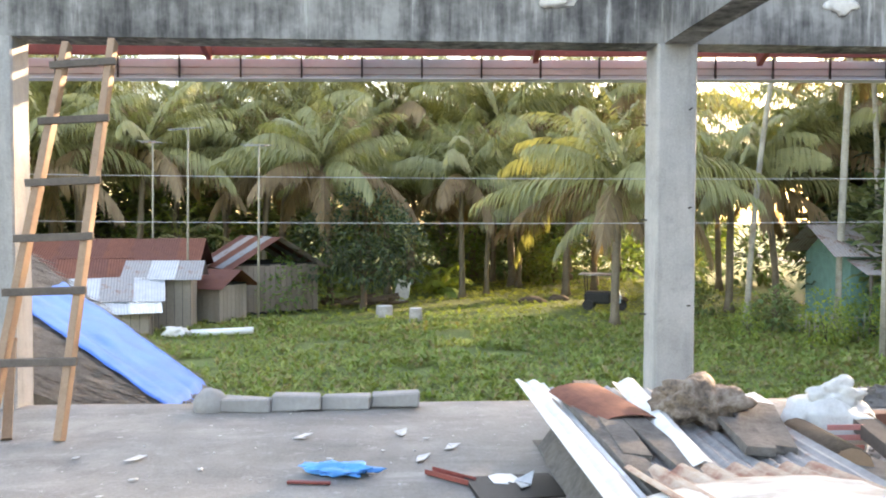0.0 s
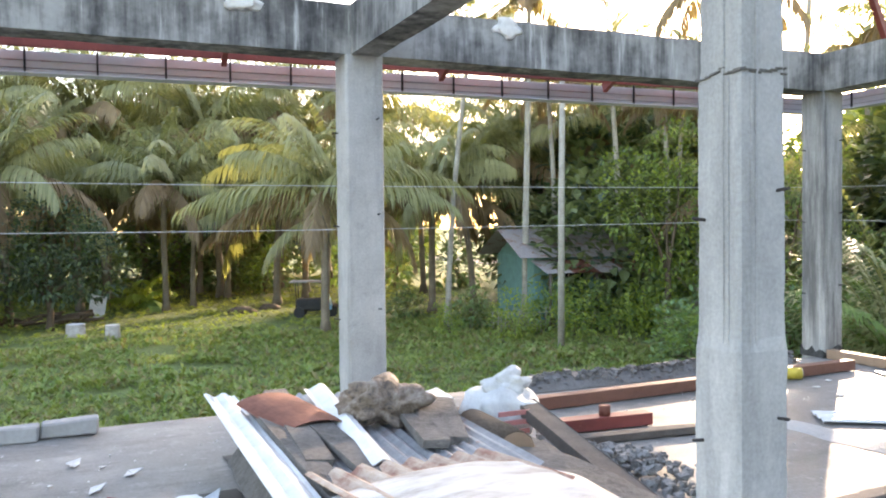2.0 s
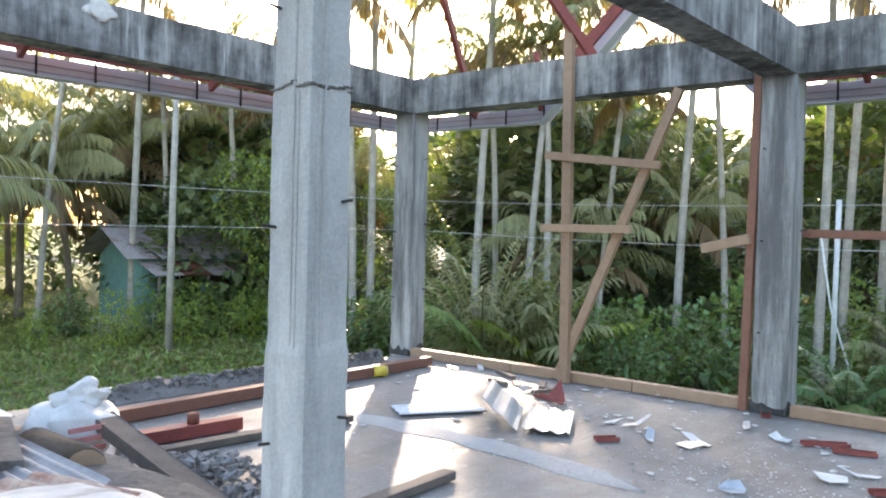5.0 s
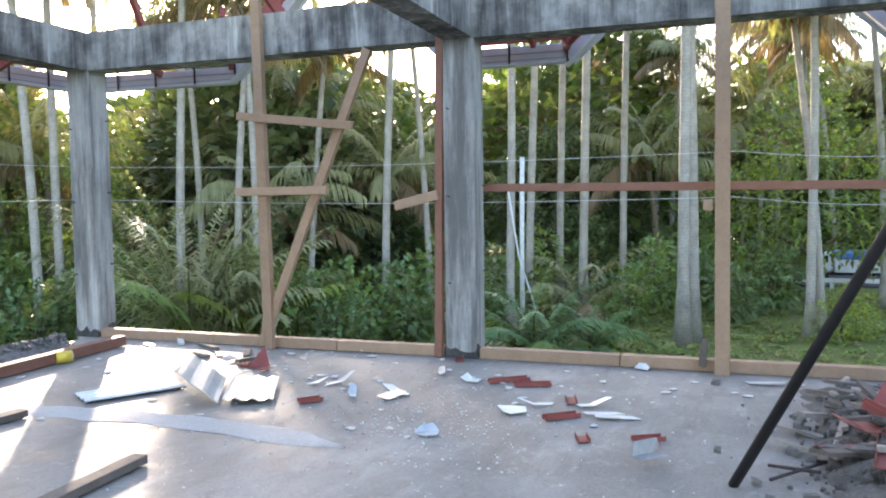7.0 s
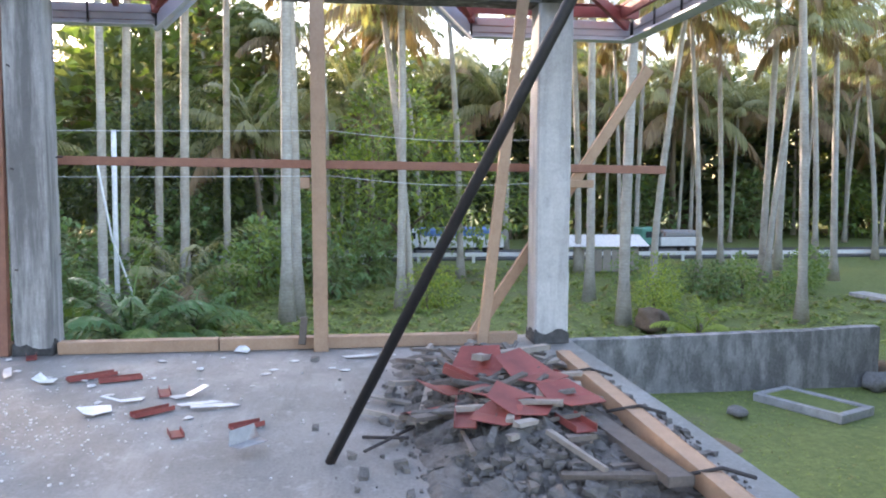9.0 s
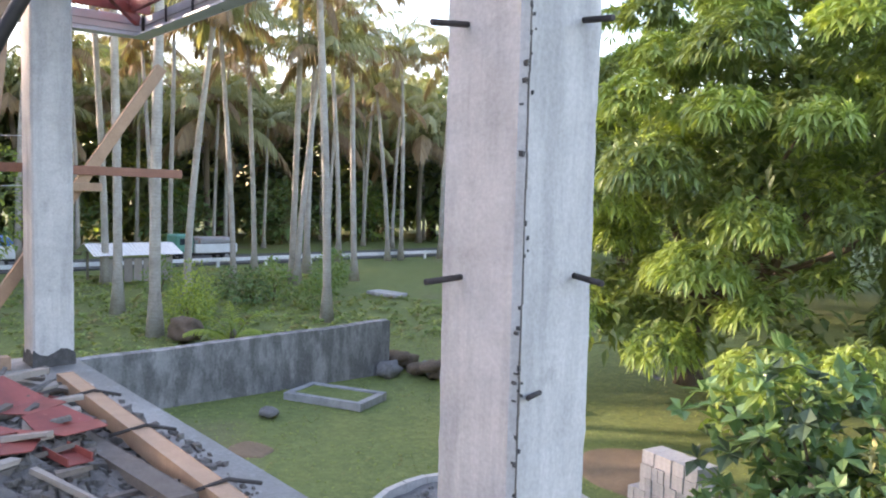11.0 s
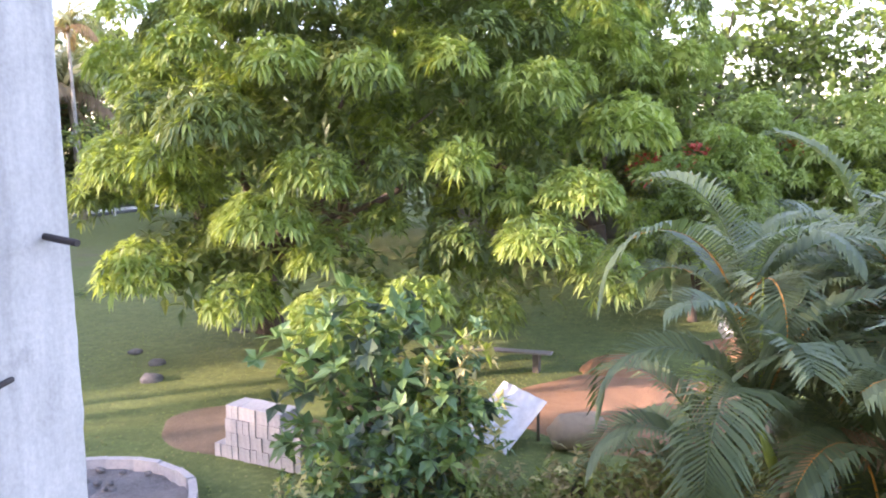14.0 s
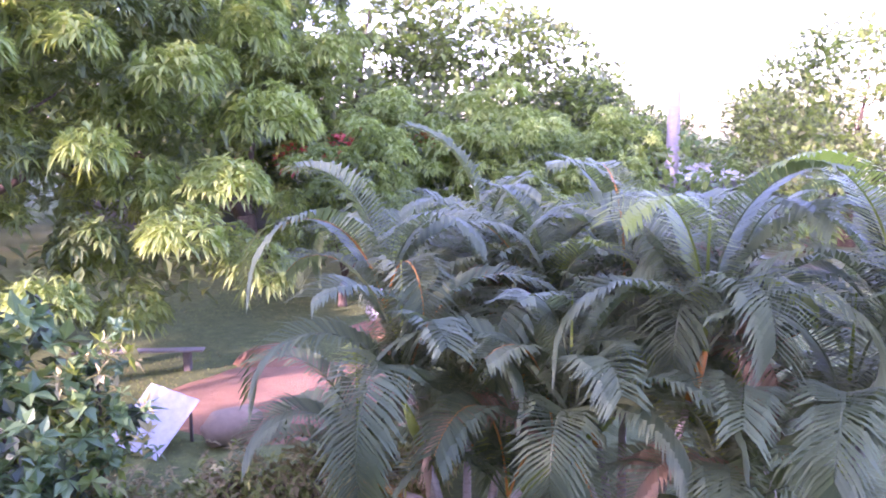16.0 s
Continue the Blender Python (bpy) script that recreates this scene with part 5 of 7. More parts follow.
areca(91, -0.75, -8.6, 6, "areca palm clump with arching feathery fronds and orange sheaths", tall=0.92)
areca(92, -2.45, -8.1, 8, "areca palm clump with arching feathery fronds and orange sheaths")
areca(93, -4.3, -7.6, 7, "areca palm clump with arching feathery fronds")
areca(94, -2.0, -10.2, 6, "areca palm clump with arching feathery fronds")

# ---- garden things ----


def blob_patch(name, cx, cy, rx, ry, mat, label, category, h=0.05, seed=1, kind=""):
    bm = bmesh.new()
    n, rings = 40, 10
    c = bm.verts.new((cx, cy, ground_height(cx, cy) + h))
    prev = None
    for k in range(1, rings + 1):
        s = k / rings
        ring = []
        for j in range(n):
            a = 2 * math.pi * j / n
            w = s * (1 + 0.25 * noise.noise((math.cos(a) * 1.3, math.sin(a) * 1.3, seed)))
            x, y = cx + rx * w * math.cos(a), cy + ry * w * math.sin(a)
            hh = h * (1 - s ** 2) * (1 + 0.6 * noise.noise((x * 1.7, y * 1.7, seed))) - (0.05 if k == rings else 0)
            ring.append(bm.verts.new((x, y, ground_height(x, y) + hh + 0.012)))
        for j in range(n):
            q = (j + 1) % n
            if prev is None:
                bm.faces.new((c, ring[j], ring[q])).smooth = True
            else:
                bm.faces.new((prev[j], ring[j], ring[q], prev[q])).smooth = True
        prev = ring
    return solid(name, bm, MAT[mat], label, category, kind=kind)


blob_patch("bare_earth", 1.6, -13.3, 2.6, 2.2, "redsoil", "bare sunlit reddish earth in the lawn", "earth", 0.10, 3, "structure")
blob_patch("bare_earth", 7.6, -10.3, 1.5, 1.1, "brownsoil", "trampled brown earth beside the bush", "earth", 0.03, 5, "structure")
blob_patch("bare_earth", 12.6, -5.8, 0.5, 0.35, "brownsoil", "small bare earth mound in the lawn", "earth", 0.03, 6, "structure")
blob_patch("earth_mound", 2.3, -15.4, 0.9, 0.5, "redsoil", "small heap of orange earth", "earth mound", 0.35, 8)
for k, (x, y, r) in enumerate(((14.2, -7.0, 0.22), (11.5, -13.0, 0.2), (10.8, -12.0, 0.25), (12.6, -13.6, 0.16), (11.4, -15.95, 0.14), (11.7, -16.1, 0.12))):
    solid("stone", lump(r, k, 2, (1, 0.9, 0.45)), MAT["gravel"], "small grey stone lying in the grass", "stone", pose(x, y, -2.95), group="stones in the lawn")

# stack of hollow blocks
stack = thing("block_stack", "stepped stack of grey hollow concrete blocks", "block stack", pose(6.36, -9.3, -3.0, 0, 0, 172))
bw, bl, bh = 0.105, 0.40, 0.20


def hollow_block():
    bm = bmesh.new()
    box(bm, (-bw / 2, -bl / 2, 0.002), (bw / 2, bl / 2, bh - 0.004), None, 0.002)
    for q in (-1, 0, 1):
        box(bm, (-0.026, q * 0.125 - 0.042, bh - 0.012), (0.026, q * 0.125 + 0.042, bh - 0.0025))
    return bm


bm = hollow_block()
block_me = bpy.data.meshes.new("block")
bm.to_mesh(block_me)
bm.free()
block_me.materials.append(MAT["block"])
for n, z in ((14, 0.0), (12, 0.2), (12, 0.4), (9, 0.6)):
    for i in range(n):
        ob = new("block", block_me)
        ob.parent = stack
        ob.matrix_basis = pose((0.60 if z < 0.6 else 0.28) - 0.1125 * i + random.uniform(-0.004, 0.004), random.uniform(-0.012, 0.012), z, 0, 0, random.uniform(-1.5, 1.5))

# curved bed wall of blocks filled with gravel
bed = thing("garden_bed", "round garden bed of grey blocks filled with gravel", "garden bed", pose(7.75, -6.8, -3.0))
for i in range(24):
    a = 2 * math.pi * i / 24
    ob = new("block", block_me)
    ob.parent = bed
    ob.matrix_basis = pose(1.55 * math.cos(a), 1.55 * math.sin(a), random.uniform(0, 0.02), 0, 0, math.degrees(a) + random.uniform(-4, 4))
bm = bmesh.new()
bmesh.ops.create_circle(bm, cap_ends=True, cap_tris=True, segments=28, radius=1.5)
bmesh.ops.subdivide_edges(bm, edges=bm.edges[:], cuts=3, use_grid_fill=True)
for v in bm.verts:
    v.co.z = 0.08 + 0.07 * noise.noise(v.co * 2.5) + 0.03 * noise.noise(v.co * 8)
part("gravel_fill", bm, MAT["gravel"], bed, "grey gravel and soil fill")

# low concrete wall beyond the lawn
lw = thing("wall_low", "low weathered concrete wall with black streaks", "wall", kind="structure")
bm = bmesh.new()
n = 22
rings = []
for k in range(n + 1):
    y = 2.0 - 13.15 * k / n
    z = -2.02 + 0.28 * k / n + 0.05 * noise.noise((y * 0.8, 0, 0)) - 0.02 * (k < 2)
    rings.append([bm.verts.new(v) for v in ((15.9, y, -3.2), (15.9, y, z), (16.08, y, z + 0.02), (16.08, y, -3.2))])
for a, b in zip(rings, rings[1:]):
    for j in range(3):
        bm.faces.new((a[j], a[j + 1], b[j + 1], b[j]))
bm.faces.new(rings[-1])
part("panel", bm, MAT["wall"], lw)
# grave kerb on the lawn
kerb = thing("grave_kerb", "rectangular concrete kerb frame set in the lawn", "kerb", pose(14.55, -8.75, -3.0, 0, 0, 25))
for lo, hi in (((-0.95, -0.55, -0.05), (0.95, -0.4, 0.12)), ((-0.95, 0.4, -0.05), (0.95, 0.55, 0.12)), ((-0.95, -0.4, -0.05), (-0.8, 0.4, 0.12)), ((0.8, -0.4, -0.05), (0.95, 0.4, 0.12))):
    part("kerb_side", new_box(lo, hi, None, 0.01, 0.012), MAT["oldblock"], kerb)
part("grass_fill", new_box((-0.8, -0.4, -0.05), (0.8, 0.4, 0.09)), MAT["ground"], kerb, "grass growing inside")
kerb2 = solid("stone_slab", new_box((-0.8, -0.4, 0), (0.8, 0.4, 0.16), None, 0.02, 0.02), MAT["column"], "grey concrete slab lying in the grass", "slab", pose(27.5, -19.5, -3.0, 0, 0, 15))
solid("boulder", lump(0.55, 4, 3, (1.25, 0.8, 0.6), 0.5), MAT["bark"], "brown boulder behind the low wall", "boulder", pose(21.9, -8.45, -2.6))
for k in range(14):
    solid("rubble_stone", lump(rng.uniform(0.15, 0.38), 20 + k, 2, (1.2, 0.9, 0.6), 0.5), MAT["bark"] if k % 4 else MAT["gravel"], "broken brown stone in a heap", "stone",
          pose(15.2 + rng.uniform(-0.6, 1.6), -11.4 + rng.uniform(-0.7, 0.5), -2.9 + rng.uniform(0, 0.2), 0, 0, k * 40), group="stone heap by the low wall")

# white sheet on a frame, its pole, sack and boards
foot_a, top_b, side_d = Vector((3.36, -10.66, -2.97)), Vector((2.90, -11.32, -2.34)), Vector((4.02, -10.95, -2.90))
ey = (top_b - foot_a).normalized()
ex = (foot_a - side_d) - ey * (foot_a - side_d).dot(ey)
ex.normalize()
m = Matrix((ex, ey, ex.cross(ey))).transposed().to_4x4()
m.translation = (top_b + side_d) / 2
solid("roofing_sheet", corrugated(0.9, 1.02, 0.3, 0.012), MAT["whitebag"], "white sheet propped up at a slant over the earth", "sheet", m)
for x, y, z in ((3.0, -11.36, -2.42), (3.5, -11.55, -2.45)):
    solid("prop_stick", tube([(x, y, -3.05), (x, y, z)], 0.025, 6), MAT["wood_old"], "thin stick propping up the sheet", "stick")
solid("sack", lump(0.36, 7, 3, (1.25, 0.8, 0.75), 0.2), MAT["sack"], "full brown sack lying on the ground", "sack", pose(2.40, -11.22, -2.76, 0, 10, 20), smooth=True)
solid("board", new_box((-1.2, -0.13, 0), (1.2, 0.13, 0.03), None, 0.004), MAT["wood_grey"], "long grey board lying on two trestle legs", "board", pose(4.85, -15.1, -2.68, 0, 0, 2))
for x in (3.95, 5.8):
    solid("trestle_leg", new_box((x - 0.06, -15.2, -3.05), (x + 0.06, -15.0, -2.682)), MAT["wood_old"], "short wooden block under the board", "block", group="trestle blocks on the lawn")
t = thing("clay_jar", "dark round clay jar half hidden by the bush", "jar", pose(5.9, -11.0, -3.0))
part("body", lump(0.32, 2, 3, (1, 1, 0.95), 0.05), MAT["bark"], t).location = (0, 0, 0.28)

# far garden wall, hut and utility pole
fw = thing("wall_garden", "grey block garden wall with a white gatepost", "wall", pose(5.0, -38.5, -3.0, 0, 0, 12), kind="structure")
part("panel", new_box((-9, -0.1, 0), (9, 0.1, 1.45)), MAT["oldblock"], fw)
part("post", new_box((-0.9, -0.25, 0), (-0.5, 0.25, 2.2), None, 0, 0.02), MAT["chip"], fw, "white painted gatepost")
hut = thing("small_hut", "small hut with a bright tin roof among trees", "hut", pose(-14.8, -38, -3.0, 0, 0, 20))
part("wall", new_box((-1.6, -1.2, 0), (1.6, 1.2, 2.45)), MAT["oldblock"], hut)
for sgn in (-1, 1):
    o = part("roof", corrugated(3.8, 1.9, 0.2, 0.02), MAT["white_sheet"], hut, "bright tin roof sheet")
    o.matrix_basis = pose(0, sgn * 0.85, 2.75, sgn * -24, 0, 0)
pole = thing("utility_pole", "round concrete utility pole with a slanting stay", "pole", pose(-12.2, -34, -3.0))
part("shaft", tube([(0, 0, -0.2), (0, 0, 4), (0, 0, 7.4)], [0.30, 0.28, 0.26], 12), MAT["cement"], pole)
part("stay", tube([(0.3, 0, 3.8), (-1.2, 0.4, 2.9)], 0.05, 6), MAT["chip"], pole)
fl = leaf_mass([((0, 0, 0), (1.0, 0.9, 0.6)), ((1.9, 0.4, -0.2), (0.6, 0.6, 0.4)), ((-2.2, 0.2, 0.2), (0.6, 0.5, 0.4)), ((4.0, -0.4, -0.7), (0.8, 0.6, 0.4))], 420, 0.3, 0.2, ("redflower", "shrub"), (3, 1), 88)
t = thing("bougainvillea", "bougainvillea with red flower sprays among the trees", "flowering shrub", pose(1.2, -26.5, 0.9))
tagged(part("blossom", fl, None, t), kind="stuff")
part("stem", tube([(0, 0, -4.0), (0.3, 0, -2), (0, 0, 0), (1.9, 0.4, -0.2)], [0.08, 0.06, 0.04, 0.02], 6), MAT["bark"], t)
solid("orange_earth_bank", lump(0.55, 9, 3, (1.3, 0.7, 0.75), 0.4), MAT["redsoil"], "sunlit heap of orange earth behind palm fronds", "earth heap", pose(0.1, -15.9, -2.7))
solid("white_sack", lump(0.3, 12, 3, (0.7, 0.7, 1.3), 0.25), MAT["whitebag"], "white sack standing on the earth heap", "sack", pose(0.35, -16.1, -2.05), smooth=True)

# ---- across the plantation: shed, rail, vehicles ----
shed = thing("roadside_shed", "low roadside shed with a bright tin roof", "shed", pose(37.5, -12.2, -3.0))
for y in (-1.55, 1.55):
    for x in (-1.0, 1.0):
        part("post", new_box((x - 0.05, y - 0.05, 0), (x + 0.05, y + 0.05, 1.3)), MAT["wood_grey"], shed)
for k in range(7):
    part("plank", new_box((-1.06, -1.5 + k * 0.43, 0.05), (-1.03, -1.12 + k * 0.43, 1.1)), MAT["wood_grey"], shed)
for sgn in (-1, 1):
    o = part("roof", corrugated(4.0, 1.5, 0.15, 0.015), MAT["white_sheet"], shed)
    o.matrix_basis = pose(sgn * 0.68, 0, 1.5, sgn * 18, 0, 90)
rail = thing("guard_rail", "long white roadside rail on short posts", "rail", kind="structure")
part("rail_bar", new_box((41.4, -60, -2.68), (41.5, 45, -2.48)), MAT["pvc"], rail)
for k in range(36):
    part("rail_post", new_box((41.5, -59 + 2.9 * k, -3.1), (41.6, -58.85 + 2.9 * k, -2.48)), MAT["pvc"], rail)


def vehicle(name, x, y, z, length, cab_mat, bed_mat, label, bed_h=1.5, cab_side=1):
    t = thing(name, label, "vehicle", pose(x, y, z) @ Matrix.Scale(0.7, 4))
    part("chassis", new_box((-0.9, -length / 2, 0.55), (0.9, length / 2, 0.75), None, 0, 0.02), MAT["dark"], t)
    c0, c1 = (length / 2 - 1.5, length / 2) if cab_side > 0 else (-length / 2, -length / 2 + 1.5)
    cab = part("cab", new_box((-0.95, c0, 0.76), (0.95, c1, 2.25), None, 0, 0.12), MAT[cab_mat], t)
    part("window", new_box((-0.97, c0 + 0.3, 1.45), (-0.94, c1 - 0.35, 1.95)), MAT["glass"], cab, "dark side window")
    b0, b1 = (-length / 2, c0 - 0.1) if cab_side > 0 else (c1 + 0.1, length / 2)
    part("cargo_bed", new_box((-1.05, b0, 0.76), (1.05, b1, 0.76 + bed_h * 0.6), None, 0, 0.03), MAT["paintwhite"], t)
    part("cargo_cover", new_box((-1.0, b0 + 0.1, 0.77 + bed_h * 0.6), (1.0, b1 - 0.1, 0.76 + bed_h), None, 0.04, 0.12), MAT[bed_mat], t)
    for wy in (-length / 2 + 0.9, length / 2 - 0.8):
        for wx in (-0.9, 0.9):
            w = part("wheel", tube([(wx - 0.12, wy, 0.45), (wx + 0.12, wy, 0.45)], 0.45, 14), MAT["tyre"], t)
            part("rim", tube([(wx - 0.13, wy, 0.45), (wx + 0.13, wy, 0.45)], 0.22, 10), MAT["zinc_old"], w)
    return t


vehicle("truck", 44.3, -5.9, -2.92, 8.2, "paintwhite", "truckblue", "parked truck with a blue tarpaulin over its load", 1.5)
vehicle("jeepney", 44.3, -18.6, -2.92, 5.2, "paintgreen", "zinc_old", "green parked jeepney on the roadside", 1.2)

# ---- shacks north-west of the field ----


def shack(x, y, w, d, h, rise, turn, roof, wall, label, over=0.45):
    """A plank-walled shack with a gable roof; the ridge runs along its own x."""
    t = thing("shack", label, "shack", pose(x, y, GROUND, 0, 0, turn), group="shacks by the field")
    n = int(w / 0.28)
    r = random.Random(int(x * 10))
    # Black box behind the planks; the unlit inside is put into its colour
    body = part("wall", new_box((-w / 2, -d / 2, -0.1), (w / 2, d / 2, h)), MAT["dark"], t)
    for sy in (-1, 1):
        for i in range(n):
            a = -w / 2 + w * i / n
            part("plank", new_box((a + 0.008, sy * (d / 2 + 0.012) - 0.012, r.uniform(0, 0.12)), (a + w / n - 0.008, sy * (d / 2 + 0.012) + 0.012, h - r.uniform(0, 0.06))), MAT[wall], body)
    nd = int(d / 0.28)
    for sx in (-1, 1):
        for i in range(nd):
            a = -d / 2 + d * i / nd
            part("plank", new_box((sx * (w / 2 + 0.012) - 0.012, a + 0.008, r.uniform(0, 0.12)), (sx * (w / 2 + 0.012) + 0.012, a + d / nd - 0.008, h - r.uniform(0.02, 0.10))), MAT[wall], body)
    sl = math.hypot(d / 2 + over, rise * (d / 2 + over) / (d / 2))
    an = math.degrees(math.atan2(rise, d / 2))
    for sy in (-1, 1):
        k = max(2, int((w + 2 * over) / 1.0))
        ww = (w + 2 * over) / k
        for i in range(k):
            o = part("roof_sheet", corrugated(ww + 0.06, sl, 0.11, 0.012), MAT[roof[(i + (sy > 0)) % len(roof)]], t)
            cy = sy * (d / 2 + over) / 2
            o.matrix_basis = pose(-w / 2 - over + ww * (i + 0.5), cy, h + rise - rise * (abs(cy) / (d / 2)) + 0.05 + 0.006 * (i % 2) + r.uniform(0, 0.03), -sy * an, 0, r.uniform(-1, 1))
    return t


shack(-14.6, 38.6, 8.6, 5.0, 2.3, 1.3, 6, ("rustroof", "rustroof", "rust"), "brownwall", "long plank shack with a rusty tin roof")
shack(-7.9, 42.2, 4.6, 4.2, 2.4, 1.25, -58, ("rustroof", "tinpink", "rust", "zinc_old"), "brownwall", "plank shack with a dark gable under rusty streaked sheets")
shack(-13.6, 35.6, 4.2, 3.0, 1.9, 0.9, 14, ("rustroof", "rust"), "brownwall", "plank shack with a dark open gable")
shack(-11.9, 33.2, 2.6, 2.4, 1.55, 0.6, 16, ("zinc", "zinc_old"), "wood_grey", "small grey plank shack with zinc roof")
shack(-10.5, 34.9, 2.2, 2.2, 2.25, 0.5, 8, ("zinc_old", "zinc"), "wood_grey", "narrow grey plank shack with patched roof")
shack(-9.1, 37.4, 2.0, 2.0, 1.7, 0.55, -24, ("rust", "rustroof"), "wood_grey", "low lean-to with rusted sheets")
shack(-11.0, 31.9, 1.3, 0.8, 1.15, 0.2, 20, ("zinc", "white_sheet"), "wood_grey", "low porch of grey planks under bright zinc")
# teal house
th = thing("teal_house", "teal painted wooden house with a faded tin roof", "house", pose(20.9, 34.0, GROUND, 0, 0, -8) @ Matrix.Scale(1.25, 4))
for gx in (-2.58, 2.52):
    bm = bmesh.new()
    ga = [bm.verts.new(p) for p in ((gx, -2.0, 2.5), (gx, 2.0, 2.5), (gx, 0, 3.4))]
    gb = [bm.verts.new((v.co.x + 0.06, v.co.y, v.co.z)) for v in ga]
    bm.faces.new(ga[::-1])
    bm.faces.new(gb)
    for q in range(3):
        bm.faces.new((ga[q], ga[(q + 1) % 3], gb[(q + 1) % 3], gb[q]))
    part("gable", bm, MAT["teal"], th)
part("wall", new_box((-2.6, -2.0, 0), (2.6, 2.0, 2.5)), MAT["teal"], th)
for x0 in (-1.4, 0.9):
    # Black panel: the room's darkness is painted into the opening
    w_ = part("window", new_box((x0, -2.03, 1.1), (x0 + 0.9, -1.98, 2.0)), MAT["dark"], th, "dark unglazed window opening")
    for q in range(4):
        part("slat", new_box((x0 + 0.1 + q * 0.22, -2.06, 1.1), (x0 + 0.13 + q * 0.22, -2.035, 2.0)), MAT["wood_grey"], w_)
part("door", new_box((-0.3, -2.04, 0.1), (0.5, -1.99, 2.0)), MAT["brownwall"], th)
for sy in (-1, 1):
    for i in range(6):
        o = part("roof_sheet", corrugated(1.08, 2.7, 0.11, 0.012), MAT["tinpink"], th)
        o.matrix_basis = pose(-2.75 + i * 1.08, sy * 1.22, 3.0 + 0.006 * (i % 2), -sy * 22, 0, 0)
for i in range(4):
    o = part("porch_sheet", corrugated(1.0, 1.6, 0.11, 0.012), MAT["rust"] if i % 2 else MAT["tinpink"], th)
    o.matrix_basis = pose(-2.3 + i * 0.98, -2.9, 2.2 + 0.006 * (i % 2), 14, 0, 0)
for x in (-2.6, -0.9, 0.9):
    part("porch_post", tube([(x, -3.5, 0), (x, -3.5, 2.05)], 0.05, 6), MAT["wood_old"], th)
fence = thing("bamboo_fence", "rough grey bamboo stake fence by the house", "fence", pose(14.9, 31.2, GROUND, 0, 0, -32))
for k in range(26):
    part("stake", tube([(k * 0.17, rng.uniform(-0.05, 0.05), -0.05), (k * 0.17 + rng.uniform(-0.1, 0.1), rng.uniform(-0.08, 0.08), rng.uniform(0.8, 1.25))], 0.025, 5), MAT["bamboo"], fence)
for z in (0.45, 0.85):
    part("cross_rail", tube([(-0.1, 0.05, z), (4.4, 0.05, z + 0.04)], 0.03, 5), MAT["bamboo"], fence)
for x, y, k, sc in ((16.9, 29.6, 0, 1.0), (18.6, 29.2, 2, 1.0), (21.4, 29.0, 0, 1.5), (22.6, 30.4, 2, 1.7), (15.4, 29.4, 1, 0.7), (20.2, 28.4, 1, 1.0), (14.4, 32.6, 2, 0.9), (18.9, 30.7, 0, 1.1), (17.5, 31.5, 1, 1.0), (20.3, 30.6, 2, 1.0)):
    copy_at(shrub_kinds[k], x, y, GROUND - 0.05, rng.uniform(0, 360), sc)
# slim bare pole and antennas
solid("bare_pole", tube([(15.05, 26.0, -3.1), (15.1, 26.0, 2), (15.15, 25.95, 6.8)], [0.13, 0.12, 0.10], 9), MAT["trunk"], "grey bare timber pole beside the fence", "pole")


def antenna(x, y, h, turn, label):
    t = thing("antenna_mast", label, "antenna", pose(x, y, GROUND, 0, 0, turn))
    part("mast", tube([(0, 0, -0.1), (0.1, 0, h)], [0.06, 0.04], 6), MAT["bamboo"], t)
    part("boom", tube([(-0.75, 0, h - 0.1), (0.75, 0, h + 0.05)], 0.03, 5), MAT["zinc_old"], t)
    for k in range(4):
        part("element", tube([(-0.6 + 0.4 * k, -0.45, h), (-0.6 + 0.4 * k, 0.45, h)], 0.012, 4), MAT["zinc_old"], t)


antenna(-10.2, 37.0, 8.6, 10, "tall bamboo mast with a crossbar antenna")
antenna(-7.1, 37.2, 7.9, 50, "tall bamboo mast with a tilted antenna")
antenna(-12.7, 40.2, 8.3, 70, "tall bamboo mast with a small antenna")

# ---- things on the field ----
solid("pvc_pipe", tube([(-8.7, 31.9, -2.82), (-6.3, 31.7, -2.7)], 0.13, 10), MAT["pvc"], "long white pipe lying on the weeds", "pipe")
solid("white_bag", lump(0.38, 3, 3, (1.3, 0.8, 0.6), 0.5), MAT["whitebag"], "crumpled white bag on the weeds", "bag", pose(-9.2, 31.6, -2.75))
for x, y, h, r in ((-1.45, 38.5, 0.55, 0.40), (0.0, 36.4, 0.66, 0.30)):
    t = thing("tree_stump", "pale cut tree stump in the grass", "stump", pose(x, y, -3.05))
    part("stem", tube([(0, 0, 0), (0, 0, h * 0.3), (0, 0, h)], [r * 1.2, r, r * 0.95], 12), MAT["trunk"], t)
    part("cut_face", tube([(0, 0, h), (0, 0, h + 0.02)], r * 0.93, 12), MAT["chip"], t, "pale flat cut face")
solid("leaning_board", new_box((-0.4, -0.03, 0), (0.4, 0.03, 1.2), None, 0.01), MAT["chip"], "pale board leaning over in the grass", "board", pose(-0.7, 46, -3, -18, 12, 10))
tri = thing("parked_tricycle", "blue and white covered tricycle parked under palms", "tricycle", pose(9.5, 41.0, GROUND, 0, 0, 70))
part("sidecar", new_box((-0.55, -0.5, 0.35), (0.55, 0.8, 0.95), None, 0, 0.1), MAT["tyre"], tri, "dark sidecar body")
cover = part("front_cover", new_box((-0.52, -0.05, 0.0), (0.52, 0.05, 1.5), None, 0.03, 0.03), MAT["tricycle"], tri, "blue front cover with white marks")
cover.matrix_basis = pose(0, -0.95, 0.4, -14, 0, 0)
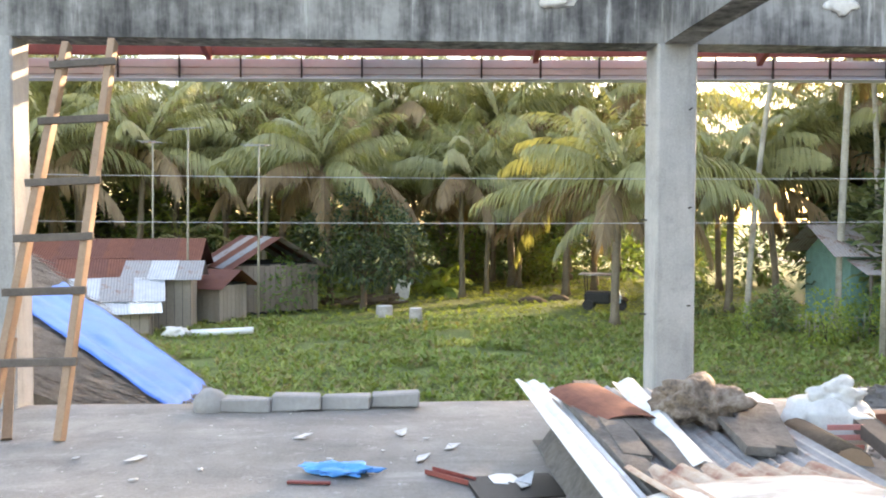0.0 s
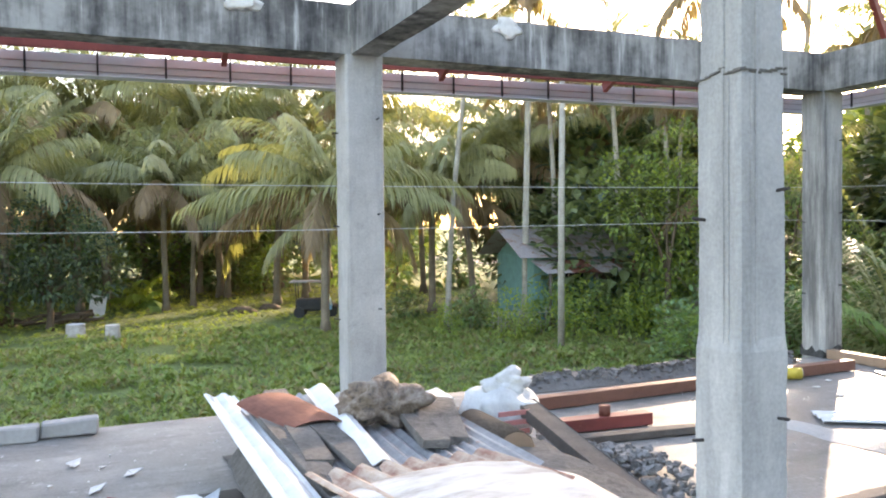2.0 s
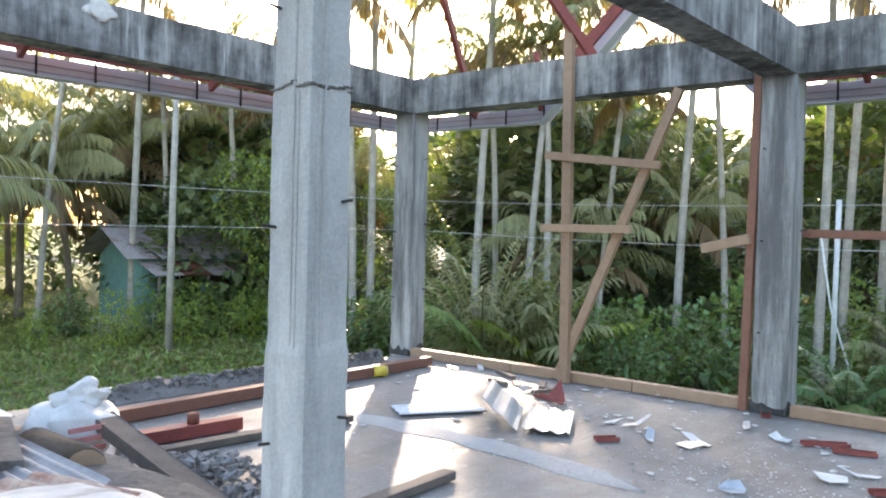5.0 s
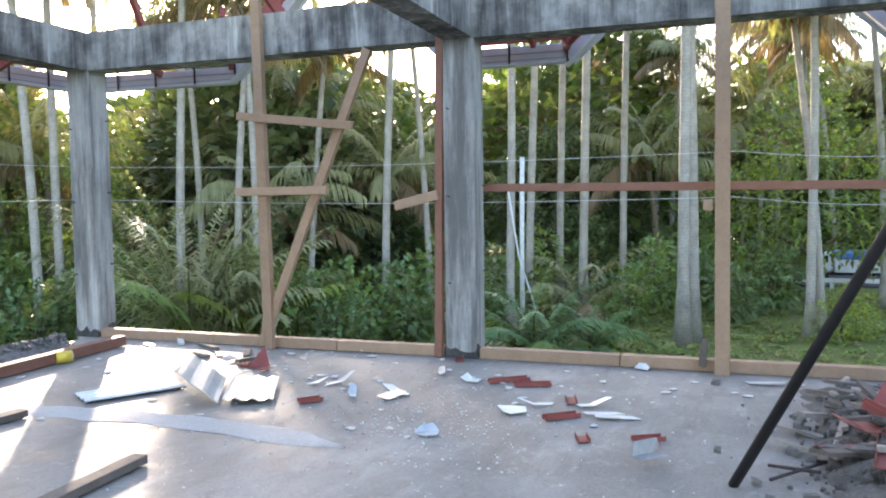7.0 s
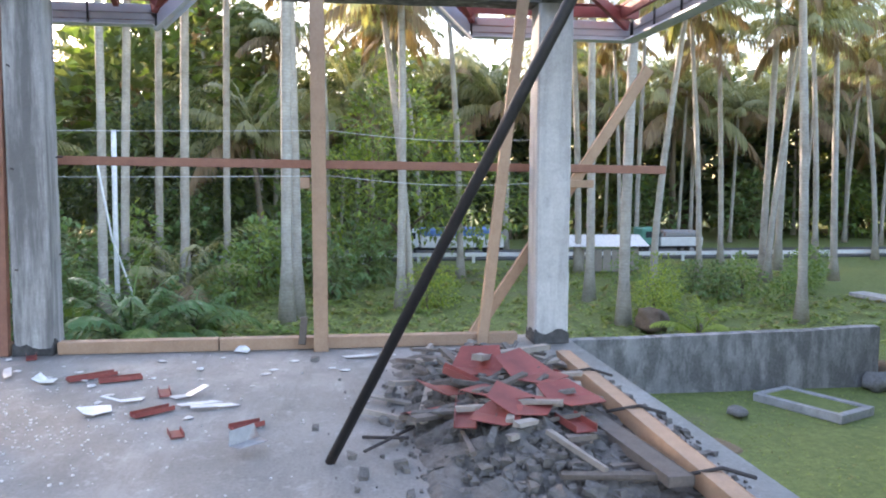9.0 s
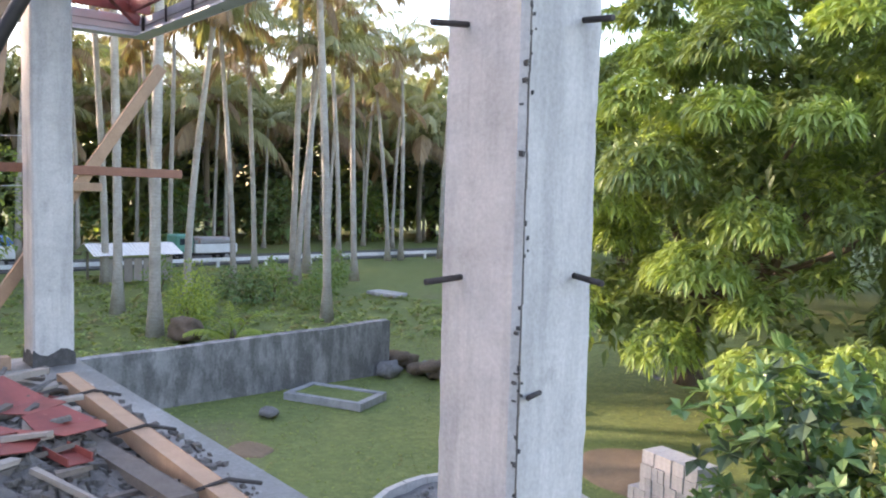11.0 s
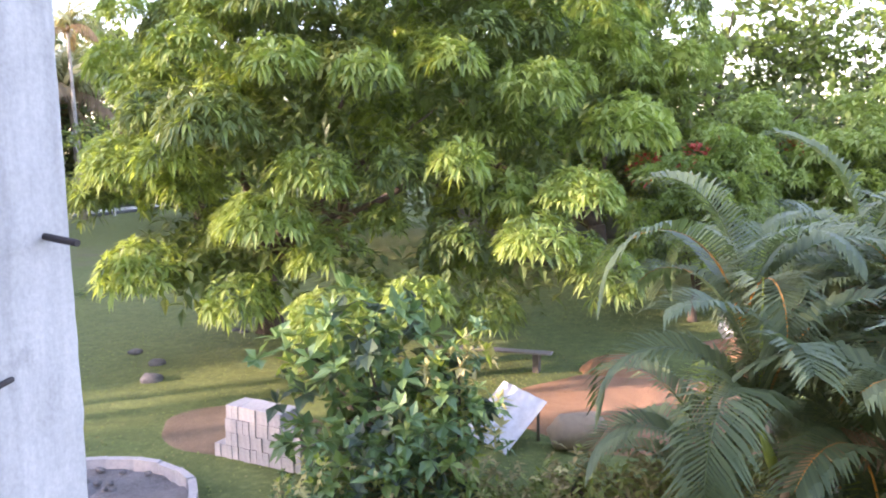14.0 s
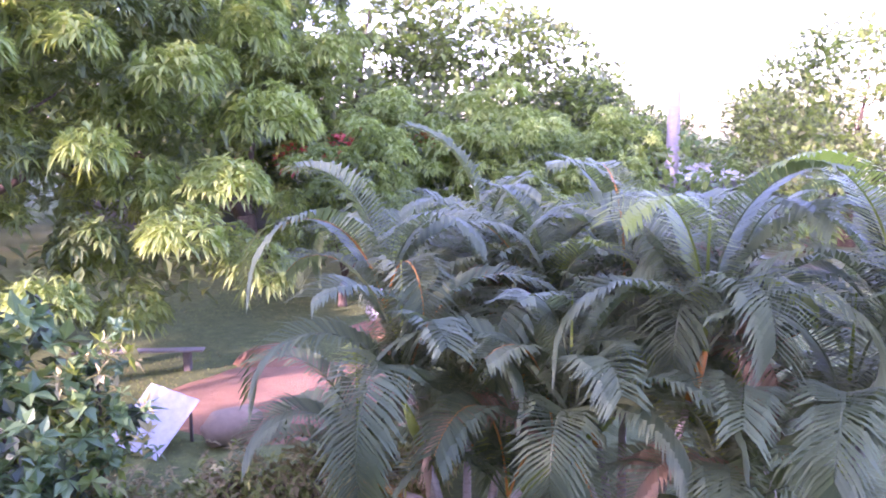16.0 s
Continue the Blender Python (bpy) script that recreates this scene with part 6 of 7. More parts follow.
for q in range(4):
    part("white_mark", new_box((-0.4 + 0.06 * q, -0.062, 0.2 + 0.3 * q), (0.3, -0.052, 0.32 + 0.3 * q)), MAT["paintwhite"], cover, "pale painted mark")
for x in (-0.5, 0.5):
    part("roof_post", tube([(x, 0.75, 0.9), (x, 0.8, 1.8)], 0.025, 6), MAT["pipe"], tri)
part("canopy", new_box((-0.65, -0.75, 1.78), (0.65, 1.1, 1.86), None, 0.01, 0.03), MAT["zinc_old"], tri, "pale tin canopy")
for x, y in ((-0.6, 0.6), (0.6, 0.6), (0.0, -1.0)):
    part("wheel", tube([(x - 0.05, y, 0.28), (x + 0.05, y, 0.28)], 0.28, 14), MAT["tyre"], tri)
for k in range(26):
    x, y = -5.0 + rng.uniform(0, 3.6), 43.5 + rng.uniform(-0.8, 0.8)
    solid("log", tube([(x, y, -2.9 + 0.1 * (k % 4)), (x + rng.uniform(0.6, 1.5), y + rng.uniform(-0.5, 0.5), -2.85 + 0.1 * (k % 5))], rng.uniform(0.05, 0.1), 6), MAT["bark"], "brown firewood log in a pile", "log", group="firewood pile at the field edge")
for k, (x, y, w, h) in enumerate(((6.5, 44.5, 0.6, 0.5), (8.2, 45.8, 0.5, 0.4), (11.2, 45, 0.7, 0.4))):
    solid("stone", lump(w, 50 + k, 2, (1.2, 0.8, 0.5)), MAT["bark"], "brown stone under the palms", "stone", pose(x, y, -2.9), group="stones under the palms")

# white water pipe standing in the palm grove, with a rope hanging beside it
solid("water_pipe", tube([(24.3, 6.80, -3.05), (24.3, 6.80, 0.0), (24.32, 6.78, 2.75)], 0.075, 8), MAT["whitebag"], "white plastic pipe standing upright among palms", "pipe")
solid("hanging_rope", tube([(23.5, 7.02, 1.75), (23.7, 6.75, -0.3), (24.0, 6.35, -1.8), (24.5, 6.10, -3.0)], 0.03, 6), MAT["whitebag"], "pale rope slung down to the ground", "rope")
# loose stones on the gravel of the round bed
bed_rng = random.Random(17)
pebbles = []
for k in range(6):
    bm = lump(bed_rng.uniform(0.03, 0.07), 100 + k, 1, (1, 0.8, 0.6))
    me = bpy.data.meshes.new("pebble")
    bm.to_mesh(me)
    bm.free()
    me.materials.append(MAT["gravel"])
    pebbles.append(me)
for k in range(60):
    a, q = bed_rng.uniform(0, 6.28), 1.4 * bed_rng.random() ** 0.5
    ob = new("pebble", pebbles[k % 6])
    ob.parent = bed
    ob.matrix_basis = pose(q * math.cos(a), q * math.sin(a), 0.12, 0, 0, bed_rng.uniform(0, 360))

# ---- eaves: gutters, red fascia and rafter tails ----


def eave_run(p, q, out, label):
    """A level length of gutter with straps, and the red fascia channel behind it. out: unit vector away from the building."""
    p, q, out = Vector(p), Vector(q), Vector(out)
    t = thing("eave_gutter", label, "gutter", kind="structure")
    part("gutter_face", bar(p, q, 0.012, 0.20), MAT["gutter"], t)
    part("gutter_floor", bar(p - out * 0.075 - Vector((0, 0, 0.094)), q - out * 0.075 - Vector((0, 0, 0.094)), 0.14, 0.01), MAT["gutter"], t)
    part("gutter_lip", bar(p + out * 0.015 + Vector((0, 0, 0.105)), q + out * 0.015 + Vector((0, 0, 0.105)), 0.04, 0.014), MAT["gutter"], t)
    for dz in (-0.035, 0.03):
        part("gutter_fold", bar(p - out * 0.012 + Vector((0, 0, dz)), q - out * 0.012 + Vector((0, 0, dz)), 0.010, 0.008, None, 0.0), MAT["zinc_old"], t)
    part("fascia", bar(p - out * 0.19 + Vector((0, 0, 0.155)), q - out * 0.19 + Vector((0, 0, 0.155)), 0.04, 0.10), MAT["red"], t, "red primed steel fascia channel")
    part("fascia_lip", bar(p - out * 0.17 + Vector((0, 0, 0.225)), q - out * 0.17 + Vector((0, 0, 0.225)), 0.09, 0.012), MAT["red"], t)
    n = max(2, int((q - p).length / 0.55))
    for k in range(n + 1):
        c = p.lerp(q, k / n)
        part("strap", bar(c - out * 0.025 - Vector((0, 0, 0.1)), c - out * 0.025 + Vector((0, 0, 0.13)), 0.016, 0.016, None, 0.0, (1, 0, 0) if abs(out.y) > 0.5 else (0, 1, 0)), MAT["pipe"], t)


def rafter(p, q, w=0.05, h=0.10):
    solid("rafter", bar(p, q, w, h), MAT["red"], "red primed steel rafter tail", "rafter", group="rafter tails of the eaves", kind="structure")


GN = "grey sheet gutter with straps under a red fascia"
YE, XE = 8.38, 8.06
eave_run((-6.5, YE, 2.85), (XE, YE, 2.96), (0, 1, 0), GN)
eave_run((XE, YE - 0.01, 2.96), (XE, 6.1, 2.95), (1, 0, 0), GN)
eave_run((XE, 3.4, 2.92), (XE, 2.2, 2.92), (1, 0, 0), GN)
eave_run((XE, -0.75, 2.90), (XE, -2.38, 2.90), (1, 0, 0), GN)
eave_run((XE - 0.01, -2.4, 2.90), (1.0, -2.4, 2.94), (0, -1, 0), GN)
for ya, yb, z0 in ((6.1, 3.4, 2.95), (2.2, -0.75, 2.88)):
    ym = (ya + yb) / 2
    for y in (ya, yb):
        zt = z0 + abs(ya - ym) * 0.95
        t = thing("gable_rake", "red steel gable rake edged with zinc flashing", "gable rake", kind="structure")
        part("rake_bar", bar((XE - 0.18, y, z0 + 0.12), (XE - 0.18, ym, zt + 0.12), 0.05, 0.14), MAT["red"], t)
        part("flashing", bar((XE, y, z0), (XE, ym, zt), 0.012, 0.22), MAT["gutter"], t, "bright zinc flashing strip")
        part("flashing_fold", bar((XE - 0.08, y, z0 - 0.1), (XE - 0.08, ym, zt - 0.1), 0.15, 0.012), MAT["gutter"], t)
        rafter((XE - 0.2, ym, zt + 0.1), (X2 - 0.5, ym, zt + 0.14))
        rafter((XE - 0.1, y, z0 + 0.1), (X2, y - (0.5 if y > ym else -0.5), ZT + 0.1))
for x in (-5.0, -2.30, 0.66, 2.76, 4.7, 6.6):
    rafter((x, Y2 + 0.16, 3.24), (x + 0.04, YE - 0.2, 2.98))
for y in (7.0, 2.5, -1.6):
    rafter((X2 + 0.16, y, 3.26), (XE - 0.2, y, 3.0))
rafter((X2 + 0.05, Y2 + 0.05, ZT), (XE - 0.1, YE - 0.1, 3.08))
rafter((X2 + 0.05, Y0 - 0.05, ZT), (XE - 0.1, -2.3, 2.95))
rafter((4.2, -1.45, ZT), (4.2, -2.25, 2.98))
# steel bits of the open roof above the corner
for p, q in (((X2, 6.6, ZT), (5.6, 6.0, 4.6)), ((X2, 4.9, ZT), (5.8, 5.4, 4.7)), ((5.6, 6.0, 4.6), (5.7, 2.2, 4.9)), ((X2, 3.5, ZT), (X2 + 0.9, 4.7, 4.2))):
    rafter(p, q)

# ---- string lines round the frame ----
for z, dz in ((1.90, 0.0), (1.51, 0.02)):
    for a, b in (((-6.5, Y2 + 0.17, z), (X2 + 0.17, Y2 + 0.17, z + dz)), ((X2 + 0.17, Y2 + 0.17, z + dz), (X2 + 0.17, 0.6, z - 0.05)), ((X2 + 0.17, 0.6, z - 0.05), (X2 + 0.17, Y0, z - 0.10))):
        m = [(a[0] + (b[0] - a[0]) * s, a[1] + (b[1] - a[1]) * s, a[2] + (b[2] - a[2]) * s - 0.05 * math.sin(math.pi * s)) for s in [k / 8 for k in range(9)]]
        solid("string_line", tube(m, 0.003, 5), MAT["wire"], "thin pale line stretched past the columns", "wire", group="lines round the frame")

# ---- lumber along the open east side ----


def lumber(p, q, w=0.09, h=0.05, mat="wood", label="fresh sawn wooden post", up=(0, 0, 1), name="wooden_post", cat="post"):
    return solid(name, bar(p, q, w, h, None, 0.004, up), MAT[mat], label, cat)


KL = "sawn wooden kerb board along the slab edge"
for a, b in ((7.22, 5.75), (5.74, 4.30), (4.29, 3.18), (2.82, 1.55), (1.54, 0.10), (0.09, -1.0)):
    lumber((7.02, a, 0.05), (7.02, b, 0.05), 0.11, 0.10, "wood", KL, name="kerb_board", cat="board")
lumber((6.88, 5.00, 0.0), (6.86, 5.05, 3.75), 0.10, 0.06, "wood", "upright sawn wooden post nailed to the beam", (1, 0, 0))
lumber((6.92, 5.12, 0.02), (6.92, 3.88, 2.90), 0.09, 0.05, "wood", "slanting wooden brace beside the post", (1, 0, 0), "wooden_brace", "brace")
lumber((6.82, 5.27, 2.33), (6.82, 4.00, 2.18), 0.04, 0.08, "wood", "short wooden rail nailed across the brace", name="wooden_rail", cat="rail")
lumber((6.82, 5.30, 1.58), (6.82, 4.28, 1.58), 0.04, 0.08, "wood", "short wooden rail nailed across the brace", name="wooden_rail", cat="rail")
lumber((6.97, 3.22, 0.0), (6.97, 3.17, 3.03), 0.07, 0.06, "wood_red", "reddish wooden post against the column", (1, 0, 0))
lumber((6.92, 3.62, 1.42), (6.92, 3.19, 1.52), 0.05, 0.09, "wood", "short wooden block nailed to the post", name="wooden_rail", cat="rail")
lumber((7.31, 2.92, 1.58), (7.31, -2.46, 1.53), 0.04, 0.075, "wood_red", "long horizontal wooden rail past the columns", name="wooden_rail", cat="rail")
lumber((6.88, 0.70, 0.0), (6.86, 0.72, 3.75), 0.12, 0.07, "wood", "upright sawn wooden post nailed to the beam", (1, 0, 0))
lumber((6.93, 0.86, 0.05), (6.93, 0.84, 0.28), 0.06, 0.05, "wood_old", "wood block beside the post foot", (1, 0, 0), "wood_block", "block")
lumber((6.9, 0.78, 1.40), (6.9, 0.86, 1.40), 0.05, 0.09, "wood", "small wooden cleat on the post", name="wooden_cleat", cat="cleat")
lumber((6.95, -0.68, 0.02), (6.90, -1.03, 3.25), 0.09, 0.06, "wood", "leaning sawn wooden post", (1, 0, 0))
lumber((7.30, -0.66, 0.02), (7.38, -2.30, 2.46), 0.09, 0.05, "wood", "slanting wooden brace past the column", (1, 0, 0), "wooden_brace", "brace")
lumber((7.25, -1.2, 1.40), (7.25, -1.75, 1.40), 0.04, 0.07, "wood", "short wooden rail behind the column", name="wooden_rail", cat="rail")

# leaning iron pipe
pp = thing("iron_pipe", "long black iron pipe leaning on the beam", "pipe")
part("tube", tube([(4.215, 0.62, 0.0), (3.00, -0.98, 3.5)], 0.027, 10), MAT["pipe"], pp)

# ladder
lad = thing("wooden_ladder", "rough wooden ladder leaning on the concrete beam", "ladder")
la, lb = (Vector((-3.30, 6.25, 0.0)), Vector((-3.12, 7.20, 2.86))), (Vector((-2.83, 6.27, 0.0)), Vector((-2.77, 7.20, 2.89)))
for a, b in (la, lb):
    part("side_rail", bar(a, b, 0.055, 0.09, None, 0.005, (0, -1, 0.3)), MAT["wood"], lad)
for s in (0.18, 0.345, 0.476, 0.617, 0.78, 0.936):
    a, b = la[0].lerp(la[1], s), lb[0].lerp(lb[1], s)
    e = (b - a).normalized() * 0.07
    part("rung", bar(a - e + Vector((0, -0.06, 0)), b + e + Vector((0, -0.06, 0)), 0.035, 0.055), MAT["wood_old"], lad, "grey weathered rung")
lumber((-3.20, 6.32, 0.0), (-3.36, 6.75, 0.62), 0.06, 0.05, "wood", "short propped lumber by the ladder foot", name="wooden_prop", cat="prop")

# ---- block row at the north edge ----
for k in range(4):
    solid("edge_block", new_box((-0.19, -0.07, 0), (0.19, 0.07, 0.105 + 0.012 * (k % 2)), None, 0.012, 0.012), MAT["cement"], "grey hollow block mortared on the slab edge", "block", pose(-1.74 + 0.387 * k, 7.10 + 0.03 * k, 0.0, 0, 0, random.uniform(-3, 3)), group="blocks on the slab edge")
blob = lump(0.13, 5, 2, (1.1, 0.8, 1.0))
solid("mortar_lump", blob, MAT["cement"], "grey mortar lump at the slab edge", "mortar lump", pose(-2.02, 7.12, 0.05))

# ---- thatched roof with tarp beside the slab ----
ht = thing("thatched_hut", "low hut with a weathered nipa thatch roof", "hut")


def roof_z(x):
    return -0.33 + 0.35 * (-2.65 - x)


bm = bmesh.new()
cor = [(-2.62, 7.72), (-2.62, 9.45), (-6.6, 13.9), (-6.6, 7.72)]
tv = [bm.verts.new((x, y, roof_z(x))) for x, y in cor]
bv = [bm.verts.new((x, y, roof_z(x) - 0.14)) for x, y in cor]
bm.faces.new(tv)
bm.faces.new(bv[::-1])
for k in range(4):
    q = (k + 1) % 4
    bm.faces.new((tv[k], bv[k], bv[q], tv[q]))
part("roof", bm, MAT["thatch"], ht)
L = Leaves()
r = random.Random(9)
for _ in range(5200):
    x = r.uniform(-6.5, -2.62)
    ymax = 9.45 + (-2.62 - x) / 3.98 * 4.45
    y = r.uniform(7.72, ymax)
    d = Vector((1, r.uniform(-0.5, 0.5), -0.35 + r.uniform(-0.02, 0.05)))
    L.blade(Vector((x, y, roof_z(x) + r.uniform(0.004, 0.03))), d, Vector((0, 0, 1)), r.uniform(0.12, 0.35), r.uniform(0.012, 0.03), 0.02)
tagged(part("thatch", L.mesh("thatch", [MAT["thatch"]]), None, ht), kind="stuff")
bm = bmesh.new()
v = [bm.verts.new(p) for p in ((-2.62, 9.46, -0.36), (-6.6, 13.91, 1.03), (-6.6, 16.5, -0.3), (-4.0, 13.5, -0.8))]
bm.faces.new(v)
part("roof_back", bm, MAT["thatch"], ht)
part("wall", new_box((-6.4, 7.9, -3.1), (-3.0, 9.3, -0.4)), MAT["brownwall"], ht)
part("wall", new_box((-6.4, 9.3, -3.1), (-4.5, 11.5, -0.2)), MAT["brownwall"], ht)


def tarp():
    bm = bmesh.new()
    A, B, C, D = Vector((-4.95, 10.2, 0)), Vector((-5.25, 12.2, 0)), Vector((-2.58, 9.50, 0)), Vector((-2.60, 8.25, 0))
    n, m = 40, 14
    grid = []
    for i in range(n + 1):
        row = []
        for j in range(m + 1):
            s, u = i / n, j / m
            p = A.lerp(D, s).lerp(B.lerp(C, s), u)
            w = 0.035 * noise.noise((s * 3.2, u * 9, 1)) + 0.018 * noise.noise((s * 9, u * 16, 4))
            z = roof_z(p.x) + 0.06 + w - (0.10 * max(0, s - 0.95) * 20)
            row.append(bm.verts.new((p.x + (0.08 if s > 0.98 else 0), p.y, z)))
        grid.append(row)
    for i in range(n):
        for j in range(m):
            bm.faces.new((grid[i][j], grid[i + 1][j], grid[i + 1][j + 1], grid[i][j + 1])).smooth = True
    return bm


tp = solid("tarpaulin", tarp(), MAT["tarp"], "creased bright blue tarpaulin spread on the thatch", "tarpaulin")
sol = tp.modifiers.new("thick", "SOLIDIFY")
sol.thickness = 0.004

# ---- pile of old roofing sheets ----
PILE = "piled old roofing"
core = thing("debris_heap", "dark heap of rubble under old roofing sheets", "debris heap")
bm = bmesh.new()
n = 18
rows = []
for j in range(n + 1):
    row = []
    for i in range(n + 1):
        x, y = 0.37 + 1.85 * i / n, 3.1 + 3.05 * j / n
        e = min(i, j, n - i, n - j) / 2.0
        z = 0.005 + min(1, e) * (0.26 + 0.05 * noise.noise((x * 4, y * 4, 2))) * (1 - 0.45 * max(0, (x - 1.8) / 0.7))
        row.append(bm.verts.new((x + 0.03 * noise.noise((x * 9, y * 9, 0)), y, z)))
    rows.append(row)
for j in range(n):
    for i in range(n):
        bm.faces.new((rows[j][i], rows[j][i + 1], rows[j + 1][i + 1], rows[j + 1][i]))
part("heap_body", bm, MAT["rubble"], core)


def sheet_thing(w, l, at, mat, label, name="roofing_sheet", pitch=0.076, amp=0.011, **kw):
    return solid(name, corrugated(w, l, pitch, amp, **kw), MAT[mat], label, "roofing sheet", at, group=PILE)


sheet_thing(0.78, 2.1, pose(1.24, 5.15, 0.345, -1, 1, -3), "zinc_old", "weathered grey corrugated zinc sheet on the heap")
sheet_thing(0.50, 2.3, pose(0.64, 5.05, 0.345, 0, -1, 0), "zinc_old", "dark mossy corrugated sheet on the heap")
sheet_thing(0.20, 2.75, pose(0.37, 4.87, 0.385, 0, 3, 0.5), "white_sheet", "bright white ridge sheet along the heap edge", "ridge_sheet", 0.11, 0.014)
sheet_thing(0.14, 1.75, pose(0.88, 5.17, 0.41, 1, 0, -4.6), "white_sheet", "pale bluish ridge cap strip on the heap", "metal_strip", 0.17, 0.02)
for k, (x, y, a, l) in enumerate(((0.54, 4.75, 2, 1.9), (0.62, 5.2, -3, 1.5), (0.76, 4.75, 3, 1.3), (1.34, 4.95, -14, 0.8), (1.47, 5.0, -18, 0.85), (1.22, 4.75, -8, 0.55))):
    solid("mossy_board", new_box((-0.07, -l / 2, 0), (0.07, l / 2, 0.035), None, 0.008), MAT["rubble"], "mossy black rotten board on the heap", "board", pose(x, y, 0.37 + 0.02 * (k % 2), 2, 4, a), group=PILE)
bm = bmesh.new()
n = 16
rowa = []
for j in range(6):
    rr = []
    for i in range(n + 1):
        a = math.pi * (0.12 + 0.76 * i / n)
        rr.append(bm.verts.new((-0.27 * math.cos(a), -0.33 + 0.66 * j / 5, 0.17 * math.sin(a) + 0.01 * noise.noise((i, j, 0)))))
    rowa.append(rr)
for j in range(5):
    for i in range(n):
        bm.faces.new((rowa[j][i], rowa[j][i + 1], rowa[j + 1][i + 1], rowa[j + 1][i]))
cap = solid("curled_sheet", bm, MAT["rust"], "curled rust-red metal sheet lying on the heap", "metal sheet", pose(0.66, 5.38, 0.37, 4, 4, 14) @ Matrix.Diagonal((0.85, 1.0, 0.55, 1)), group=PILE)
cap.modifiers.new("thick", "SOLIDIFY").thickness = 0.006
solid("rotten_sack", lump(0.20, 31, 4, (1.2, 0.9, 0.62), 0.75), MAT["mottled"], "mottled brown crumpled sack on the heap", "sack", pose(1.15, 5.18, 0.47, 10, 0, 10), group=PILE)
solid("white_scrap", new_box((-0.2, -0.1, 0), (0.2, 0.1, 0.012), None, 0.02), MAT["whitebag"], "small crumpled white plastic scrap", "scrap", pose(1.55, 5.62, 0.37, 5, -5, 15), group=PILE)
rs = sheet_thing(0.98, 0.65, pose(0.98, 3.97, 0.41, -4, 1, 5), "rust_cream", "rusted corrugated sheet with orange and cream streaks", "rusty_sheet", 0.125, 0.019)
bm = bmesh.new()
gridw = []
for j in range(19):
    rr = []
    for i in range(25):
        s, u = i / 24, j / 18
        x, y = 0.36 + 1.26 * s, 2.72 + 0.16 * s + (0.98 + 0.22 * math.sin(math.pi * min(1, 0.15 + s * 0.8))) * u
        z = 0.41 + 0.10 * math.sin(math.pi * s) * math.sin(math.pi * min(1, 0.2 + 0.7 * u)) + 0.015 * noise.noise((s * 7, u * 5, 3)) - 0.22 * max(0, s - 0.8) * 4 * 0.3
        rr.append(bm.verts.new((x, y, z)))
    gridw.append(rr)
for j in range(18):
    for i in range(24):
        bm.faces.new((gridw[j][i], gridw[j][i + 1], gridw[j + 1][i + 1], gridw[j + 1][i])).smooth = True
wt = solid("white_tarpaulin", bm, MAT["tarpwhite"], "stained white tarpaulin draped over the heap", "tarpaulin", group=PILE)
wt.modifiers.new("thick", "SOLIDIFY").thickness = 0.004
bag = thing("plastic_sack", "full white plastic sack with faded red print", "sack", pose(2.08, 5.55, 0.0))
part("body", lump(0.25, 41, 4, (1.15, 0.8, 0.85), 0.3), MAT["whitebag"], bag).location = (0, 0, 0.22)
part("tied_neck", lump(0.12, 43, 4, (1.4, 0.7, 0.8), 0.55), MAT["whitebag"], bag).location = (0.06, 0, 0.42)
for k in range(4):
    part("print_bar", new_box((-0.13, -0.262, 0.10 + 0.06 * k), (0.09, -0.250, 0.13 + 0.06 * k)), MAT["printred"], bag, "faded red printed bar")
lg = thing("cut_log", "short cut log with a pale sawn end", "log", pose(1.76, 4.72, 0.22, 0, 0, 20))
part("bark", tube([(0, 0, 0), (0.15, 0.5, 0.03)], [0.13, 0.12], 14), MAT["bark"], lg)
part("sawn_end", tube([(-0.004, -0.012, 0), (0, 0, 0)], [0.122, 0.122], 14), MAT["wood"], lg, "pale sawn end")
lumber((2.22, 5.45, 0.30), (2.16, 4.0, 0.06), 0.14, 0.07, "wood_old", "grey dusty timber sloping off the heap", name="old_timber", cat="timber")
bp = thing("gravel_heap", "low heap of broken grey concrete and gravel", "gravel heap")
bm = bmesh.new()
for k in range(650):
    x, y = min(rng.gauss(2.42, 0.22), 2.9), rng.gauss(4.75, 0.40)
    h = max(0, 0.16 - 0.2 * math.hypot(x - 2.4, y - 4.7))
    rr = rng.uniform(0.006, 0.024)
    z = h * rng.random()
    box(bm, (x - rr, y - rr * 0.8, z - 0.004), (x + rr, y + rr * 0.8, z + rr * 1.2), None, rr * 0.7)
tagged(part("gravel", bm, MAT["palegravel"], bp), kind="stuff")
bm = bmesh.new()
for k in range(620):
    x, y = rng.uniform(2.9, 6.4), rng.gauss(7.22, 0.08)
    h = 0.20 * math.exp(-((y - 7.22) / 0.13) ** 2) * (0.6 + 0.4 * noise.noise((x * 1.5, 0, 0)))
    rr = rng.uniform(0.008, 0.026)
    z = h * (0.6 + 0.4 * rng.random())
    box(bm, (x - rr, y - rr, z - rr), (x + rr, y + rr, z + rr * 0.8), None, rr * 0.7)
ridge = thing("gravel_ridge", "ridge of gravel and soil along the slab edge", "gravel heap")
tagged(part("gravel", bm, MAT["gravel"], ridge), kind="stuff")
bm = bmesh.new()
prev = None
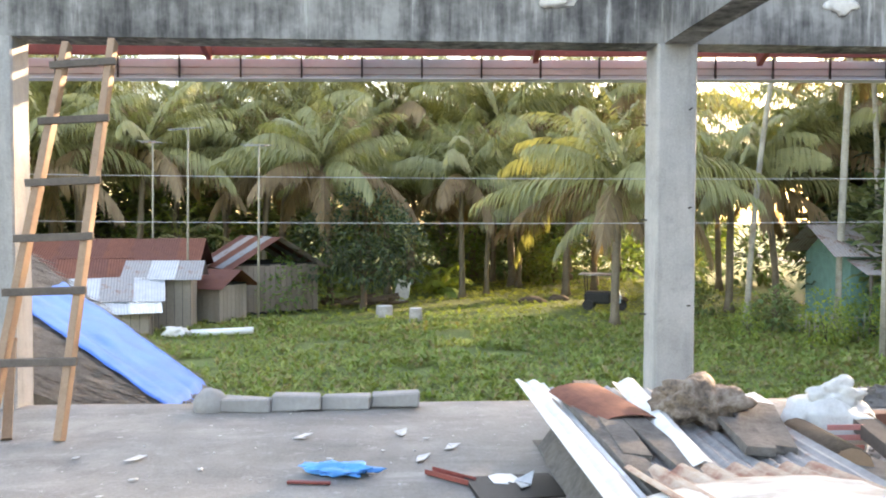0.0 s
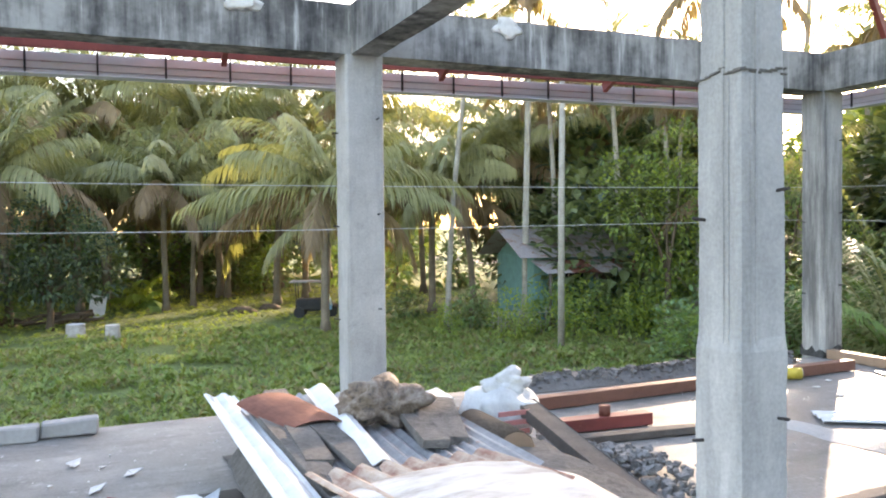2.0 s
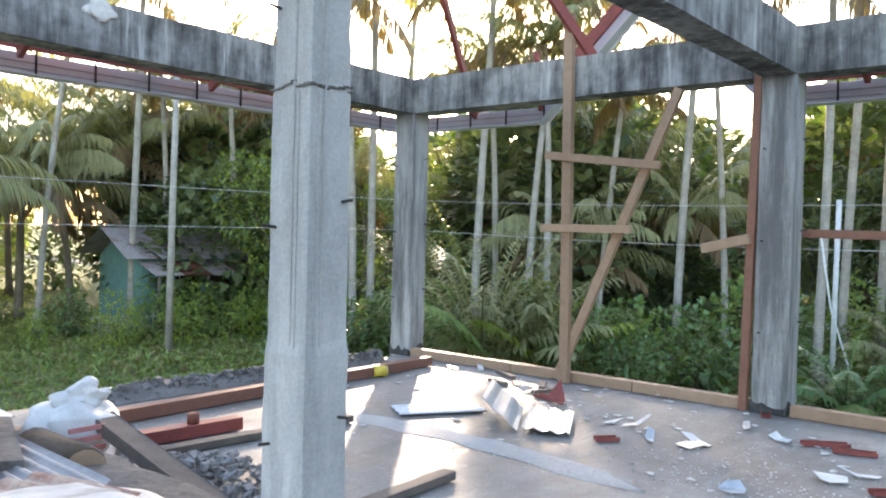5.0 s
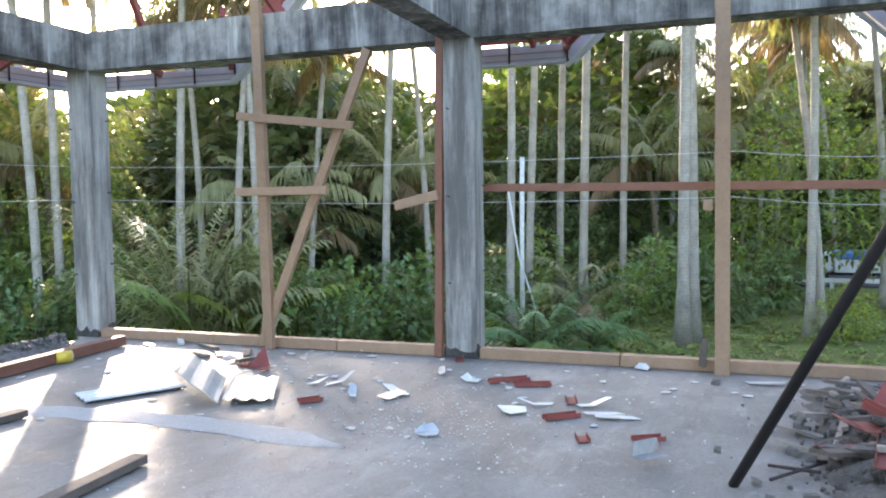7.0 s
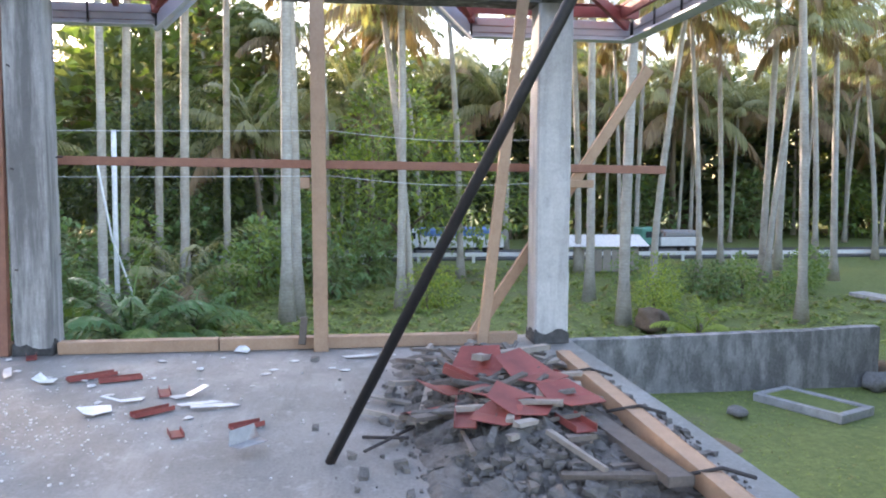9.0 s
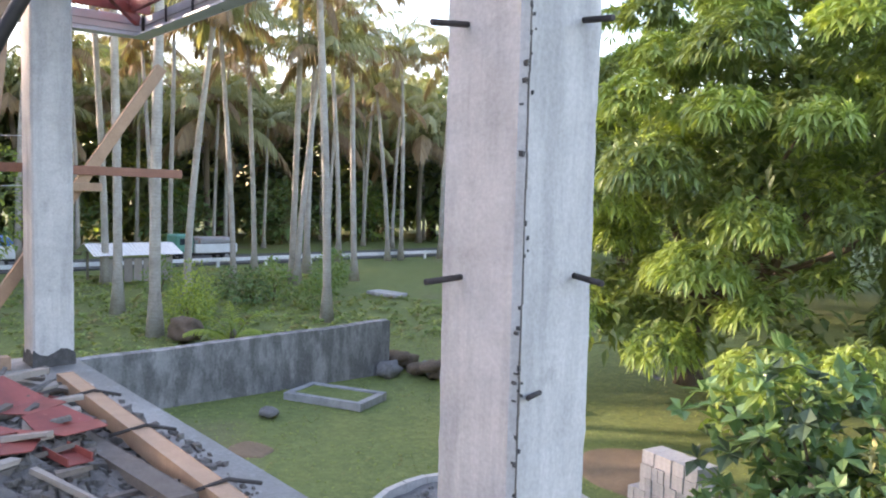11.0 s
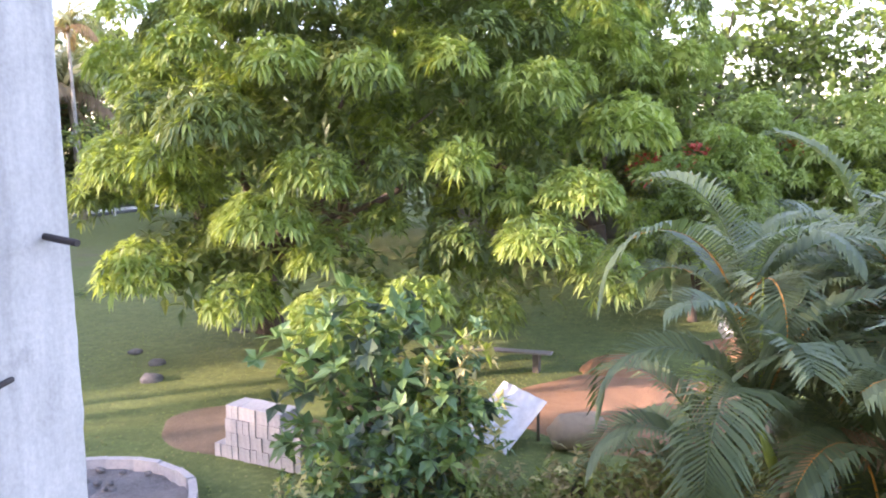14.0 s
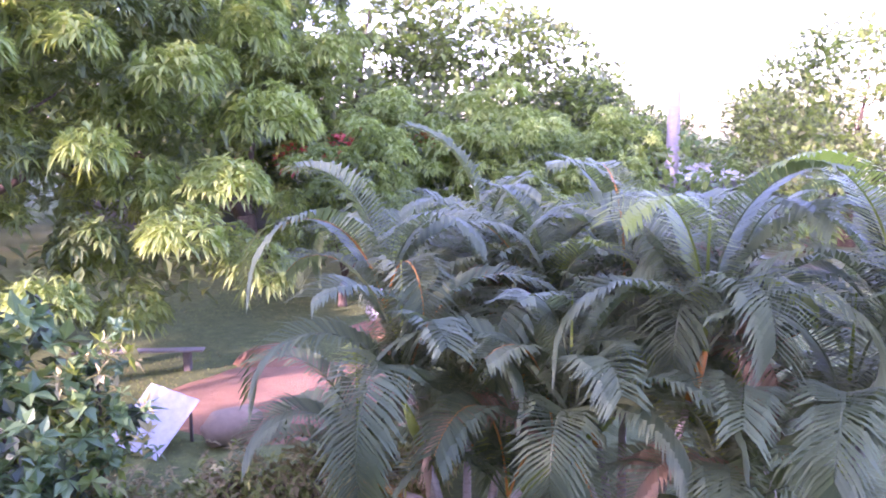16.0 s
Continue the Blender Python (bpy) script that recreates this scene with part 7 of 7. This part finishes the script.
for k in range(31):
    x = 2.8 + 3.7 * k / 30
    h = 0.17 * (0.55 + 0.45 * noise.noise((x * 1.5, 0, 0))) * min(1, k / 3, (30 - k) / 3) + 0.004
    ring = [bm.verts.new((x, y, z)) for y, z in ((7.0, 0.002), (7.12, h * 0.6), (7.22 + 0.03 * noise.noise((x * 4, 1, 1)), h), (7.30, h * 0.65), (7.36, 0.002))]
    if prev:
        for j in range(4):
            bm.faces.new((prev[j], ring[j], ring[j + 1], prev[j + 1])).smooth = True
    prev = ring
part("soil", bm, MAT["gravel"], ridge)

# ---- lumber and channels on the deck ----
lumber((2.70, 6.42, 0.055), (6.62, 6.62, 0.055), 0.11, 0.10, "wood_red", "long brown timber lying on the deck", name="floor_timber", cat="timber")
ch = thing("red_channel", "red primed steel channel lying on the deck", "steel channel")
part("channel", bar((2.55, 5.74, 0.05), (3.40, 5.68, 0.05), 0.12, 0.09), MAT["red"], ch)
cn = thing("small_can", "small rusty tin can on the red channel", "can", pose(3.03, 5.71, 0.095))
part("body", tube([(0, 0, 0), (0, 0, 0.075)], 0.042, 14), MAT["rust"], cn)
lumber((2.56, 5.42, 0.03), (4.15, 5.28, 0.03), 0.10, 0.05, "wood_old", "dark weathered plank lying on the deck", name="floor_plank", cat="plank")
lumber((2.35, 3.73, 0.03), (3.58, 3.79, 0.03), 0.10, 0.05, "wood_old", "mortar-stained plank lying on the deck", name="floor_plank", cat="plank")
yc = thing("yellow_can", "crushed yellow paint can on its side", "can", pose(5.72, 6.5, 0.055, 90, 0, 60))
part("body", tube([(0, 0, -0.07), (0, 0, 0.07)], 0.055, 16), MAT["yellow"], yc)
part("lid", tube([(0, 0, 0.07), (0, 0, 0.076)], 0.05, 16), MAT["chip"], yc)

# spilled mortar curve
bm = bmesh.new()
prev = None
for k in range(41):
    s = k / 40
    x, y = 4.10 + 0.35 * math.sin(s * 2.2 + 0.3) - 0.12 * s, 6.0 - 3.2 * s
    w = 0.14 * (1 + 0.5 * noise.noise((s * 9, 0, 0))) * min(1, 8 * (1 - s), 8 * s + 0.2)
    ring = [bm.verts.new((x + e * w, y + 0.04 * noise.noise((s * 20, e, 0)), -0.002 + (0.006 if abs(e) < 0.9 else 0))) for e in (-1, -0.5, 0.5, 1)]
    if prev:
        for j in range(3):
            bm.faces.new((prev[j], prev[j + 1], ring[j + 1], ring[j])).smooth = True
    prev = ring
solid("mortar_spill", bm, MAT["mortar"], "pale curved streak of dried mortar on the deck", "mortar spill", kind="structure")

# ---- scraps of sheet metal ----


def scrap(x, y, pts, mat, turn=0.0, lift=0.015, label="bent scrap of zinc sheet on the deck", fold=0.0, ridges=0):
    """A torn piece of sheet: outline in metres, folded up along its y axis by fold degrees for x > 0."""
    bm = bmesh.new()
    vs = []
    for px, py in pts:
        px, py = px * 0.85, py * 0.85
        if px > 0 and fold:
            vs.append((px * math.cos(radians(fold)), py, px * math.sin(radians(fold))))
        else:
            vs.append((px, py, 0))
    left = [v for v, p in zip(vs, pts) if p[0] <= 0]
    right = [v for v, p in zip(vs, pts) if p[0] >= 0]
    for grp in (left, right):
        if len(grp) >= 3:
            bm.faces.new([bm.verts.new((a, b, c + random.uniform(0, 0.006))) for a, b, c in grp])
    mat = "zinc" if mat == "white_sheet" and random.random() < 0.5 else mat
    ob = solid("metal_scrap", bm, MAT[mat], label, "metal scrap", pose(x, y, lift, random.uniform(-3, 3), random.uniform(-3, 3), turn), group="metal scraps on the deck")
    m = ob.modifiers.new("thick", "SOLIDIFY")
    m.thickness = 0.004
    return ob


# the big bent sheet: a flat wing, ribs and an upturned wing
bs = thing("bent_sheet", "large bent zinc sheet with an upturned wing", "metal sheet", pose(5.12, 4.32, 0.01, 0, 0, -62), group="metal scraps on the deck")
part("ribbed_wing", corrugated(0.36, 0.75, 0.12, 0.010), MAT["zinc"], bs).matrix_basis = pose(0.22, 0, 0.03, 0, 4, 0)
part("upturned_wing", corrugated(0.36, 0.8, 0.2, 0.006), MAT["zinc"], bs).matrix_basis = pose(-0.15, 0.03, 0.13, 0, 40, 3)
sheet_thing(0.34, 0.75, pose(4.95, 5.05, 0.02, 0, 0, 58), "white_sheet", "flat pale ribbed sheet strip on the deck", "sheet_strip", 0.11, 0.010)
quad = [(-0.2, -0.14), (0, -0.16), (0.2, -0.1), (0.17, 0.12), (0, 0.15), (-0.2, 0.1)]
long_ = [(-0.3, -0.06), (0, -0.07), (0.32, -0.05), (0.28, 0.06), (0, 0.08), (-0.3, 0.05)]
tri_ = [(-0.22, -0.12), (0, -0.1), (0.24, -0.02), (0, 0.12)]
for x, y, p, m, a, f in ((5.62, 3.78, tri_, "white_sheet", -50, 25), (5.70, 3.60, long_, "zinc", -30, 30), (5.55, 3.05, long_, "zinc", 60, 12), (5.40, 3.02, quad, "zinc", -20, 8),
                         (6.70, 6.35, long_, "white_sheet", 60, 0), (5.45, 1.95, long_, "white_sheet", 120, 22), (5.25, 2.05, quad, "white_sheet", 100, 10), (5.55, 1.55, long_, "zinc", -60, 20),
                         (5.35, 1.45, long_, "white_sheet", -70, 0), (5.28, 1.32, long_, "white_sheet", -75, 0), (4.58, 2.42, quad, "white_sheet", 30, 40), (6.3, 2.95, long_, "zinc", 20, 10),
                         (6.05, 2.62, quad, "white_sheet", 75, 35), (6.9, 1.35, tri_, "white_sheet", 10, 20), (6.6, 0.35, long_, "zinc", 100, 0), (5.35, 3.32, long_, "white_sheet", 25, 30),
                         (6.2, 5.0, quad, "zinc_old", 70, 15), (6.5, 4.4, tri_, "zinc_old", 10, 20), (7.0, 4.0, tri_, "white_sheet", 60, 15), (0.06, 5.30, quad, "zinc", 15, 0), (0.16, 5.24, tri_, "white_sheet", 40, 30)):
    scrap(x, y, [(u * random.uniform(0.35, 0.68), v * random.uniform(0.3, 0.8)) for u, v in p], m, a, 0.015, fold=f)
RL = "red primed steel offcut lying on the deck"


def offcut(x, y, l, turn, z=0.0, tilt=0.0, w=0.10, h=0.05, group="red offcuts on the deck"):
    t = thing("steel_offcut", RL, "steel offcut", pose(x, y, z + 0.004, 0, tilt, turn), group=group)
    part("web", new_box((-l / 2, -w / 2, 0), (l / 2, w / 2, 0.006)), MAT["red"], t)
    part("flange", new_box((-l / 2, -w / 2, 0.006), (l / 2, -w / 2 + 0.005, h)), MAT["red"], t)
    part("flange", new_box((-l / 2, w / 2 - 0.005, 0.006), (l / 2, w / 2, h)), MAT["red"], t)


for x, y, l, a in ((6.15, 2.32, 0.42, -55), (6.05, 2.10, 0.36, -70), (6.85, 2.98, 0.22, 20), (5.20, 1.70, 0.32, -50), (4.85, 1.10, 0.24, -60), (4.75, 1.48, 0.16, 20), (6.45, 5.30, 0.26, 40), (6.05, 4.70, 0.30, 75),
                   (5.1, 3.55, 0.22, -40), (5.65, 1.72, 0.24, 15), (-0.24, 5.37, 0.40, -42)):
    offcut(x, y, l * 0.8, a, 0.0, 0.0, 0.075, 0.028)
scrap(4.42, 1.06, [(-0.09, -0.1), (0, -0.1), (0.09, -0.08), (0.09, 0.1), (0, 0.12), (-0.09, 0.1)], "zinc_old", 40, 0.06, "small upright zinc scrap with red edge", 75)
scrap(6.0, 4.55, tri_, "red", 20, 0.02, "bent red-primed steel scrap on the deck", 60)
for x, y, l, a, m in ((6.55, 5.05, 0.35, 30, "wood_old"), (6.35, 5.45, 0.28, 70, "wood_old"), (6.75, 5.65, 0.4, 60, "wood_old"), (6.3, 4.85, 0.3, -20, "wood_old"), (6.9, 6.1, 0.3, 40, "chip"), (5.9, 5.15, 0.25, 55, "wood_old")):
    solid("wood_scrap", new_box((-l / 2, -0.03, 0), (l / 2, 0.03, 0.03), None, 0.004), MAT[m], "small dark wood scrap on the deck", "wood scrap", pose(x, y, 0.003, 0, 0, a), group="wood scraps on the deck")
chips = []
for k in range(6):
    bm = lump(0.035, 60 + k, 1, (1.3, 0.9, 0.35), 0.8)
    me = bpy.data.meshes.new("plaster_chip")
    bm.to_mesh(me)
    bm.free()
    me.materials.append(MAT["chip"])
    chips.append(me)
for k in range(130):
    if k < 75:
        x, y = rng.gauss(5.6, 0.75), rng.gauss(4.6, 1.2)
    elif k < 115:
        x, y = rng.gauss(5.9, 0.7), rng.gauss(2.0, 1.0)
    else:
        x, y = rng.uniform(-3, 0.2), rng.uniform(4.9, 7.2)
    if x > 6.9 or y > 7.1 or (1.6 < x < 2.3 and 2.7 < y < 3.3):
        continue
    ob = new("plaster_chip", chips[k % 6])
    ob.matrix_basis = pose(x, y, 0.008, 0, 0, rng.uniform(0, 360)) @ Matrix.Scale(rng.uniform(0.3, 1.05) if k < 115 else rng.uniform(0.3, 0.7), 4) @ Matrix.Diagonal((1, 1, 0.55, 1))
    tagged(ob, "pale broken plaster chip on the deck", "plaster chip", "plaster chips on the deck")
bm = bmesh.new()
for k in range(420):
    x, y = rng.gauss(4.9, 0.5), rng.gauss(2.6, 0.5)
    rr = rng.uniform(0.002, 0.007)
    box(bm, (x - rr, y - rr, 0), (x + rr, y + rr, rr), None, rr * 0.4)
for k in range(700):
    x, y = rng.uniform(-3.2, 6.9), rng.uniform(0.5, 7.2)
    rr = rng.uniform(0.002, 0.006)
    box(bm, (x - rr, y - rr, 0), (x + rr, y + rr, rr), None, rr * 0.4)
ob = part("grit", bm, MAT["chip"], None)
tagged(ob, "fine grit scattered on the concrete deck", "grit", kind="stuff")
lumber((-1.17, 5.33, 0.008), (-0.92, 5.30, 0.008), 0.03, 0.015, "red", "thin red steel strip on the deck", name="steel_strip", cat="strip")
# blue bag and litter near the north side
bb = solid("blue_bag", lump(0.11, 71, 4, (1.5, 0.8, 0.25), 1.0), MAT["bluebag"], "crumpled bright blue plastic bag on the deck", "plastic bag", pose(-0.87, 5.49, 0.03, 0, 0, -12))
solid("black_sheet", new_box((-0.26, -0.2, 0), (0.26, 0.2, 0.01), None, 0.01), MAT["pipe"], "dark flat sheet lying on the deck", "sheet", pose(0.12, 5.2, 0.004, 0, 0, 10))
for x, y, a in ((-0.40, 5.75, 30), (-2.17, 5.82, 10), (-0.53, 6.35, 60), (-0.2, 6.0, 20), (-1.2, 6.3, 0)):
    scrap(x, y, [(u * 0.35, v * 0.5) for u, v in tri_], "chip", a, 0.01, "pale scrap of paper on the deck", 15)

# ---- rubble by the open side ----
rb = thing("rubble_heap", "heap of dark soil, mortar bits and splinters", "rubble heap")
bm = bmesh.new()
rows = []
nx, ny = 46, 20
for j in range(ny + 1):
    row = []
    for i in range(nx + 1):
        x, y = 2.6 + 4.1 * i / nx, -1.46 + 1.75 * j / ny
        e = max(0, 1 - ((x - 4.95) / 1.6) ** 2) * max(0, 1 - ((y + 0.46) / 0.60) ** 2)
        z = 0.18 * e + 0.06 * e ** 0.3 * noise.noise((x * 5, y * 5, 1)) + 0.07 * (e > 0) * noise.noise((x * 11, y * 11, 3)) + (0.0 if e > 0.01 else -0.03)
        row.append(bm.verts.new((x, y, z)))
    rows.append(row)
for j in range(ny):
    for i in range(nx):
        bm.faces.new((rows[j][i], rows[j][i + 1], rows[j + 1][i + 1], rows[j + 1][i]))
part("soil", bm, MAT["rubble"], rb)


def heap_z(x, y):
    return 0.18 * max(0, 1 - ((x - 4.95) / 1.6) ** 2) * max(0, 1 - ((y + 0.46) / 0.60) ** 2)


bm = bmesh.new()
for k in range(3200):
    x, y = rng.gauss(4.6, 0.9), rng.gauss(-0.62, 0.38)
    if y < -1.4 or x > 6.7:
        continue
    rr = 0.005 + 0.03 * rng.random() ** 3
    z = heap_z(x, y)
    box(bm, (x - rr, y - rr * 0.8, z - 0.01), (x + rr, y + rr * 0.8, z + rr), None, rr * 0.5)
tagged(part("grit", bm, MAT["rubble"], rb), kind="stuff")
for k in range(130):
    x, y = rng.gauss(5.15, 0.65), rng.gauss(-0.42, 0.30)
    l = rng.uniform(0.12, 0.6)
    a = rng.uniform(0, 180)
    solid("splintered_wood", new_box((-l / 2, -rng.uniform(0.008, 0.03), 0), (l / 2, rng.uniform(0.008, 0.03), 0.025), None, 0.006), MAT["rubble"] if k % 3 == 0 else MAT["wood_old"] if k % 3 == 1 else MAT["wood_grey"], "dark splintered old wood in the rubble", "wood scrap",
          pose(x, y, heap_z(x, y) + rng.uniform(0, 0.06), rng.uniform(-10, 10), rng.uniform(-14, 14), a), group="splinters in the rubble")
for k, (x, y, l, a, tl) in enumerate(((4.95, -0.62, 0.45, 40, 14), (4.62, -0.38, 0.5, -60, -20), (4.45, -0.12, 0.5, -10, 0), (4.70, 0.05, 0.35, 15, -8), (4.35, -0.42, 0.4, 60, 12), (4.85, -0.25, 0.45, 80, -25), (5.15, -0.30, 0.4, -30, 18),
                                       (4.55, -0.75, 0.38, 20, 8), (5.25, -0.70, 0.42, 55, -12), (4.25, -0.25, 0.3, -40, 6), (4.9, -0.05, 0.3, 100, 10), (4.15, -0.65, 0.25, 10, 0))):
    if k % 3 == 2:
        offcut(x, y, l, a, heap_z(x, y) + 0.04, tl, 0.12, 0.04, "red offcuts in the rubble")
    else:
        l *= 1.45
        scrap(x, y, [(-0.30 * l, -0.30 * l), (0, -0.38 * l), (0.42 * l, -0.22 * l), (0.36 * l, 0.30 * l), (0, 0.34 * l), (-0.34 * l, 0.26 * l)], "red", a, heap_z(x, y) + 0.07, "dusty red-primed steel plate bent in the rubble", tl * 2.2)
lumber((6.05, -1.14, 0.09), (2.25, -1.06, 0.09), 0.10, 0.09, "wood", "fresh sawn timber along the open slab edge", name="edge_timber", cat="timber")
lumber((6.62, -0.72, 0.06), (3.45, -0.92, 0.12), 0.12, 0.04, "wood_old", "dark weathered plank across the rubble", name="old_plank", cat="plank")
lumber((6.10, -1.02, 0.16), (5.10, -0.30, 0.32), 0.07, 0.03, "wood_grey", "thin grey board on the rubble", name="thin_board", cat="board")
for x in (5.4, 4.5, 3.5):
    solid("tie_bar", tube([(x, -1.30, 0.10), (x + 0.01, -1.14, 0.150), (x + 0.02, -0.95, 0.12)], 0.010, 6), MAT["rebar"], "bent rebar tie over the timber", "rebar", group="rebar ties on the timber")
for p in (((4.30, 0.44, 0.02), (4.62, 0.15, 0.04)), ((4.55, 0.44, 0.015), (4.40, 0.20, 0.05))):
    solid("iron_rod", tube(p, 0.010, 6), MAT["rebar"], "short iron rod lying on the deck", "rod")
